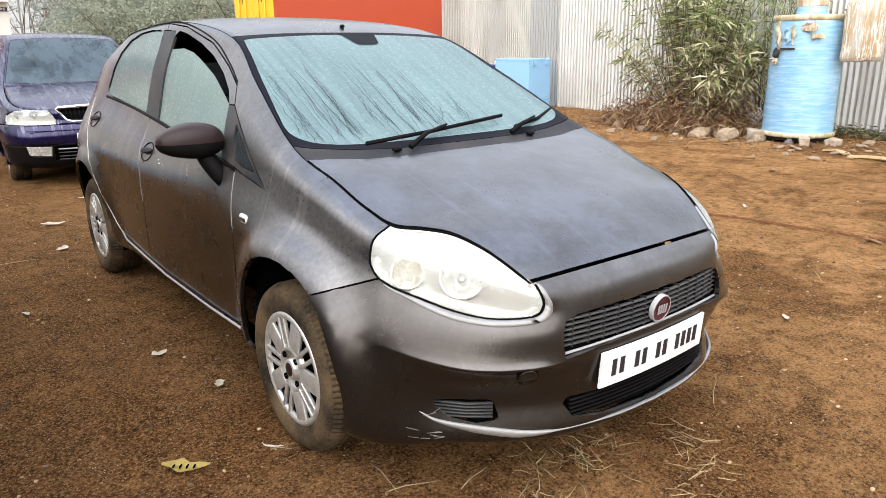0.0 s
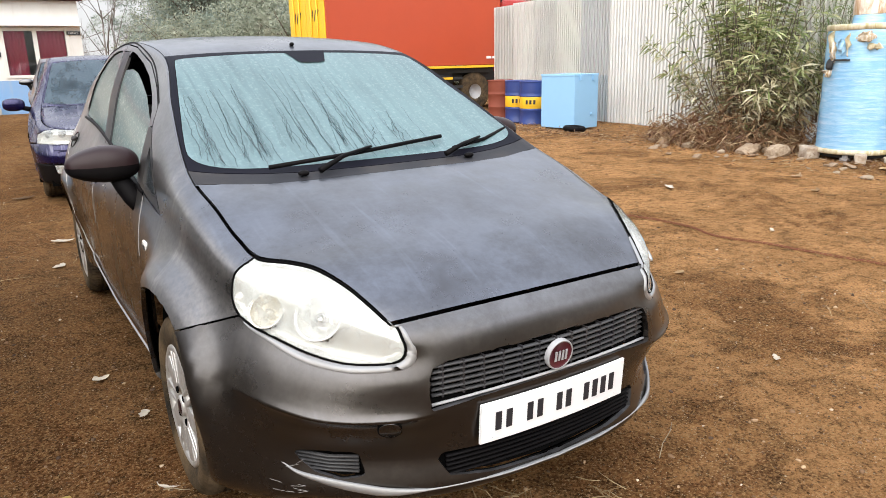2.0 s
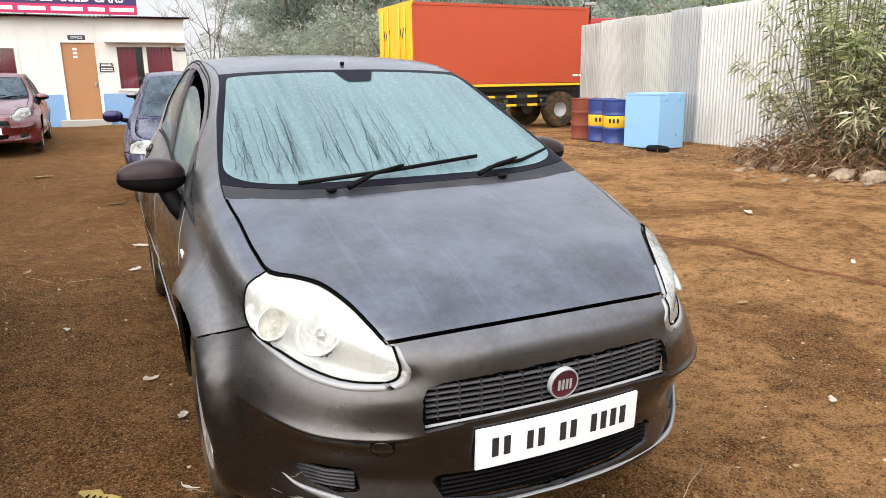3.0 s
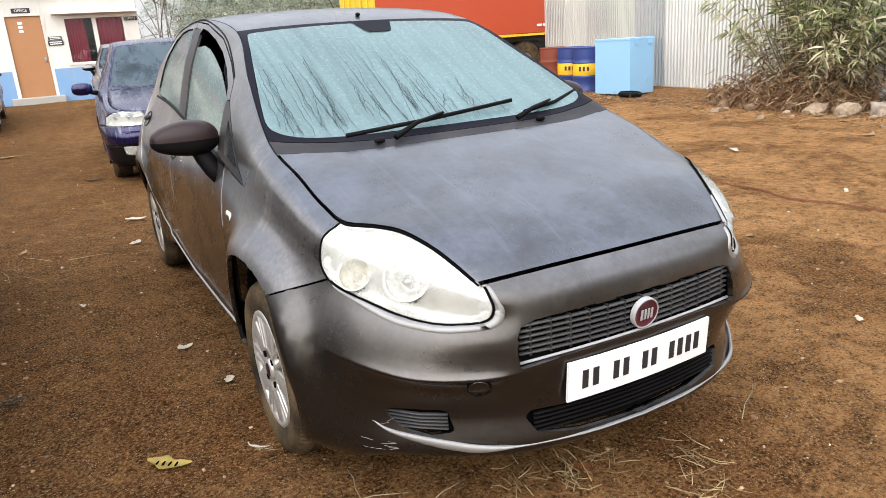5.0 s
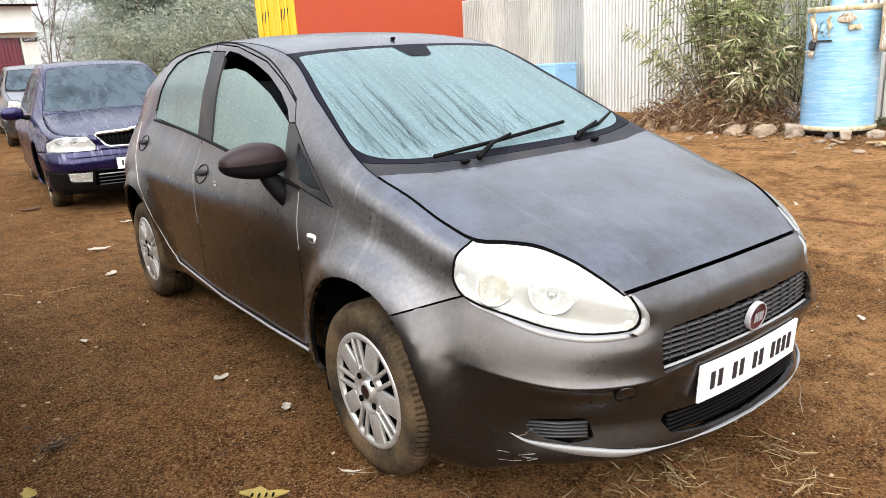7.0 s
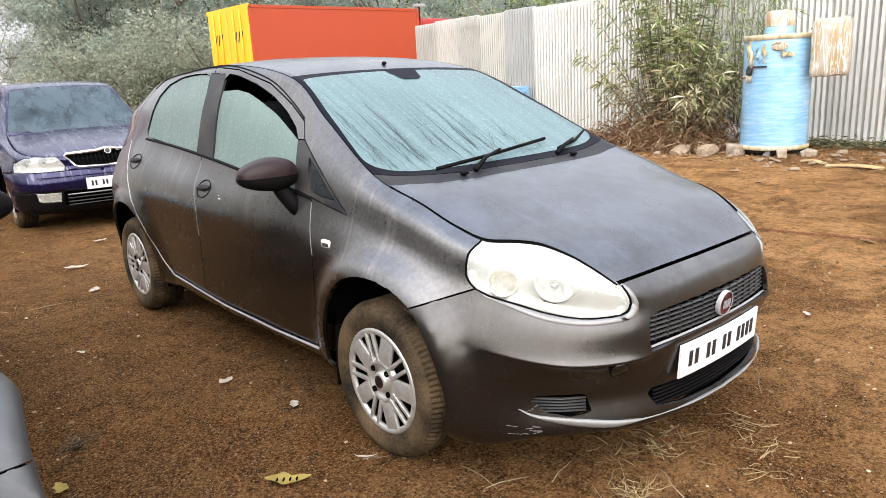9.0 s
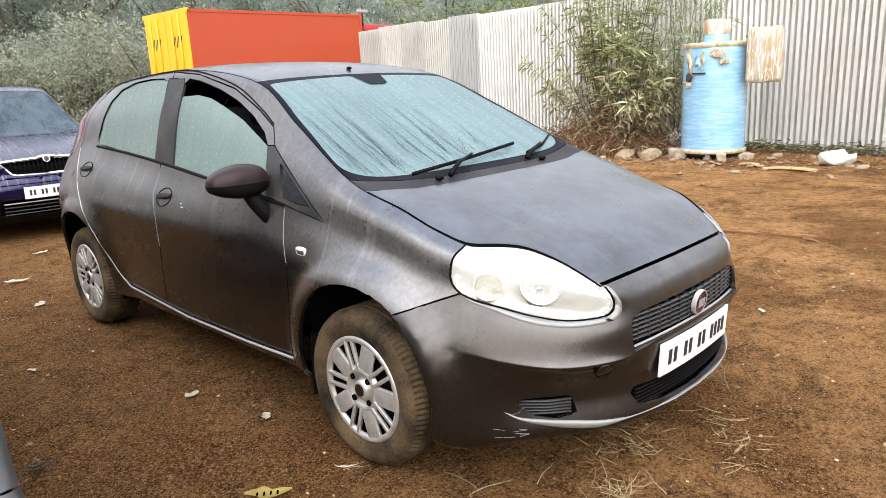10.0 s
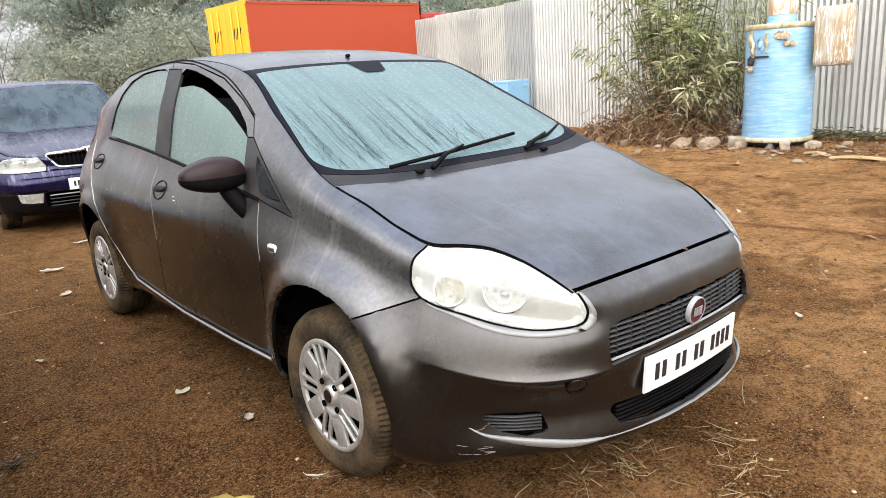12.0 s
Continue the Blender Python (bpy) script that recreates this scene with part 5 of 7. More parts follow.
# ---- ground ----
def dirt_material():
    m = Mat("bare_earth", (0.15, 0.08, 0.045), 0.95, Specular_IOR_Level=0.04)
    co = m.coords()
    big, mid, fine, grit = m.noise(.22, 4, .6, co), m.noise(1.7, 6, .65, co), m.noise(14, 6, .72, co), m.noise(85, 5, .8, co)
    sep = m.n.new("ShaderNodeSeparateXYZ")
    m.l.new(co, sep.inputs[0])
    # darker soil between the cars, paler sandy soil towards the fence
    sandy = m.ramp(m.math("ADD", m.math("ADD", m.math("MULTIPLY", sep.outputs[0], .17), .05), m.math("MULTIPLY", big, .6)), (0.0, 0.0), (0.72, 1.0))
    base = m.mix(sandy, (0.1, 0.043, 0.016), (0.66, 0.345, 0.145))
    damp = m.noise(.75, 8, .7, co, .6)
    base = m.mix(m.ramp(damp, (0.5, 0.0), (0.58, 0.8)), base, (0.14, 0.052, 0.017))
    fleck = m.noise(24, 7, .8, co, .5)
    base = m.mix(m.ramp(fleck, (0.3, 0.6), (0.42, 0.0)), base, (0.04, 0.018, 0.007))
    base = m.mix(m.ramp(fleck, (0.58, 0.0), (0.7, 0.6)), base, (0.58, 0.35, 0.15))
    base = m.mix(m.ramp(mid, (0.4, 0.0), (0.64, 0.55)), base, (0.22, 0.1, 0.035))
    clump = m.noise(4.6, 7, .72, co, .4)
    base = m.mix(m.ramp(clump, (0.36, 0.6), (0.5, 0.0)), base, (0.032, 0.016, 0.006))
    base = m.mix(m.ramp(clump, (0.54, 0.0), (0.7, 0.5)), base, (0.42, 0.22, 0.085))
    base = m.mix(m.ramp(fine, (0.48, 0.0), (0.64, 0.65)), base, (0.034, 0.017, 0.007))
    # crumbs of soil: light tops, black pores
    crumb = m.voronoi(120, co, "Color")
    base = m.mix(m.ramp(crumb, (0.45, 0.0), (0.9, 0.5)), base, (0.4, 0.22, 0.09))
    base = m.mix(m.ramp(crumb, (0.1, 0.6), (0.4, 0.0)), base, (0.025, 0.013, 0.005))
    base = m.mix(m.ramp(grit, (0.54, 0.0), (0.62, 0.8)), base, (0.5, 0.31, 0.14))
    base = m.mix(m.ramp(grit, (0.36, 0.7), (0.46, 0.0)), base, (0.018, 0.01, 0.004))
    # grit lies in drifts, of uneven size
    drift = m.ramp(m.noise(3.1, 5, .7, co), (0.42, 0.15), (0.62, 1.0))
    uneven = m.noise(60, 3, .6, co)
    peb = m.math("ADD", m.voronoi(34, co, "Distance"), m.math("MULTIPLY", uneven, .25))
    pick = m.ramp(m.voronoi(34, co, "Color"), (0.72, 0.0), (0.76, 1.0))
    spots = m.math("MULTIPLY", m.ramp(peb, (0.24, 1.0), (0.33, 0.0)), pick)
    base = m.mix(m.math("MULTIPLY", m.math("MULTIPLY", spots, drift), 0.8), base, (0.5, 0.38, 0.22))
    peb2 = m.math("ADD", m.voronoi(105, co, "Distance"), m.math("MULTIPLY", uneven, .3))
    pick2 = m.ramp(m.voronoi(105, co, "Color"), (0.55, 0.0), (0.6, 1.0))
    base = m.mix(m.math("MULTIPLY", m.math("MULTIPLY", m.math("MULTIPLY", m.ramp(peb2, (0.3, 1.0), (0.4, 0.0)), pick2), drift), 0.9), base, (0.68, 0.55, 0.36))
    m.set("Base Color", base)
    h = m.math("ADD", m.math("ADD", m.math("MULTIPLY", mid, 1.2), m.math("MULTIPLY", fine, .6)), m.math("ADD", m.math("MULTIPLY", grit, .5), m.math("ADD", m.math("MULTIPLY", spots, .25), m.math("MULTIPLY", m.ramp(crumb, (0.0, 0.0), (1.0, 1.0)), .2))))
    m.bump(h, 1.0, 0.06)
    return m.m


def ground_height(x, y):
    amp = .012 + .03 * min(1, max(0, (math.hypot(x - 1, y - 1) - 3) / 8))
    return rise(x, y) + amp * .6 * noise.noise((x * .9, y * .9, 3.1)) + amp * .35 * noise.noise((x * 3.1, y * 3.1, 9.4)) + .0035 * noise.noise((x * 9, y * 9, 5.7)) + .002 * noise.noise((x * 21, y * 21, 1.3))


def ground():
    near = np.concatenate([np.arange(-6, -3, .16), np.arange(-3, 3.6, .05), np.arange(3.6, 14.01, .16)])
    far = np.array([-900, -400, -180, -80, -40, -22, -14, -10, -8, -7])
    xs = np.concatenate([far, near, 20 - far[::-1] - 6])
    ys = np.concatenate([far, np.arange(-6, -1.6, .16), np.arange(-1.6, 5, .05), np.arange(5, 22.01, .16), 22 + 1 - far[::-1] - 7])
    verts = [(x, y, ground_height(x, y) - (.0 if -7 < x < 15 else 0)) for y in ys for x in xs]
    n = len(xs)
    faces = [(j * n + i, j * n + i + 1, (j + 1) * n + i + 1, (j + 1) * n + i) for j in range(len(ys) - 1) for i in range(n - 1)]
    me = bpy.data.meshes.new("ground")
    me.from_pydata(verts, [], faces)
    me.polygons.foreach_set("use_smooth", [True] * len(me.polygons))
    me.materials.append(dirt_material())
    return tagged(new("ground", me), "bare reddish-brown earth yard with grit and pebbles", "ground", kind="structure")


ground()


# ---- fence of corrugated sheets ----
def sheet_material(name="galvanised_sheet", base=(0.86, 0.855, 0.82)):
    m = Mat(name, base, 0.5, 0.0)
    n, r = m.noise(1.3, 5, .6), m.rand()
    col = m.mix(m.ramp(n, (0.35, 0.0), (0.7, 0.3)), base, (0.7, 0.68, 0.64))
    runs = m.noise(1.0, 4, .6, m.coords((1.0, 14.0, .6)))
    col = m.mix(m.ramp(runs, (0.52, 0.0), (0.72, 0.16)), col, (0.4, 0.35, 0.3))
    col = m.mix(m.math("MULTIPLY", r, 0.12), col, (0.74, 0.75, 0.76))
    m.set("Base Color", col)
    return m.m


def fence():
    f = thing("sheet_fence", pose(8.55, -5.0, 0, 0, 0, -5.6), "tall pale fence of corrugated metal sheets", "fence", kind="structure")
    mats = sheet_material(), sheet_material("weathered_sheet", (0.7, 0.71, 0.71)), sheet_material("bluish_sheet", (0.6, 0.66, 0.7))
    def sheet(mat, pitch, n, height, depth):
        bm = bmesh.new()
        rows = [[], []]
        for k in range(n):
            for u, d in ((0, 0), (.54, 0), (.6, 1), (.94, 1)):
                for row, z in zip(rows, (0, height)):
                    row.append(bm.verts.new((-depth * (1 - d), (k + u) * pitch, z)))
        for row, z in zip(rows, (0, height)):
            row.append(bm.verts.new((-depth, n * pitch, z)))
        grid_faces(bm, rows)
        bmesh.ops.solidify(bm, geom=bm.faces[:], thickness=.0016)
        me = bpy.data.meshes.new("sheet")
        bm.to_mesh(me)
        bm.free()
        me.materials.append(mat)
        return me

    broad, narrow = sheet(mats[0], .0896, 10, 2.62, .12), sheet(mats[0], .0755, 12, 2.62, .05)
    dull, low = sheet(mats[1], .0862, 12, 2.62, .055), sheet(mats[2], .0862, 12, .95, .055)
    rnd = random.Random(4)
    runs = [(broad, .257 + k * .8915) for k in range(-1, 15)] + [(dull, 13.63), (low, 13.63)] + [(narrow, 14.66 + k * .902) for k in range(4)]
    for k, (me, u) in enumerate(runs):
        ob = new("sheet", me)
        ob.parent = f
        z = rise(9, 0) + rnd.uniform(-.05, .03)
        ob.matrix_local = pose(-.006 if me is low else .004 if k % 2 else 0, u, 0 if me is low else z, 0 if me in (dull, low) else rnd.uniform(-.4, .4))
    for z in (.5, 1.5, 2.4):
        bm = bmesh.new()
        box(bm, (.035, -.6, z - .03), (.08, 18.2, z + .03))
        part("rail", bm, SATIN, f, smooth=False)
    for k in range(7):
        bm = bmesh.new()
        box(bm, (.06, k * 2.6 + .2, -.05), (.13, k * 2.6 + .27, 2.5))
        part("post", bm, SATIN, f, smooth=False)


fence()


# ---- lorry with a box body ----
def coloured_metal(name, color, rough=.45, wear=(0.2, 0.12, 0.08), amount=.3):
    m = Mat(name, color, rough)
    n = m.noise(1.2, 6, .65)
    col = m.mix(m.ramp(n, (0.35, 0.0), (0.75, amount)), color, tuple(.55 * c for c in color))
    col = m.mix(m.ramp(m.noise(18, 6, .7), (0.62, 0.0), (0.74, amount)), col, wear)
    m.set("Base Color", col)
    m.set("Roughness", m.math("ADD", m.math("MULTIPLY", n, .3), rough - .1))
    m.bump(m.noise(3.5, 3), .1, .02)
    return m.m


ORANGE = coloured_metal("orange_panel", (0.4, 0.054, 0.016), .45, (.4, .1, .05), .12)
YELLOW = coloured_metal("yellow_panel", (0.78, 0.46, 0.02), .45, (.45, .3, .1), .2)
STEEL = coloured_metal("chassis_black", (0.02, 0.02, 0.02), .6)


def lorry():
    t = thing("box_lorry", pose(5.92, 13.9, 0), "orange box lorry with yellow rear doors", "lorry")
    bm = bmesh.new()
    box(bm, (.03, 0, 1.2), (5.05, 2.25, 3.1), None, .015)
    body = part("box_body", bm, ORANGE, t, smooth=False)
    for lo, hi in (((0, -.02, 1.13), (5.1, .05, 1.19)), ((0, -.012, 3.06), (5.1, .05, 3.13)), ((5.02, -.01, 1.15), (5.1, .05, 3.1)), ((0, -.012, 1.15), (.05, .05, 3.1))):
        bm = bmesh.new()
        box(bm, lo, hi, None, .006)
        part("frame_rail", bm, YELLOW if hi[2] < 1.3 else ORANGE, body, smooth=False)
    bm = bmesh.new()
    box(bm, (-.02, .0, 1.13), (.02, 2.25, 1.22))
    part("rear_sill", bm, YELLOW, t, smooth=False)
    for k in range(2):
        bm = bmesh.new()
        box(bm, (-.03, .03 + k * 1.1, 1.22), (.02, 1.1 + k * 1.1, 3.08), None, .01)
        door = part("rear_door", bm, YELLOW, t, smooth=False)
        for y in (.35, .72):
            bm = bmesh.new()
            tube(bm, [(-.055, .03 + k * 1.1 + y, 1.2), (-.055, .03 + k * 1.1 + y, 3.05)], .02, 8)
            part("lock_bar", bm, YELLOW, door)
        for j in range(3):
            bm = bmesh.new()
            box(bm, (-.034, -.05, -.14), (-.031, .0, .14), pose(0, .42 + k * 1.1 + j * .16, 2.45, 25))
            part("hazard_stripe", bm, INK, door, smooth=False)
    bm = bmesh.new()
    box(bm, (-.03, -.01, 3.06), (.03, 2.27, 3.16), None, .01)
    part("rear_header", bm, YELLOW, t, smooth=False)
    bm = bmesh.new()
    for y in (.45, 1.6):
        box(bm, (.1, y, .78), (6.6, y + .12, 1.02))
    box(bm, (.2, .2, 1.0), (5.0, 2.05, 1.14))
    part("chassis", bm, STEEL, t, smooth=False)
    for z in (.62, .84):
        for k in range(9):
            bm = bmesh.new()
            box(bm, (1.0 + k * .32, .02, z), (1.3 + k * .32, .07, z + .06))
            part("side_guard", bm, YELLOW if k % 2 else STEEL, t, smooth=False)
    bm = bmesh.new()
    lathe(bm, [(.001, -.35), (.2, -.35), (.22, -.33), (.22, .33), (.2, .35), (.001, .35)], 20, "z", pose(3.3, .35, .82, 0, 90))
    part("air_tank", bm, STEEL, t)
    for x in (.9, 4.38, 5.6):
        for y, s in ((.28, 1), (1.95, -1)):
            bm = bmesh.new()
            lathe(bm, [(.2, -.1), (.25, -.13), (.44, -.13), (.49, -.09), (.5, 0), (.49, .09), (.44, .13), (.25, .13), (.2, .1)], 28, "z", pose(x, y, .5, 90))
            w = part("wheel", bm, TYRE, t)
            bm = bmesh.new()
            lathe(bm, [(.001, -.02), (.1, -.04), (.12, .02), (.21, .06), (.23, .1)], 20, "z", pose(x, y, .5, 90))
            part("rim", bm, SATIN, w)
    for k, wd in enumerate((.16, .1)):
        bm = bmesh.new()
        box(bm, (4.62 + k * .2, -.024, 1.36), (4.62 + k * .2 + wd, -.018, 1.42))
        part("marking", bm, PLATE, body, smooth=False)
    # cab beyond the box
    bm = bmesh.new()
    box(bm, (5.25, .1, .7), (6.9, 2.15, 2.9), None, .12)
    cab = part("cab", bm, coloured_metal("cab_red", (.35, .02, .015)), t)
    bm = bmesh.new()
    tube(bm, [(5.3, .2, 2.8), (5.3, .2, 3.35)], .025, 8)
    part("exhaust_stack", bm, STEEL, cab)
    bm = bmesh.new()
    box(bm, (5.16, .12, 3.2), (5.46, .28, 3.28), None, .01)
    part("stack_top", bm, SATIN, cab)


lorry()


# ---- office ----
def plaster(name, color, stain=(0.42, 0.36, 0.28), amount=.35):
    m = Mat(name, color, .85)
    a, b = m.noise(.8, 6, .65), m.noise(1.0, 5, .6, m.coords((6, 6, .8)))
    col = m.mix(m.ramp(a, (0.42, 0.0), (0.75, amount)), color, stain)
    m.set("Base Color", m.mix(m.ramp(b, (0.55, 0.0), (0.75, amount * .8)), col, stain))
    m.bump(m.noise(30, 5), .2, .006)
    return m.m


def text(parent, body, size, m, material, name="lettering", bold=0.0):
    cu = bpy.data.curves.new(name, "FONT")
    cu.body, cu.size, cu.align_x, cu.align_y, cu.extrude, cu.offset = body, size, "CENTER", "CENTER", .004, bold
    ob = new(name, cu)
    bpy.context.view_layer.update()
    me = bpy.data.meshes.new_from_object(ob.evaluated_get(bpy.context.evaluated_depsgraph_get()))
    bpy.data.objects.remove(ob)
    ob = new(name, me)
    me.materials.clear()
    me.materials.append(material)
    ob.parent = parent
    ob.matrix_local = m
    return ob


def office():
    y, base = 19.75, .24
    o = thing("office_building", pose(0, y, base), "single-storey whitewashed office with blue plinth and tin roof", "building", kind="structure")
    white, blue = plaster("whitewash", (0.72, 0.71, 0.68)), plaster("blue_plinth", (0.2, 0.36, 0.6), (.4, .4, .38))
    doorwood, redcloth = coloured_metal("door_brown", (0.42, 0.2, 0.085), .5), plaster("curtain", (0.42, 0.02, 0.07), (.25, .015, .04))
    W0, W1, H = -10.0, 1.38, 2.85
    holes = [(-3.75, -2.86, 1.25, 2.05), (-1.77, -.96, 0, 2.2), (-.42, .99, .98, 2.09)]
    xs = [W0] + [v for h in holes for v in h[:2]] + [W1]
    for k in range(0, len(xs), 2):
        bm = bmesh.new()
        box(bm, (xs[k], 0, 0), (xs[k + 1], .22, H))
        part("wall", bm, white, o, smooth=False)
    for a, b, lo, hi in holes:
        bm = bmesh.new()
        box(bm, (a, 0, hi), (b, .22, H))
        part("wall", bm, white, o, smooth=False)
        if lo:
            bm = bmesh.new()
            box(bm, (a, 0, 0), (b, .22, lo))
            part("wall", bm, white, o, smooth=False)
    for lo, hi in (((W1 - .22, .22, 0), (W1, 5, H)), ((W0, .22, 0), (W0 + .22, 5, H)), ((W0, 4.8, 0), (W1, 5, H))):
        bm = bmesh.new()
        box(bm, lo, hi)
        part("wall", bm, white, o, smooth=False)
    for a, b in ((W0, -1.86), (-.88, W1 + .006)):
        bm = bmesh.new()
        box(bm, (a, -.006, -.3), (b, .0, .85))
        part("plinth", bm, blue, o, smooth=False)
    bm = bmesh.new()
    box(bm, (-2.0, -.3, -.2), (-.75, .05, .17), None, .02)
    part("doorstep", bm, plaster("cement", (.4, .39, .36)), o, smooth=False)
    bm = bmesh.new()
    box(bm, (-1.77, .03, .17), (-.96, .08, 2.2), None, .004)
    door = part("door", bm, doorwood, o, "brown wooden door", smooth=False)
    for k in range(3):
        bm = bmesh.new()
        box(bm, (-1.5 + .0, .02, 1.8 + k * .1), (-1.4, .03, 1.86 + k * .1))
        part("sticker", bm, PLATE, door, smooth=False)
    bm = bmesh.new()
    blob(bm, (-1.03, .0, 1.1), (.03, .03, .06), 2.5)
    part("door_handle", bm, SATIN, door)
    for lo, hi in (((-1.84, -.02, .17), (-1.77, .06, 2.27)), ((-.96, -.02, .17), (-.89, .06, 2.27)), ((-1.77, -.02, 2.2), (-.96, .06, 2.27))):
        bm = bmesh.new()
        box(bm, lo, hi)
        part("door_frame", bm, white, o, smooth=False)
    for a, b, lo, hi in (holes[0], holes[2]):
        win = part("window", (lambda q: (box(q, (a, .10, lo), (b, .11, hi)), q)[1])(bmesh.new()), clear_pane("office_pane", (.9, .9, .9), .01), o, smooth=False)
        frame_bits = [((a - .09, -.03, lo - .07), (b + .09, .08, lo)), ((a - .09, -.03, hi), (b + .09, .08, hi + .07)), ((a - .09, -.03, lo), (a, .08, hi)), ((b, -.03, lo), (b + .09, .08, hi)),
                      (((a + b) / 2 - .05, -.02, lo), ((a + b) / 2 + .05, .09, hi))]
        for lo_, hi_ in frame_bits:
            bm = bmesh.new()
            box(bm, lo_, hi_)
            part("window_frame", bm, white, win, smooth=False)
        for p, q in ((a, a + (b - a) * .34), ((a + b) / 2 + .05, b)):
            bm = bmesh.new()
            n = 24
            rows = [[bm.verts.new((p + (q - p) * i / n, .16 + .015 * math.sin(i * 1.9), z)) for i in range(n + 1)] for z in (lo, hi)]
            grid_faces(bm, rows)
            part("curtain", bm, redcloth, win)
        # black sheet stands in for the unlit room behind the curtains
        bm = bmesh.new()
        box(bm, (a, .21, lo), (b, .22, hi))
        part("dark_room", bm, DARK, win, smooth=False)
    bm = bmesh.new()
    box(bm, (-.7, -.35, 2.2), (1.38, 0, 2.26))
    part("window_ledge", bm, white, o, smooth=False)
    # small signs
    for x, z, w, h, body in ((-1.37, 2.33, .42, .12, "OFFICE"), (-.72, 1.62, .32, .09, ""), (-.72, 1.5, .36, .12, ""), (1.2, 2.03, .34, .1, "OFFICE")):
        bm = bmesh.new()
        box(bm, (x - w / 2, -.03, z - h / 2), (x + w / 2, -.004, z + h / 2))
        sg = part("sign_plate", bm, INK, o, "small dark sign", smooth=False)
        if body:
            text(sg, body, h * .75, pose(x, -.033, z, 90), PLATE)
        else:
            for j in (-1, 1):
                bm = bmesh.new()
                box(bm, (x - w * .4, -.034, z + j * h * .2 - h * .1), (x + w * .4, -.03, z + j * h * .2 + h * .1))
                part("bar", bm, PLATE, sg, smooth=False)
    # roof of tin sheets
    tin = coloured_metal("tin_roof", (.3, .1, .09), .5, (.2, .2, .2), .4)
    for k in range(12):
        bm = bmesh.new()
        rows = []
        for yy, zz in ((-.3, 2.86), (5.2, 3.25)):
            rows.append([bm.verts.new((W0 - .1 + k * .97 + i * .0485, yy, zz + .03 * math.cos(i * math.pi))) for i in range(21)])
        grid_faces(bm, rows)
        bmesh.ops.solidify(bm, geom=bm.faces[:], thickness=.012)
        part("roof_sheet", bm, tin, o)
    # sign board on the roof
    board = part("sign_board", (lambda q: (box(q, (-5.4, -.22, 2.92), (.2, -.17, 4.3)), q)[1])(bmesh.new()), coloured_metal("sign_purple", (.035, .012, .11), .4), o, "purple and magenta sign board", smooth=False)
    bm = bmesh.new()
    box(bm, (-5.4, -.228, 2.92), (.2, -.222, 3.16))
    part("sign_band", bm, coloured_metal("sign_magenta", (.5, .01, .09), .4), board, smooth=False)
    text(board, "BRANDED USED CARS", .30, pose(-1.62, -.232, 3.32, 90), PLATE, bold=.006)
    for k, w in enumerate((.55, .5, .62, .75, .4, .6)):
        bm = bmesh.new()
        x = -3.9 + sum((.55, .5, .62, .75, .4, .6)[:k]) + k * .12
        box(bm, (x, -.236, 2.99), (x + w, -.230, 3.09))
        part("bar", bm, PLATE, board, smooth=False)
    for k in range(4):
        bm = bmesh.new()
        box(bm, (-.42 - k * .55, -.236, 3.58), (.02 - k * .55, -.230, 4.1))
        part("bar", bm, PLATE, board, smooth=False)
    for x in (-4.5, -2.5, -.5):
        bm = bmesh.new()
        box(bm, (x, -.17, 2.9), (x + .05, -.12, 4.3))
        part("sign_post", bm, STEEL, board, smooth=False)


office()


# ---- tank, crate, drums ----
def wrap_material():
    m = Mat("wrapped_blue", (0.26, 0.5, 0.75), .25, 0.0, Coat_Weight=.7, Coat_Roughness=.15)
    co = m.coords((2.5, 2.5, 26))
    n, b = m.noise(1.0, 5, .65, co, .6), m.noise(2.3, 5, .6)
    col = m.mix(m.ramp(n, (0.45, 0.0), (0.72, 0.45)), (0.22, 0.46, 0.7), (0.7, 0.82, 0.9))
    m.set("Base Color", m.mix(m.ramp(b, (0.45, 0.0), (0.75, 0.5)), col, (0.42, 0.7, 0.88)))
    m.bump(n, .35, .02)
    return m.m


def foam_material(name, a, b):
    m = Mat(name, a, .5, 0.0, Coat_Weight=.4)
    n = m.noise(1.0, 6, .7, m.coords((9, 9, 2.2)), .8)
    m.set("Base Color", m.mix(m.ramp(n, (0.4, 0.0), (0.62, 1.0)), a, b))
    m.bump(m.noise(22, 5, .7, None, 1.0), .7, .02)
    return m.m


def film_material():
    """Clear film in white creases over brown board."""
    m = Mat("film_over_board", (.5, .36, .18), .3, 0.0, Coat_Weight=.6)
    a, b = m.noise(1.0, 6, .7, m.coords((22, 22, 3.0)), 1.6), m.noise(1.0, 4, .6, m.coords((5, 5, 1.2)), .5)
    col = m.ramp(b, (0.35, (.6, .53, .42)), (0.5, (.42, .3, .15)), (0.62, (.5, .45, .37)))
    m.set("Base Color", m.mix(m.ramp(a, (0.5, 0.0), (0.58, 0.85)), col, (.82, .81, .78)))
    m.bump(a, .8, .02)
    return m.m


def crumple(bm, amount, scale, seed):
    for v in bm.verts:
        v.co += amount * noise.noise_vector(v.co * scale + Vector((seed, 0, 0)))


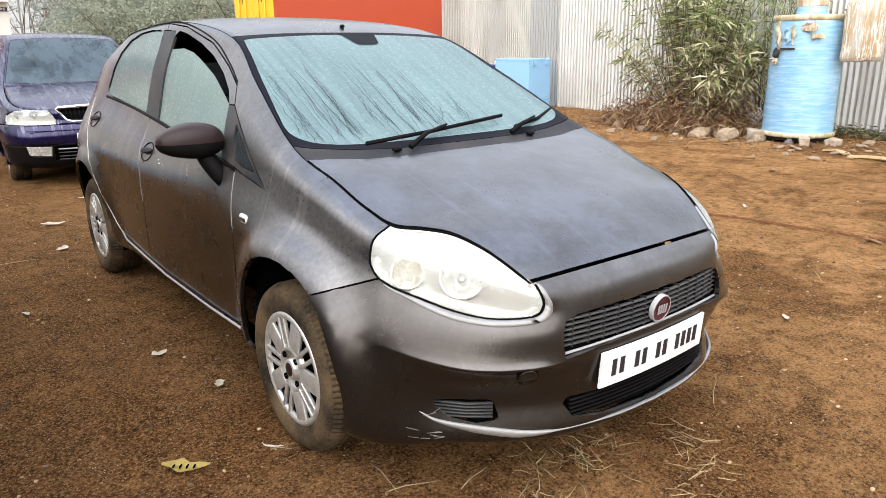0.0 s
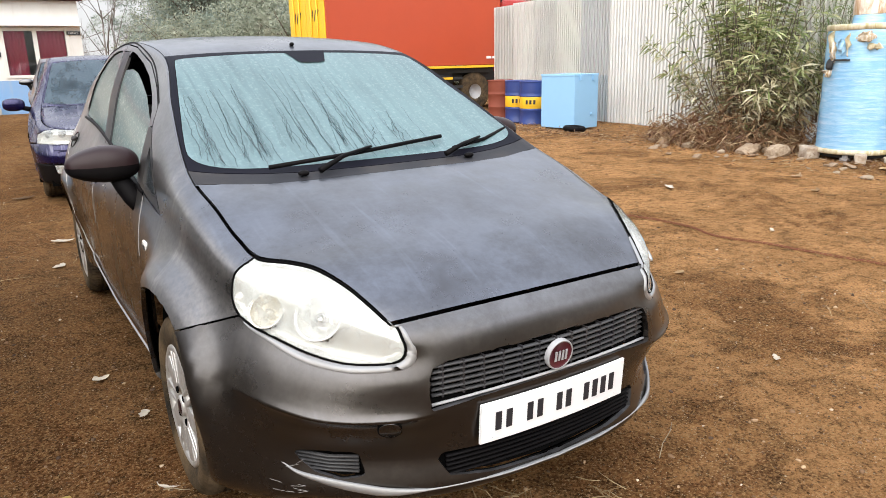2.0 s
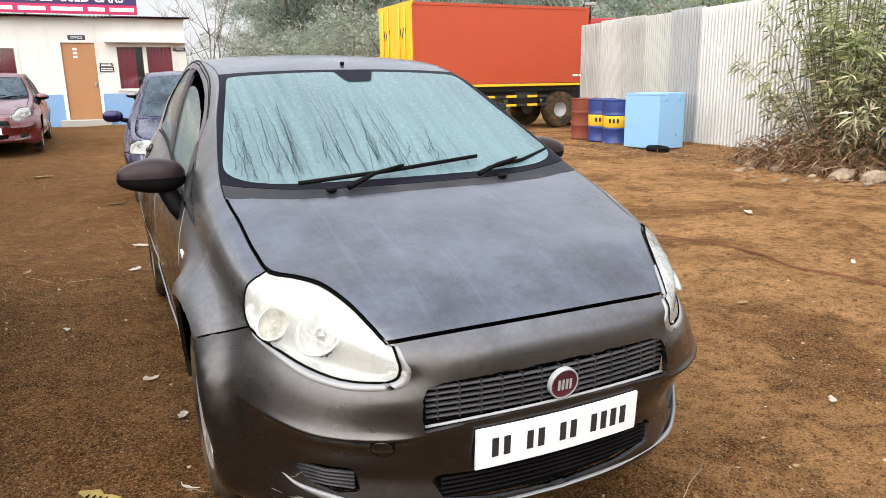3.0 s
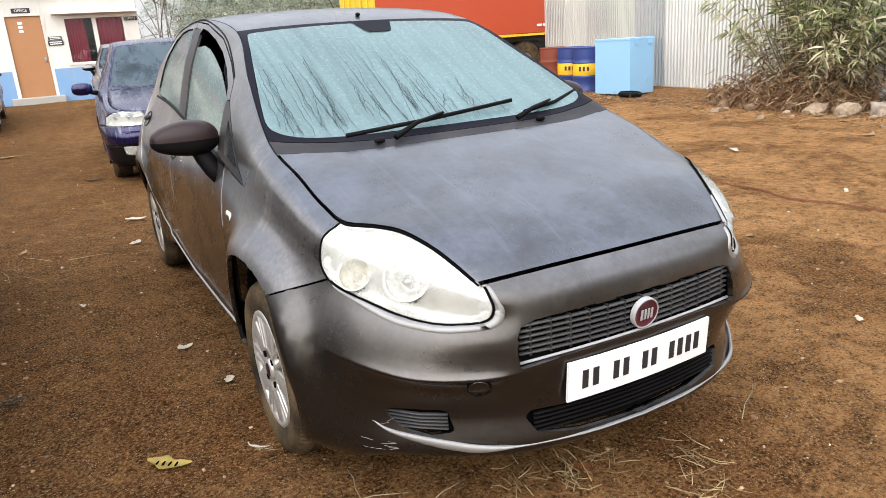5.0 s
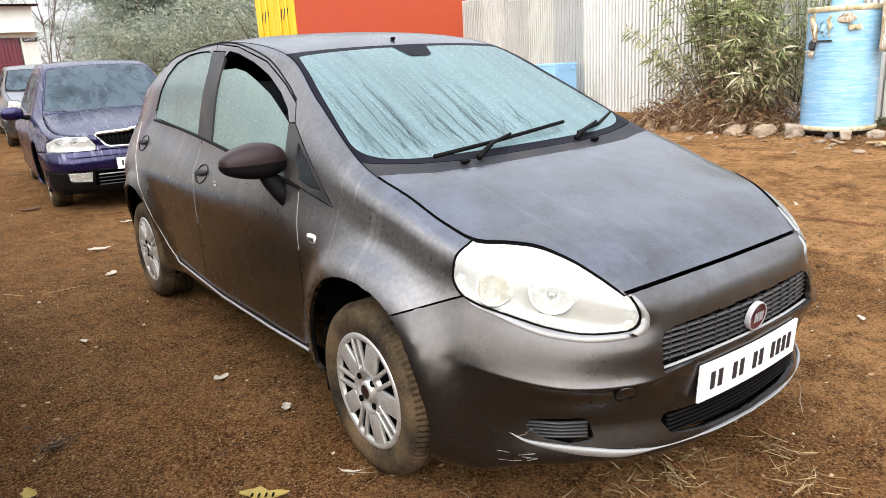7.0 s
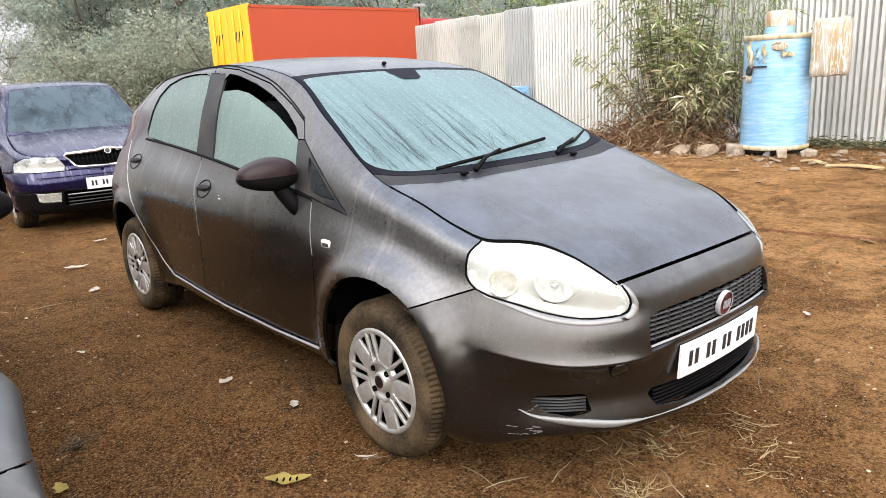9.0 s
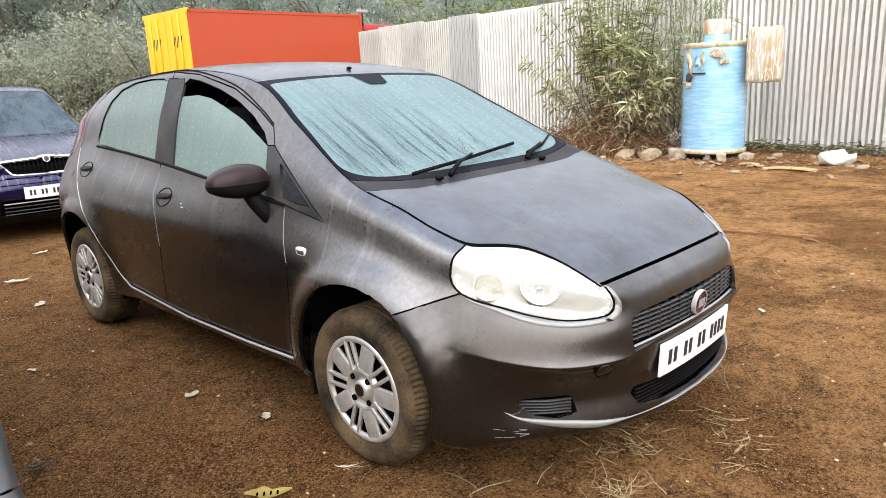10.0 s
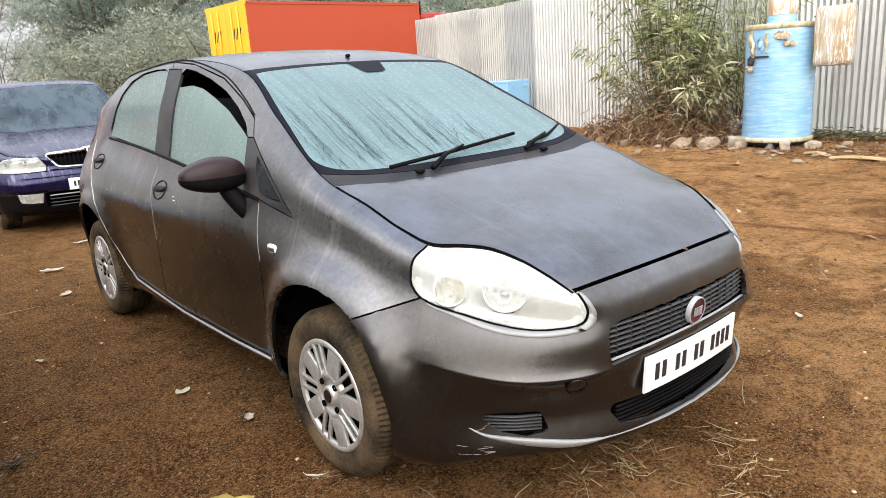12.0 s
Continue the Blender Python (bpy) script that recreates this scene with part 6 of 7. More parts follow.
def tank():
    t = thing("storage_tank", pose(8.08, 2.62, .02) @ Matrix.Diagonal((.93, .93, .985, 1)), "tall blue cylindrical tank wrapped in plastic film", "tank")
    wrap, foam, card = wrap_material(), foam_material("yellowed_foam", (.4, .33, .16), (.66, .6, .45)), foam_material("film_on_card", (.42, .26, .14), (.78, .74, .68))
    bm = bmesh.new()
    r = .475
    lathe(bm, [(r, .1 + k * .075) for k in range(20)] + [(r - .01, 1.6)], 48)
    crumple(bm, .008, 6, 1)
    part("barrel", bm, wrap, t)
    bm = bmesh.new()
    lathe(bm, [(r, 1.56), (r + .01, 1.565), (r + .012, 1.615), (r, 1.63), (.001, 1.65)], 40)
    crumple(bm, .008, 9, 2)
    part("top_rim", bm, foam, t, "yellowed foam rim")
    bm = bmesh.new()
    lathe(bm, [(r, .06), (r + .025, .065), (r + .025, .11), (r, .125)], 40)
    part("base_rim", bm, foam, t)
    bm = bmesh.new()
    lathe(bm, [(.001, .02), (r - .03, .02), (r - .03, .07)], 32)
    part("base_ring", bm, STEEL, t)
    for k in range(3):
        bm = bmesh.new()
        box(bm, (-.05, -.05, -.03), (.05, .05, .06), pose(.4 * math.cos(2.1 * k + 3.4), .4 * math.sin(2.1 * k + 3.4), 0, 0, 0, 40 * k), .01)
        part("foot", bm, SATIN, t)
    bm = bmesh.new()
    lathe(bm, [(.2, 1.62), (.2, 1.68), (.19, 1.75)], 28)
    part("neck", bm, wrap, t)
    bm = bmesh.new()
    lathe(bm, [(.2, 1.74), (.205, 1.8), (.2, 1.92), (.17, 1.95), (.001, 1.95)], 28)
    crumple(bm, .012, 9, 5)
    part("neck_wrap", bm, card, t)
    side = math.atan2(-.75, .12)
    bm = bmesh.new()
    box(bm, (-.16, -.24, -.37), (.16, .24, .37), None, .05)
    bmesh.ops.subdivide_edges(bm, edges=bm.edges[:], cuts=3, use_grid_fill=True)
    crumple(bm, .022, 7, 8)
    ob = part("wrapped_panel", bm, film_material(), t, "side box wrapped in yellowed film")
    ob.matrix_local = pose(-.05, -.76, 1.42, 0, 0, 10)
    bm = bmesh.new()
    tube(bm, [(0, -.45, 1.68), (-.04, -.8, 1.7)], .012, 6)
    tube(bm, [(0, -.45, 1.1), (-.04, -.6, 1.15)], .02, 6)
    part("bracket", bm, STEEL, t)
    # crumpled fittings on the front
    scrap = film_material()
    for pos, size, mat in (((-.44, .22, 1.44), (.05, .03, .17), foam), ((-.45, .17, 1.3), (.06, .05, .15), scrap), ((-.46, .2, 1.16), (.06, .06, .08), STEEL), ((-.45, .22, 1.06), (.07, .05, .06), scrap), ((-.47, .06, 1.36), (.03, .05, .13), wrap),
                           ((-.48, -.02, 1.4), (.03, .025, .2), foam), ((-.45, -.2, 1.47), (.03, .16, .07), scrap), ((-.4, -.3, 1.36), (.03, .12, .03), foam)):
        bm = bmesh.new()
        blob(bm, (0, 0, 0), [.75 * q for q in size], 3.2, 18, 12)
        crumple(bm, .05, 19, pos[2] * 7)
        ob = part("wrapped_valve", bm, mat, t)
        ob.matrix_local = pose(*pos)
    bm = bmesh.new()
    box(bm, (-.5, -.06, 1.2), (-.46, .14, 1.22))
    part("lever", bm, STEEL, t, smooth=False)


tank()


def crate():
    blue = coloured_metal("pale_blue_paint", (0.27, 0.5, 0.74), .45, (.5, .5, .5), .12)
    t = thing("blue_crate", pose(8.13, 7.82, 0, 0, 0, 5), "pale blue painted metal crate beside the drums", "crate")
    bm = bmesh.new()
    box(bm, (0, 0, .02), (.66, .86, 1.0), None, .008)
    part("body", bm, blue, t, smooth=False)
    bm = bmesh.new()
    box(bm, (-.007, -.007, .985), (.667, .867, 1.025), None, .006)
    lid = part("lid", bm, blue, t, smooth=False)
    for k, (x, y) in enumerate(((.12, -.03), (.48, -.03))):
        bm = bmesh.new()
        box(bm, (x, y, .9), (x + .08, y + .03, 1.0), None, .004)
        part("latch", bm, blue, lid, smooth=False)
    bm = bmesh.new()
    box(bm, (.45, -.02, .25), (.55, .0, .3))
    part("handle", bm, blue, t, smooth=False)


crate()


def drum(m, paint, band, label, seed):
    t = thing("oil_drum", m, label, "drum", "drums by the fence")
    bm = bmesh.new()
    prof = [(.27, 0), (.288, .01), (.288, .03), (.28, .04)]
    for z in (.3, .58):
        prof += [(.28, z - .02), (.289, z - .008), (.289, z + .008), (.28, z + .02)]
    for k in range(4):
        prof += [(.28, .66 + k * .05), (.284, .68 + k * .05)]
    prof += [(.28, .855), (.29, .865), (.29, .88), (.275, .885), (.27, .865), (.001, .865)]
    lathe(bm, prof, 32)
    part("shell", bm, paint, t)
    if band:
        bm = bmesh.new()
        lathe(bm, [(.281, .33), (.2835, .335), (.2835, .56), (.281, .565)], 32)
        b = part("band", bm, band, t, "yellow band")
        for k, a in enumerate((-16, 0, 16)):
            bm = bmesh.new()
            box(bm, (-.022, -.003, -.042), (.022, .003, .042), pose(0, 0, .46) @ Matrix.Rotation(radians(218 + a), 4, "Z") @ pose(.2855, 0, 0, 0, 0, 90))
            part("bar", bm, INK, b, smooth=False)
    bm = bmesh.new()
    lathe(bm, [(.001, .012), (.03, .012), (.032, 0)], 14, "z", pose(.15, 0, .867))
    part("bung", bm, SATIN, t)


BLUEDRUM = coloured_metal("drum_blue", (.025, .05, .2), .4, (.25, .12, .06), .25)
RUSTDRUM = coloured_metal("drum_rust", (.2, .045, .022), .7, (.1, .05, .03), .5)
drum(pose(8.5, 9.45, 0), BLUEDRUM, YELLOW, "blue oil drum with a yellow band", 1)
drum(pose(8.62, 10.1, 0, 0, 0, 6), BLUEDRUM, YELLOW, "blue oil drum with a yellow band", 2)
drum(pose(8.68, 10.8, 0), RUSTDRUM, None, "rusty red oil drum", 3)
bm = bmesh.new()
lathe(bm, [(.12, .02), (.14, .0), (.19, .0), (.21, .03), (.21, .06), (.18, .09), (.14, .09), (.12, .06)], 24, "z", pose(0, 0, .0))
tagged(part("scrap_tyre", bm, BLACK), "small black tyre lying by the crate", "tyre").matrix_world = pose(7.98, 7.65, .01, 3, 2)


# ---- plants ----
def leaf_material(name, a, b, c, rough=.6, split=.6):
    m = Mat(name, a, rough)
    r = m.island()
    m.set("Base Color", m.ramp(r, (0.0, a), (split, b), (1.0, c)))
    m.set("Subsurface Weight", 0.0)
    tl = m.n.new("ShaderNodeBsdfTranslucent")
    m.l.new(m.ramp(r, (0.0, a), (split, b), (1.0, c)), tl.inputs[0])
    mx = m.n.new("ShaderNodeMixShader")
    mx.inputs[0].default_value = .35
    m.l.new(m.p.outputs[0], mx.inputs[1])
    m.l.new(tl.outputs[0], mx.inputs[2])
    m.l.new(mx.outputs[0], m.n["Material Output"].inputs["Surface"])
    return m.m


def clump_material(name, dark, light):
    """Far foliage: matt leaves whose colour, with haze mixed in, goes by the bough, with little difference from leaf to
    leaf.
    """
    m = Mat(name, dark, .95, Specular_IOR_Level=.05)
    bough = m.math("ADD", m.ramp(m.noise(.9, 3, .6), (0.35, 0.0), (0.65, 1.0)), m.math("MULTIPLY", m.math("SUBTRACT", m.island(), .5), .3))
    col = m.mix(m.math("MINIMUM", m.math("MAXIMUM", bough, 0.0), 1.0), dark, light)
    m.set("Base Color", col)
    tl, mx = m.n.new("ShaderNodeBsdfTranslucent"), m.n.new("ShaderNodeMixShader")
    m.l.new(col, tl.inputs[0])
    mx.inputs[0].default_value = .42
    m.l.new(m.p.outputs[0], mx.inputs[1])
    m.l.new(tl.outputs[0], mx.inputs[2])
    m.l.new(mx.outputs[0], m.n["Material Output"].inputs["Surface"])
    return m.m


def leaves_mesh(name, centres, ways, lengths, widths, droop, rng, material, outward=None):
    """Many bent leaves as one mesh; outward: the way each leaf's clump faces, for soft shading."""
    n = len(centres)
    ways = ways / np.linalg.norm(ways, axis=1)[:, None]
    up = rng.normal(size=(n, 3)) + np.array([0, 0, 1.5])
    side = np.cross(ways, up)
    side /= np.linalg.norm(side, axis=1)[:, None] + 1e-9
    L, W = lengths[:, None], widths[:, None]
    dz = np.array([0, 0, 1.0])
    p0 = centres
    p1 = centres + ways * L * .5 - dz * droop * L * .12
    p2 = centres + ways * L - dz * droop * L * .45
    v = np.stack([p0, p1 - side * W / 2, p1 + side * W / 2, p2], 1).reshape(-1, 3)
    idx = np.arange(n)[:, None] * 4
    faces = np.concatenate([idx + [0, 1, 2], idx + [1, 3, 2]], 1)
    if outward is not None:
        away = np.einsum("ij,ij->i", np.cross(v.reshape(-1, 4, 3)[:, 1] - p0, v.reshape(-1, 4, 3)[:, 2] - p0), outward) < 0
        faces[away] = faces[away][:, [0, 2, 1, 3, 5, 4]]
    faces = faces.reshape(-1, 3)
    me = bpy.data.meshes.new(name)
    me.from_pydata(v.tolist(), [], faces.tolist())
    me.materials.append(material)
    if outward is not None:
        soft = outward / np.linalg.norm(outward, axis=1)[:, None] + np.array([0, 0, .35]) + rng.normal(size=(n, 3)) * .18
        soft = np.repeat(soft / np.linalg.norm(soft, axis=1)[:, None], 4, axis=0)
        me.polygons.foreach_set("use_smooth", [True] * len(me.polygons))
        me.normals_split_custom_set_from_vertices(soft.tolist())
    return me


def bark_material():
    m = Mat("bark", (.12, .09, .065), .9)
    n = m.noise(1.0, 6, .65, m.coords((12, 12, 3)))
    m.set("Base Color", m.ramp(n, (0.3, (.06, .045, .035)), (0.7, (.19, .15, .11))))
    m.bump(n, .6, .03)
    return m.m


BARK = bark_material()
STEM = Mat("dry_stem", (.34, .27, .17), .8).m
# woodland and scrub leaves paled and greyed: distance haze is in the colour
WOODS = clump_material("hazed_woodland_leaves", (.25, .31, .26), (.5, .56, .48))
SCRUB = clump_material("hazed_dry_scrub_leaves", (.26, .29, .21), (.48, .5, .39))
FRESH = leaf_material("fresh_leaves", (.12, .18, .04), (.24, .31, .09), (.4, .46, .2))
TWIG = Mat("grey_twig", (.2, .18, .165), .8).m


def branch_paths(rng, height, spread, count, lean=.3):
    paths = []
    trunk = [(0, 0, -.2), (.05 * height * lean * rng.normal(), .05 * height * lean * rng.normal(), height * .25), (.1 * rng.normal(), .1 * rng.normal(), height * .5)]
    paths.append((trunk, [height * .03, height * .024, height * .018]))
    for k in range(count):
        a, h0 = rng.uniform(0, 2 * np.pi), height * rng.uniform(.08, .45)
        e = spread * rng.uniform(.5, 1.0)
        h1 = height * (rng.uniform(.22, .5) if k % 3 == 0 else rng.uniform(.55, .98))
        p = [(0, 0, h0), (e * .45 * np.cos(a), e * .45 * np.sin(a), h0 + (h1 - h0) * .55), (e * np.cos(a), e * np.sin(a), h1)]
        paths.append((p, [height * .014, height * .009, height * .003]))
    return paths


def tree_kind(seed, height, spread, leaf_count, material, name="tree", leaf=.22, label="", bare=False):
    rng = np.random.default_rng(seed)
    t = thing(name, pose(0, 0, 0), label, "tree", "trees behind the yard")
    bm = bmesh.new()
    paths = branch_paths(rng, height, spread, 11 if bare else 16)
    for p, r in paths:
        tube(bm, p, [q * .22 for q in r] if bare else r, 7)
    if bare:
        for p, r in paths[1:]:
            for k in range(22):
                s = rng.uniform(.2, 1)
                q = np.array(p[1]) * (1 - s) + np.array(p[2]) * s
                d = rng.normal(size=3) * spread * .16 + np.array([0, 0, spread * .18])
                tube(bm, [tuple(q), tuple(q + d * .5 + rng.normal(size=3) * .05), tuple(q + d)], [height * .0016, height * .001, height * .0006], 4)
    part("trunk", bm, TWIG if bare else BARK, t)
    if not bare:
        blobs = []
        for p, r in paths[1:]:
            for s in (.45, .7, .9, 1.0):
                q = np.array(p[0]) * (1 - s) + np.array(p[2]) * s if s < .6 else np.array(p[1]) * (1 - s) * 2 + np.array(p[2]) * (2 * s - 1)
                blobs.append((q + rng.normal(size=3) * spread * .13, spread * rng.uniform(.14, .36)))
        k = rng.integers(0, len(blobs), leaf_count)
        c, r = np.array([b[0] for b in blobs])[k], np.array([b[1] for b in blobs])[k]
        d = rng.normal(size=(leaf_count, 3))
        d /= np.linalg.norm(d, axis=1)[:, None]
        d[:, 2] = np.where(rng.uniform(size=leaf_count) < .4, np.abs(d[:, 2]), d[:, 2])
        pos = c + d * (r * rng.uniform(.8, 1.06, leaf_count))[:, None] * np.array([1, 1, .75])
        way = d + rng.normal(size=(leaf_count, 3)) * .6
        me = leaves_mesh("crown", pos, way, leaf * rng.uniform(.6, 1.4, leaf_count), leaf * .55 * rng.uniform(.6, 1.3, leaf_count), .4, rng, material, d)
        ob = new("crown", me)
        ob.parent = t
        tagged(ob, kind="stuff")
    return t


def woods():
    rng = random.Random(11)
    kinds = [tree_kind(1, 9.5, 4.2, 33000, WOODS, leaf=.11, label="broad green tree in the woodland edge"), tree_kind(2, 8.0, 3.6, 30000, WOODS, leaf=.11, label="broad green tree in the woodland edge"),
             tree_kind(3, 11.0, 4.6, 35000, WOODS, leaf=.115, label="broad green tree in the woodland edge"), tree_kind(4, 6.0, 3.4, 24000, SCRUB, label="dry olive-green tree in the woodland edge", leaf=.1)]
    spots = []
    for ring, (d0, d1, n) in enumerate(((34, 42, 15), (46, 58, 13), (64, 90, 12))):
        for k in range(n):
            bearing = 8 + 56 * (k + rng.uniform(.1, .9)) / n
            d = rng.uniform(d0, d1)
            spots.append((d * math.sin(radians(bearing)), d * math.cos(radians(bearing)), ring))
    for k in range(5):
        spots.append((rng.uniform(-26, -13), 26 + k * 3, 1))
    for k, (x, y, ring) in enumerate(spots):
        if x > 0:
            # open sky stays between the office and the first crowns
            d = math.hypot(x + 1.3, y + 2)
            least = radians(10.2) + 3.3 * (1, 1.15, 1.6)[ring] / d
            turn = max(math.atan2(x + 1.3, y + 2), least)
            x, y = d * math.sin(turn) - 1.3, d * math.cos(turn) - 2
        if k < 4:
            kinds[k].matrix_world = pose(x, y, -.1, 0, 0, rng.uniform(0, 360))
            continue
        s = rng.uniform(.8, 1.2) * (1, 1.15, 1.6)[ring]
        ob = copy_thing(kinds[rng.choice((0, 1, 2, 3) if ring < 2 else (0, 2))], pose(x, y, -.1, 0, 0, rng.uniform(0, 360)) @ Matrix.Diagonal((s, s, s, 1)))
        ob.scale = (s, s, s)
    low = tree_kind(7, 3.2, 2.6, 11000, SCRUB, "shrub", .1, "low dense shrub, at the woodland edge and in the added unseen ring")
    low.matrix_world = pose(9.5, 27, -.4)
    for k in range(22):
        b = radians(12.8 + 44 * k / 22 + rng.uniform(-1, 1))
        d = rng.uniform(27, 33)
        s = rng.uniform(.8, 1.4)
        ob = copy_thing(low, pose(d * math.sin(b), d * math.cos(b), -.5, 0, 0, rng.uniform(0, 360)))
        ob.scale = (s, s, s)
    # unseen scrub added to close the yard behind the camera and darken low reflections
    for k in range(30):
        b = radians(150 + 188 * k / 30 + rng.uniform(-2, 2))
        d = rng.uniform(13, 16)
        ob = copy_thing(low, pose(d * math.sin(b), d * math.cos(b), -.3, 0, 0, rng.uniform(0, 360)))
        s = rng.uniform(.8, 1.1)
        ob.scale = (s, s, s)
    bare = tree_kind(5, 9.6, 3.4, 0, WOODS, "bare_tree", label="leafless tree beside the office", bare=True)
    bare.matrix_world = pose(5.9, 47, 0)
    copy_thing(bare, pose(6.9, 51, 0, 0, 0, 140))
    # a fresh green tree looks over the fence
    green = tree_kind(9, 4.6, 2.6, 9000, FRESH, label="fresh green tree behind the sheet fence", leaf=.12)
    green.matrix_world = pose(15.7, 14.1, -.5)


woods()


def big_bush():
    """Tall shrub with long narrow leaves in front of the fence."""
    t = thing("tall_shrub", pose(8.5, 4.5, .02), "tall straggling shrub with long narrow leaves by the fence", "shrub")
    rng = np.random.default_rng(21)
    tips = []
    for k in range(105):
        a = rng.uniform(0, 2 * np.pi)
        h = rng.uniform(.7, 3.7)
        out = rng.uniform(.2, 1.0) * (1.25 if h < 2.4 else .95)
        r0 = rng.uniform(0, .3)
        dx, dy = np.cos(a) * .62, np.sin(a) * 1.25
        p = [(r0 * dx, r0 * dy, 0), (r0 * dx + .3 * out * dx + rng.normal() * .07, r0 * dy + .3 * out * dy + rng.normal() * .12, h * .4), (r0 * dx + .65 * out * dx, r0 * dy + .65 * out * dy, h * .75), (r0 * dx + out * dx, r0 * dy + out * dy, h)]
        stem = bmesh.new()
        tube(stem, p, [.010, .008, .006, .003], 5)
        part("stem", stem, BARK, t)
        curve = spline(range(4), p, np.linspace(0, 3, 16))
        for q, d in zip(curve[2:], np.diff(curve, axis=0)[1:]):
            tips.append((q, d, q[2] / h))
    pos, way, ln, wd = [], [], [], []
    for k, (q, d, s) in enumerate(tips):
        if (k * 7) % 13 > 3 + 5 * s:
            continue
        d = d / np.linalg.norm(d)
        a = np.cross(d, (.3, .5, .1))
        a /= np.linalg.norm(a)
        b = np.cross(d, a)
        n = rng.integers(10, 20)
        big = rng.uniform(.7, 1.25)
        for j in range(n):
            turn = 2 * np.pi * (j + rng.uniform(-.3, .3)) / n
            pos.append(q + rng.normal(size=3) * .015 + d * rng.uniform(-.06, .04))
            way.append(d * rng.uniform(.1, .9) + (a * np.cos(turn) + b * np.sin(turn)))
            fine = np.clip(1.15 - .28 * max(0, q[2] - 1.1), .5, 1)
            ln.append(rng.uniform(.13, .25) * big * fine)
            wd.append(rng.uniform(.018, .034) * big * fine)
    green = leaf_material("narrow_leaves", (.07, .11, .03), (.29, .34, .13), (.68, .66, .42), split=.55)
    fawn = leaf_material("withered_leaves", (.1, .07, .035), (.42, .37, .2), (.88, .82, .62), split=.5)
    pos, way, ln, wd = [np.array(q) for q in (pos, way, ln, wd)]
    dry = pos[:, 2] < rng.normal(1.05, .4, len(pos))
    for name, pick, mat in (("leaves", ~dry, green), ("withered_leaves", dry, fawn)):
        ob = tagged(new(name, leaves_mesh(name, pos[pick], way[pick], ln[pick], wd[pick], .7, rng, mat)), kind="stuff")
        ob.parent = t
    # dry skirt of dead leaves round the foot
    n = 5200
    a = rng.uniform(0, 2 * np.pi, n)
    r = np.sqrt(rng.uniform(0, 1, n)) * 1.35
    h = np.abs(rng.normal(size=n)) * .36 * (1.25 - r / 1.5)
    c = np.stack([np.cos(a) * r * .75 - .1, np.sin(a) * r * 1.15, h + .02], 1)
    w = rng.normal(size=(n, 3))
    w[:, 2] = -np.abs(w[:, 2]) * .4
    dead = leaf_material("dead_leaves", (.1, .04, .018), (.24, .13, .06), (.46, .34, .2), split=.55)
    ob = tagged(new("dead_leaves", leaves_mesh("dead_leaves", c, w, rng.uniform(.1, .24, n), rng.uniform(.012, .028, n), .5, rng, dead)), "dry brown leaves", kind="stuff")
    ob.parent = t
    return dead, green


DEAD, GREEN = big_bush()


def tall_behind():
    """Feathery branches over the tank, rooted by the fence."""
    t = thing("feathery_sapling", pose(8.95, 3.65, 0), "slender sapling with drooping feathery leaves against the fence", "sapling")
    rng = np.random.default_rng(5)
    bm = bmesh.new()
    pos, way = [], []
    for k in range(7):
        a = rng.uniform(0, 2 * np.pi)
        h, out = rng.uniform(2.0, 3.9), rng.uniform(.3, .9)
        p = [(0, 0, 0), (.1 * np.cos(a) * .4, .25 * out * np.sin(a), h * .4), (.25 * np.cos(a), .6 * out * np.sin(a), h * .8), (.35 * np.cos(a), 1.1 * out * np.sin(a), h)]
        stem = bmesh.new()
        tube(stem, p, [.007, .006, .004, .002], 5)
        part("stem", stem, BARK, t)
        for q in spline(range(4), p, np.linspace(.8, 3, 26)):
            for _ in range(20):
                pos.append(q + rng.normal(size=3) * .09)
                way.append(rng.normal(size=3) + np.array([0, 0, -.7]))
    n = len(pos)
    ob = tagged(new("leaves", leaves_mesh("leaves", np.array(pos), np.array(way), rng.uniform(.07, .15, n), rng.uniform(.006, .012, n), .5, rng,
                                          leaf_material("feathery_leaves", (.1, .16, .05), (.2, .25, .1), (.34, .36, .18)))), kind="stuff")
    ob.parent = t


tall_behind()


# ---- litter on the ground ----
def stone_mesh(name, seed, material):
    bm = bmesh.new()
    bmesh.ops.create_icosphere(bm, subdivisions=2, radius=1.0)
    for v in bm.verts:
        v.co *= 1 + .35 * noise.noise(v.co * 1.3 + Vector((seed, seed, 0)))
        v.co.z *= .62
    me = bpy.data.meshes.new(name)
    for f in bm.faces:
        f.smooth = seed % 2 == 0
    bm.to_mesh(me)
    bm.free()
    me.materials.append(material)
    return me


def stone_material():
    m = Mat("field_stone", (.36, .3, .24), .85)
    n = m.noise(5, 6, .7)
    m.set("Base Color", m.mix(m.ramp(m.rand(), (0, 0.0), (1, 1.0)), m.ramp(n, (0.3, (.16, .09, .05)), (0.7, (.34, .24, .15))), m.ramp(n, (0.3, (.24, .17, .1)), (0.7, (.5, .42, .32)))))
    m.bump(n, .5, .03)
    return m.m


STONE = stone_material()


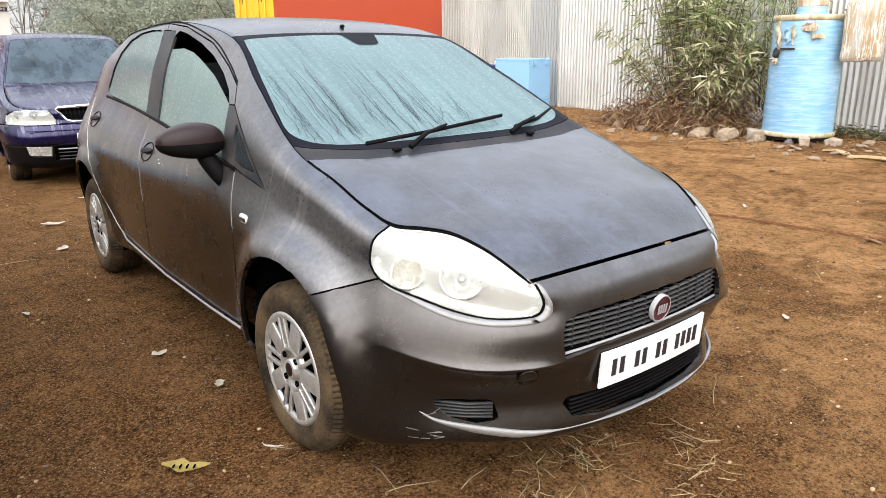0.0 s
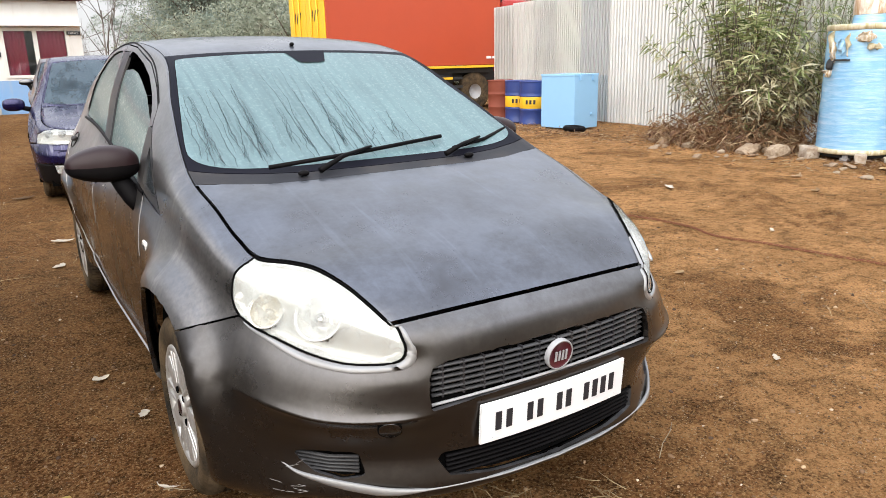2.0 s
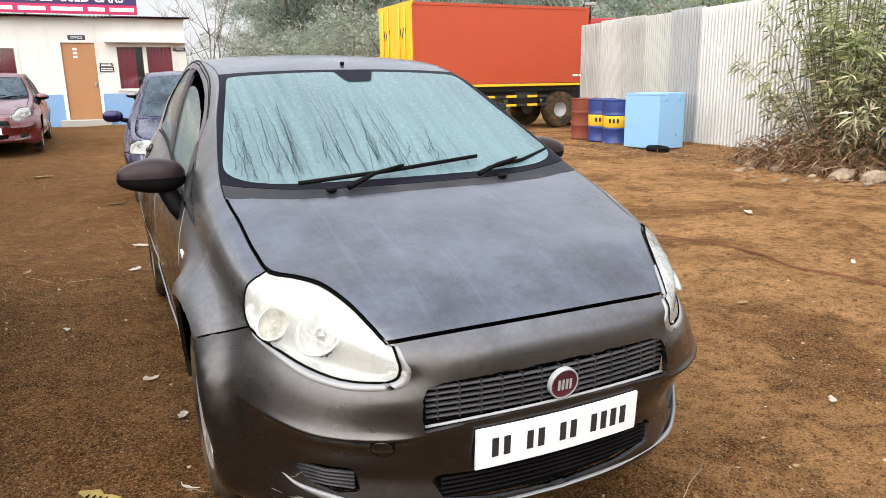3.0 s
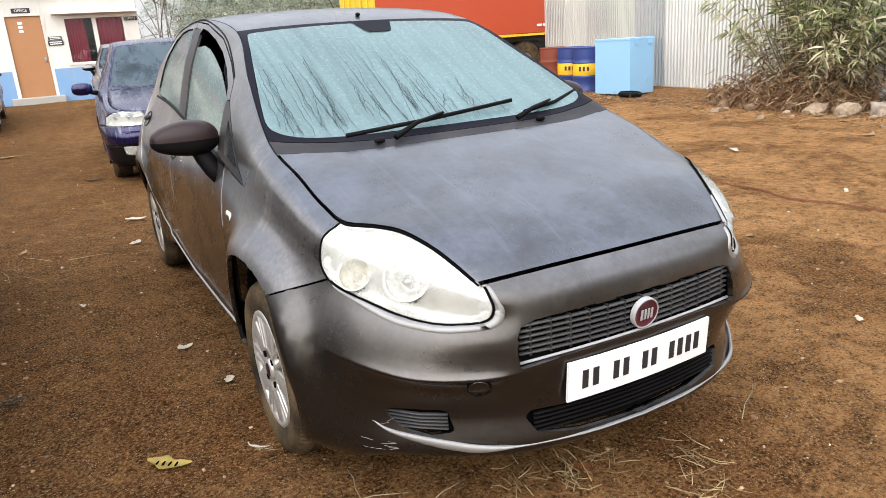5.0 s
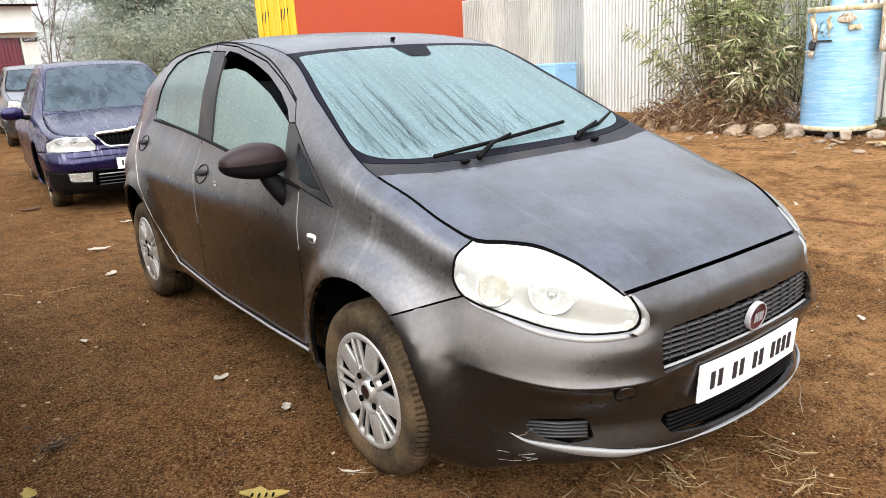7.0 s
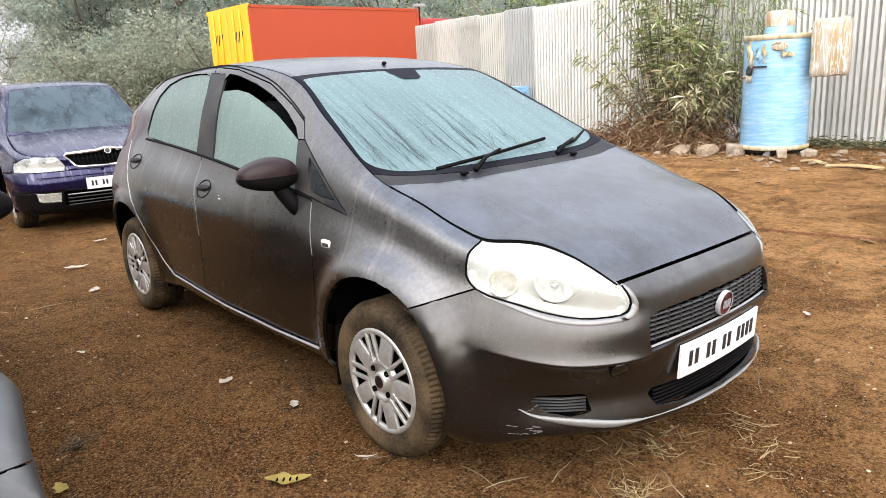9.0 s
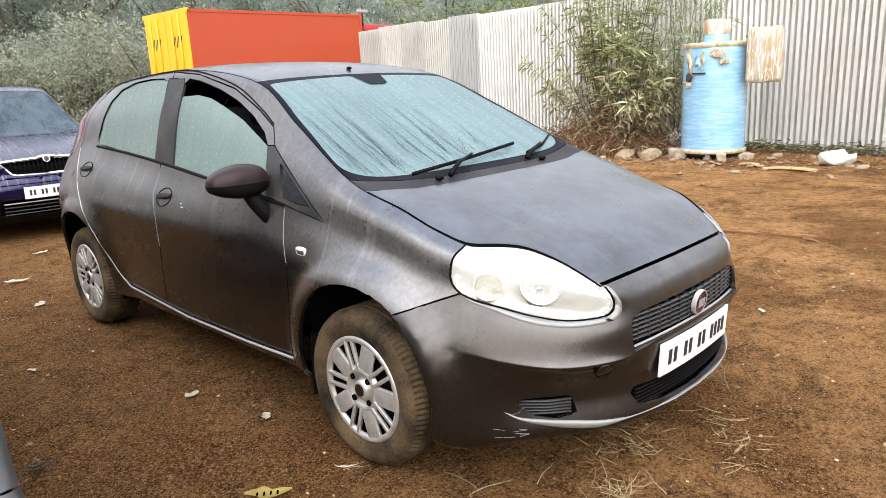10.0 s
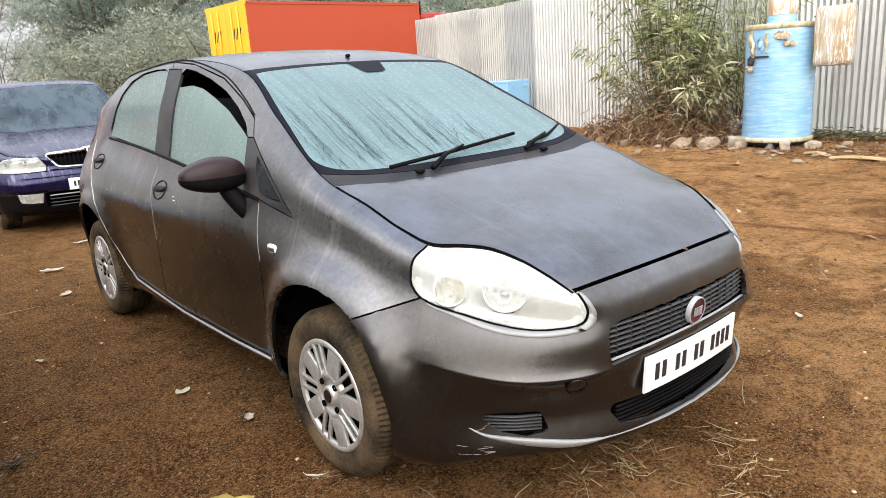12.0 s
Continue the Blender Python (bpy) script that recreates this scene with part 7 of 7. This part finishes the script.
def rocks():
    rnd = random.Random(3)
    data = [stone_mesh("field_stone", s, STONE) for s in range(4)]
    spots = [(7.55, 3.75, .2), (7.7, 4.25, .16), (7.6, 3.35, .24), (7.75, 3.55, .15), (7.5, 4.7, .13), (8.05, 3.35, .17), (7.9, 2.45, .13), (8.1, 2.2, .1), (7.55, 5.2, .12), (7.75, 5.6, .1),
             (8.25, 1.75, .12), (8.3, 1.3, .08), (7.3, 4.0, .08), (7.25, 3.2, .09), (7.4, 2.9, .07), (7.2, 4.9, .06), (8.5, .9, .07), (7.0, 3.7, .05), (8.15, 2.95, .12), (7.1, 2.4, .05)]
    for x, y, s in spots:
        s *= .72
        ob = tagged(new("field_stone", rnd.choice(data)), "pale earth-stained field stone on the ground", "stone", "stones by the shrub")
        ob.matrix_world = pose(x, y, ground_height(x, y) + s * .3, rnd.uniform(-20, 20), rnd.uniform(-20, 20), rnd.uniform(0, 360)) @ Matrix.Diagonal((s * rnd.uniform(.8, 1.4), s, s * rnd.uniform(.7, 1.1), 1))


rocks()


def pebbles():
    rng = np.random.default_rng(8)
    base = bmesh.new()
    bmesh.ops.create_icosphere(base, subdivisions=1, radius=1.0)
    bv = np.array([v.co[:] for v in base.verts])
    bf = np.array([[v.index for v in f.verts] for f in base.faces])
    base.free()
    verts, faces = [], []
    for k in range(19000):
        if k < 16000:
            x, y = rng.uniform(-3.0, 3.2), rng.uniform(-1.4, 4.5)
            x, y = (x, y) if noise.noise((x * 1.6, y * 1.6, 2)) > rng.uniform(-.6, .3) else (x * .97 + .2 * rng.normal(), y + .3 * rng.normal())
        else:
            x, y = rng.uniform(-4, 9.5), rng.uniform(-1.5, 14)
        s = .0012 + .0026 * rng.uniform() ** 2 + .008 * rng.uniform() ** 22 + (.004 if k > 16000 else 0)
        v = bv * (1 + rng.normal(size=(len(bv), 1)) * .2) * s * np.array([rng.uniform(.8, 1.5), 1, rng.uniform(.5, .9)])
        a = rng.uniform(0, 6.3)
        v = v @ np.array([[np.cos(a), -np.sin(a), 0], [np.sin(a), np.cos(a), 0], [0, 0, 1]])
        faces.append(bf + len(verts) * len(bv))
        verts.append(v + np.array([x, y, ground_height(x, y) + s * .25]))
    me = bpy.data.meshes.new("pebbles")
    me.from_pydata(np.concatenate(verts).tolist(), [], np.concatenate(faces).tolist())
    m = Mat("pebble", (.3, .22, .15), .85)
    m.set("Base Color", m.ramp(m.island(), (0.0, (.06, .032, .016)), (.6, (.22, .12, .055)), (.88, (.44, .3, .17)), (1.0, (.68, .56, .42))))
    me.materials.append(m.m)
    tagged(new("pebbles", me), "scattered grit and pebbles on the earth", "pebbles", kind="stuff")


pebbles()


def scatter_leaves(name, label, count, place, size, material, seed, lift=.01):
    rng = np.random.default_rng(seed)
    xy = np.array([place(rng) for _ in range(count)])
    z = np.array([ground_height(x, y) for x, y in xy]) + lift + np.abs(rng.normal(size=count)) * lift
    w = rng.normal(size=(count, 3))
    w[:, 2] *= .25
    me = leaves_mesh(name, np.column_stack([xy, z]), w, rng.uniform(*size, count), rng.uniform(size[0] * .2, size[0] * .5, count), .25, rng, material)
    tagged(new(name, me), label, "litter", kind="stuff")


scatter_leaves("leaf_litter", "dry leaf litter along the fence", 6500, lambda r: (r.choice([r.normal(7.7, .7), r.uniform(7.2, 9.6)]), r.uniform(-1, 9.5)), (.04, .13), DEAD, 31)
scatter_leaves("sparse_leaf_litter", "scattered dry leaves and chaff on the earth", 700, lambda r: (r.uniform(-3.5, 8), r.uniform(-1.2, 12)), (.015, .05), DEAD, 32, .004)
scatter_leaves("weeds", "low dry weeds at the fence foot", 2600, lambda r: (8.75 + .1 * 0 + r.normal(.15, .12), r.uniform(-2, 3.0)), (.06, .16), leaf_material("weed", (.05, .07, .025), (.14, .13, .06), (.3, .25, .14)), 33, .05)


def straw(name, label, spots, seed, n, length):
    rng = np.random.default_rng(seed)
    bm = bmesh.new()
    for cx, cy, r in spots:
        for k in range(n):
            a, d = rng.uniform(0, 6.3), r * abs(rng.normal()) * .7
            x, y = cx + d * np.cos(a), cy + d * np.sin(a)
            L = length * rng.uniform(.4, 1.2)
            b = rng.uniform(0, 6.3)
            z = ground_height(x, y) + .004 + (.02 * rng.uniform() * max(0, 1 - d / r) if length < .1 else 0)
            p = [(x, y, z), (x + .5 * L * np.cos(b), y + .5 * L * np.sin(b), z + rng.uniform(.0, .012)), (x + L * np.cos(b + .1), y + L * np.sin(b + .1), z + rng.uniform(-.003, .03))]
            tube(bm, p, [.0016, .0013, .0008], 4)
    m = Mat("straw", (.4, .28, .13), .7)
    m.set("Base Color", m.ramp(m.island(), (0, (.2, .12, .05)), (1, (.55, .42, .22))))
    tagged(part(name, bm, m.m), label, "straw", kind="stuff")


straw("straw_tufts", "tufts of dry straw and roots on the earth", [(-.45, -.80, .16), (-.25, -.62, .14), (-.05, -.70, .12), (.1, -.98, .12), (-.55, -.95, .15), (.25, -.85, .1), (-.42, -.78, .07), (-.4, -.8, .06), (-.12, -.68, .06)], 41, 24, .08)
straw("twigs", "thin dry twigs scattered on the earth", [(6.6, 3.9, .6), (6.9, 2.6, .7), (5.2, 3.2, .8), (-1.5, 2.6, .8), (2.6, -.4, .7)], 42, 9, .25)


def dry_leaf(x, y, turn, length, width, color, label, curl=.25, dots=False):
    m = Mat("dry_leaf", color, .6)
    n = m.noise(18, 5, .65)
    m.set("Base Color", m.mix(m.ramp(n, (0.5, 0.0), (0.75, 0.6)), color, tuple(.45 * c for c in color)))
    bm = bmesh.new()
    rows = []
    for i in range(13):
        s = i / 12
        w = width * math.sin(math.pi * min(1, s * .92 + .04)) ** .8 * (1 + .7 * noise.noise((x * 31, y * 17, s * 4.5)))
        rows.append([bm.verts.new((length * (s - .5) + .0, w * k / 2 + length * (.5 * (s - .5) ** 2 + .12 * noise.noise((x * 9, y * 23, s * 3))), .004 + curl * length * (s - .5) ** 2 + (.25 + .5 * abs(noise.noise((x * 13, y * 7, s * 2 + k)))) * abs(w * k / 2))) for k in (-1, -.5, 0, .5, 1)])
    grid_faces(bm, rows)
    bmesh.ops.solidify(bm, geom=bm.faces[:], thickness=.0012)
    ob = tagged(part("dry_leaf", bm, m.m), label, "leaf", "fallen leaves round the car")
    ob.matrix_world = pose(x, y, ground_height(x, y) + .004, 4, 0, turn)
    if dots:
        for k in range(4):
            b = bmesh.new()
            blob(b, (-length * .22 + k * length * .14, .004, .012), (.004, .013, .002), 2, 10, 6)
            part("spot", b, DARK, ob)


pale, tan, yel = (.74, .67, .56), (.42, .27, .13), (.55, .42, .12)
dry_leaf(-1.15, .09, -38, .16, .05, yel, "yellowed fallen leaf with dark spots on the earth", .2, True)
dry_leaf(-1.73, .62, 80, .08, .045, yel, "curled yellow fallen leaf on the earth", .6)
for x, y, a, ln, w, c in ((-.92, 1.06, 20, .075, .05, pale), (-.83, .60, 60, .065, .03, pale), (-.37, 4.92, 10, .13, .06, pale), (-.81, 4.02, -20, .17, .06, pale), (-.89, 3.22, 50, .12, .05, pale),
                          (-.87, .03, -50, .09, .012, pale), (-.06, -.68, 90, .075, .06, (.35, .14, .05)), (-1.88, 9.62, 0, .3, .1, tan), (-.95, 6.48, 10, .22, .08, (.2, .12, .06)),
                          (3.74, .91, 30, .12, .04, pale), (3.4, -.2, 70, .14, .05, tan), (2.3, .6, 0, .09, .04, tan), (1.6, -.5, 40, .07, .03, pale), (2.9, 2.3, 10, .12, .05, tan), (4.6, 2.6, 50, .2, .07, pale),
                          (-1.6, 3.5, 70, .14, .03, tan), (-1.3, 2.0, 110, .06, .03, pale), (5.5, 1.6, 15, .2, .06, tan), (4.2, 4.5, 80, .22, .07, pale), (6.2, 2.2, 5, .3, .06, (.5, .34, .2))):
    dry_leaf(x, y, a, ln, w, c, "small dry fallen leaf lying on the earth")


def chain():
    bm = bmesh.new()
    path = spline(range(7), [(3.1, 2.35), (3.3, 1.9), (3.36, 1.4), (3.26, 1.05), (3.34, .68), (3.42, .1), (3.7, -1.4)], np.linspace(0, 6, 150))
    for k, ((x, y), (x2, y2)) in enumerate(zip(path, path[1:])):
        d = math.atan2(y2 - y, x2 - x)
        ln = math.hypot(x2 - x, y2 - y) * .75
        m = pose(x, y, ground_height(x, y) + .012, 90 * (k % 2) + 20, 0, math.degrees(d))
        ring = [(m @ Vector((ln * math.cos(t), .008 * math.sin(t), 0))) for t in np.linspace(0, 2 * math.pi, 9)]
        tube(bm, [tuple(p) for p in ring], .0022, 4)
    tagged(part("rusty_chain", bm, coloured_metal("rust", (.22, .07, .035), .8)), "long rusty chain lying on the earth", "chain")


chain()
bm = bmesh.new()
blob(bm, (0, 0, .08), (.15, .22, .1), 2.3, 24, 14)
crumple(bm, .07, 9, 3)
tagged(part("crumpled_sack", bm, foam_material("white_sack", (.6, .58, .52), (.75, .74, .7))), "crumpled pale sack lying by the fence", "sack").matrix_world = pose(7.72, .84, 0, 0, 0, 20)
bm = bmesh.new()
lathe(bm, [(.001, 0), (.1, 0), (.13, .03), (.13, .2), (.1, .27), (.05, .29), (.04, .34), (.001, .34)], 24)
tagged(part("plastic_can", bm, plastic("can_white", (.6, .66, .7), .35)), "pale plastic can standing behind the tank", "can").matrix_world = pose(8.75, 3.55, 0)


def board(x, y, turn, length, width, label):
    """A split, weathered board with rough ends."""
    bm = bmesh.new()
    rnd = random.Random(int(x * 100))
    rows = []
    for i in range(9):
        t = i / 8
        w = width * (1 - .25 * t) * rnd.uniform(.9, 1.05)
        z = .015 + .02 * math.sin(t * 3)
        rows.append([bm.verts.new(q) for q in ((length * (t - .5), -w / 2, z - .012), (length * (t - .5), -w / 2 + .004, z + .012), (length * (t - .5), w / 2 - .004, z + .012), (length * (t - .5), w / 2, z - .012))])
    grid_faces(bm, [r + [r[0]] for r in rows])
    bm.faces.new(rows[0])
    bm.faces.new(rows[-1][::-1])
    m = Mat("weathered_board", (.5, .36, .17), .8)
    n = m.noise(1.0, 6, .7, m.coords((3, 40, 40)))
    m.set("Base Color", m.ramp(n, (0.3, (.3, .19, .08)), (0.7, (.66, .5, .27))))
    m.bump(n, .4, .01)
    tagged(part("board", bm, m.m, smooth=False), label, "board").matrix_world = pose(x, y, ground_height(x, y), 2, 0, turn)


board(7.1, 1.2, 94, .62, .12, "yellowish split board lying on the earth")
board(7.3, 1.75, 70, .34, .09, "short weathered board lying near the tank")


def cement_block(x, y, turn, size):
    bm = bmesh.new()
    box(bm, [-q / 2 for q in size], [q / 2 for q in size], None, .012)
    bmesh.ops.subdivide_edges(bm, edges=bm.edges[:], cuts=2, use_grid_fill=True)
    crumple(bm, .02, 11, x)
    m = Mat("rough_cement", (.5, .47, .42), .9)
    n = m.noise(9, 6, .7)
    m.set("Base Color", m.ramp(n, (0.35, (.24, .16, .1)), (0.65, (.52, .46, .38))))
    m.bump(n, .5, .02)
    tagged(part("cement_block", bm, m.m), "broken pale cement block propping the tank", "block", "blocks under the tank").matrix_world = pose(x, y, ground_height(x, y) + size[2] * .42, 3, -2, turn)


cement_block(7.6, 2.28, 25, (.15, .12, .11))
cement_block(7.92, 2.05, -10, (.19, .14, .09))
cement_block(7.7, 2.98, 60, (.22, .17, .16))
rubble = random.Random(12)
chips = [stone_mesh("rubble", k, STONE) for k in range(4)]
for k in range(34):
    x, y, q = rubble.uniform(6.6, 8.2), rubble.uniform(.4, 5.2), rubble.uniform(.02, .06)
    chip = tagged(new("rubble", chips[k % 4]), "pale broken rubble chip lying on the earth", "rubble", "rubble by the fence")
    chip.matrix_world = pose(x, y, ground_height(x, y) + q * .3, rubble.uniform(-30, 30), 0, rubble.uniform(0, 360)) @ Matrix.Diagonal((q * 1.4, q, q * .7, 1))


def twig_clump(x, y):
    rng = np.random.default_rng(77)
    bm = bmesh.new()
    for k in range(40):
        a, d, ln, way = rng.uniform(0, 6.3), abs(rng.normal()) * .045, rng.uniform(.02, .07), rng.uniform(0, 6.3)
        p = np.array([d * np.cos(a) * 1.6, d * np.sin(a), .006 + rng.uniform(0, .02)])
        tube(bm, [tuple(p), tuple(p + ln * .5 * np.array([np.cos(way), np.sin(way), .2])), tuple(p + ln * np.array([np.cos(way + .4), np.sin(way + .4), .1]))], [.002, .0018, .001], 4)
    m = Mat("dark_twigs", (.06, .04, .025), .9)
    m.set("Base Color", m.ramp(m.island(), (0, (.02, .013, .008)), (1, (.16, .11, .06))))
    tagged(part("twig_clump", bm, m.m), "small dark clump of broken twigs on the earth", "twigs", kind="stuff").matrix_world = pose(x, y, ground_height(x, y), 0, 0, 20)


twig_clump(-1.62, .9)


def stalk(x, y, turn, length, rise_to):
    bm = bmesh.new()
    tube(bm, [(0, 0, .002), (length * .35, .006, .004 + rise_to * .4), (length * .7, -.004, .004 + rise_to), (length, .004, .003 + rise_to * .6)], [.0018, .0016, .0013, .0008], 5)
    tagged(part("dry_stalk", bm, STEM), "single dry straw-coloured stalk lying on the earth", "stalk", "loose stalks by the wheel").matrix_world = pose(x, y, ground_height(x, y), 0, 0, turn)


for spec in ((-.66, -.25, -100, .22, .03), (-.7, -.42, -25, .16, .01), (-.88, .03, -40, .09, .004), (-.52, -.55, 10, .14, .015), (-.3, -.9, 60, .18, .01), (.55, -.75, 30, .25, .012)):
    stalk(*spec)
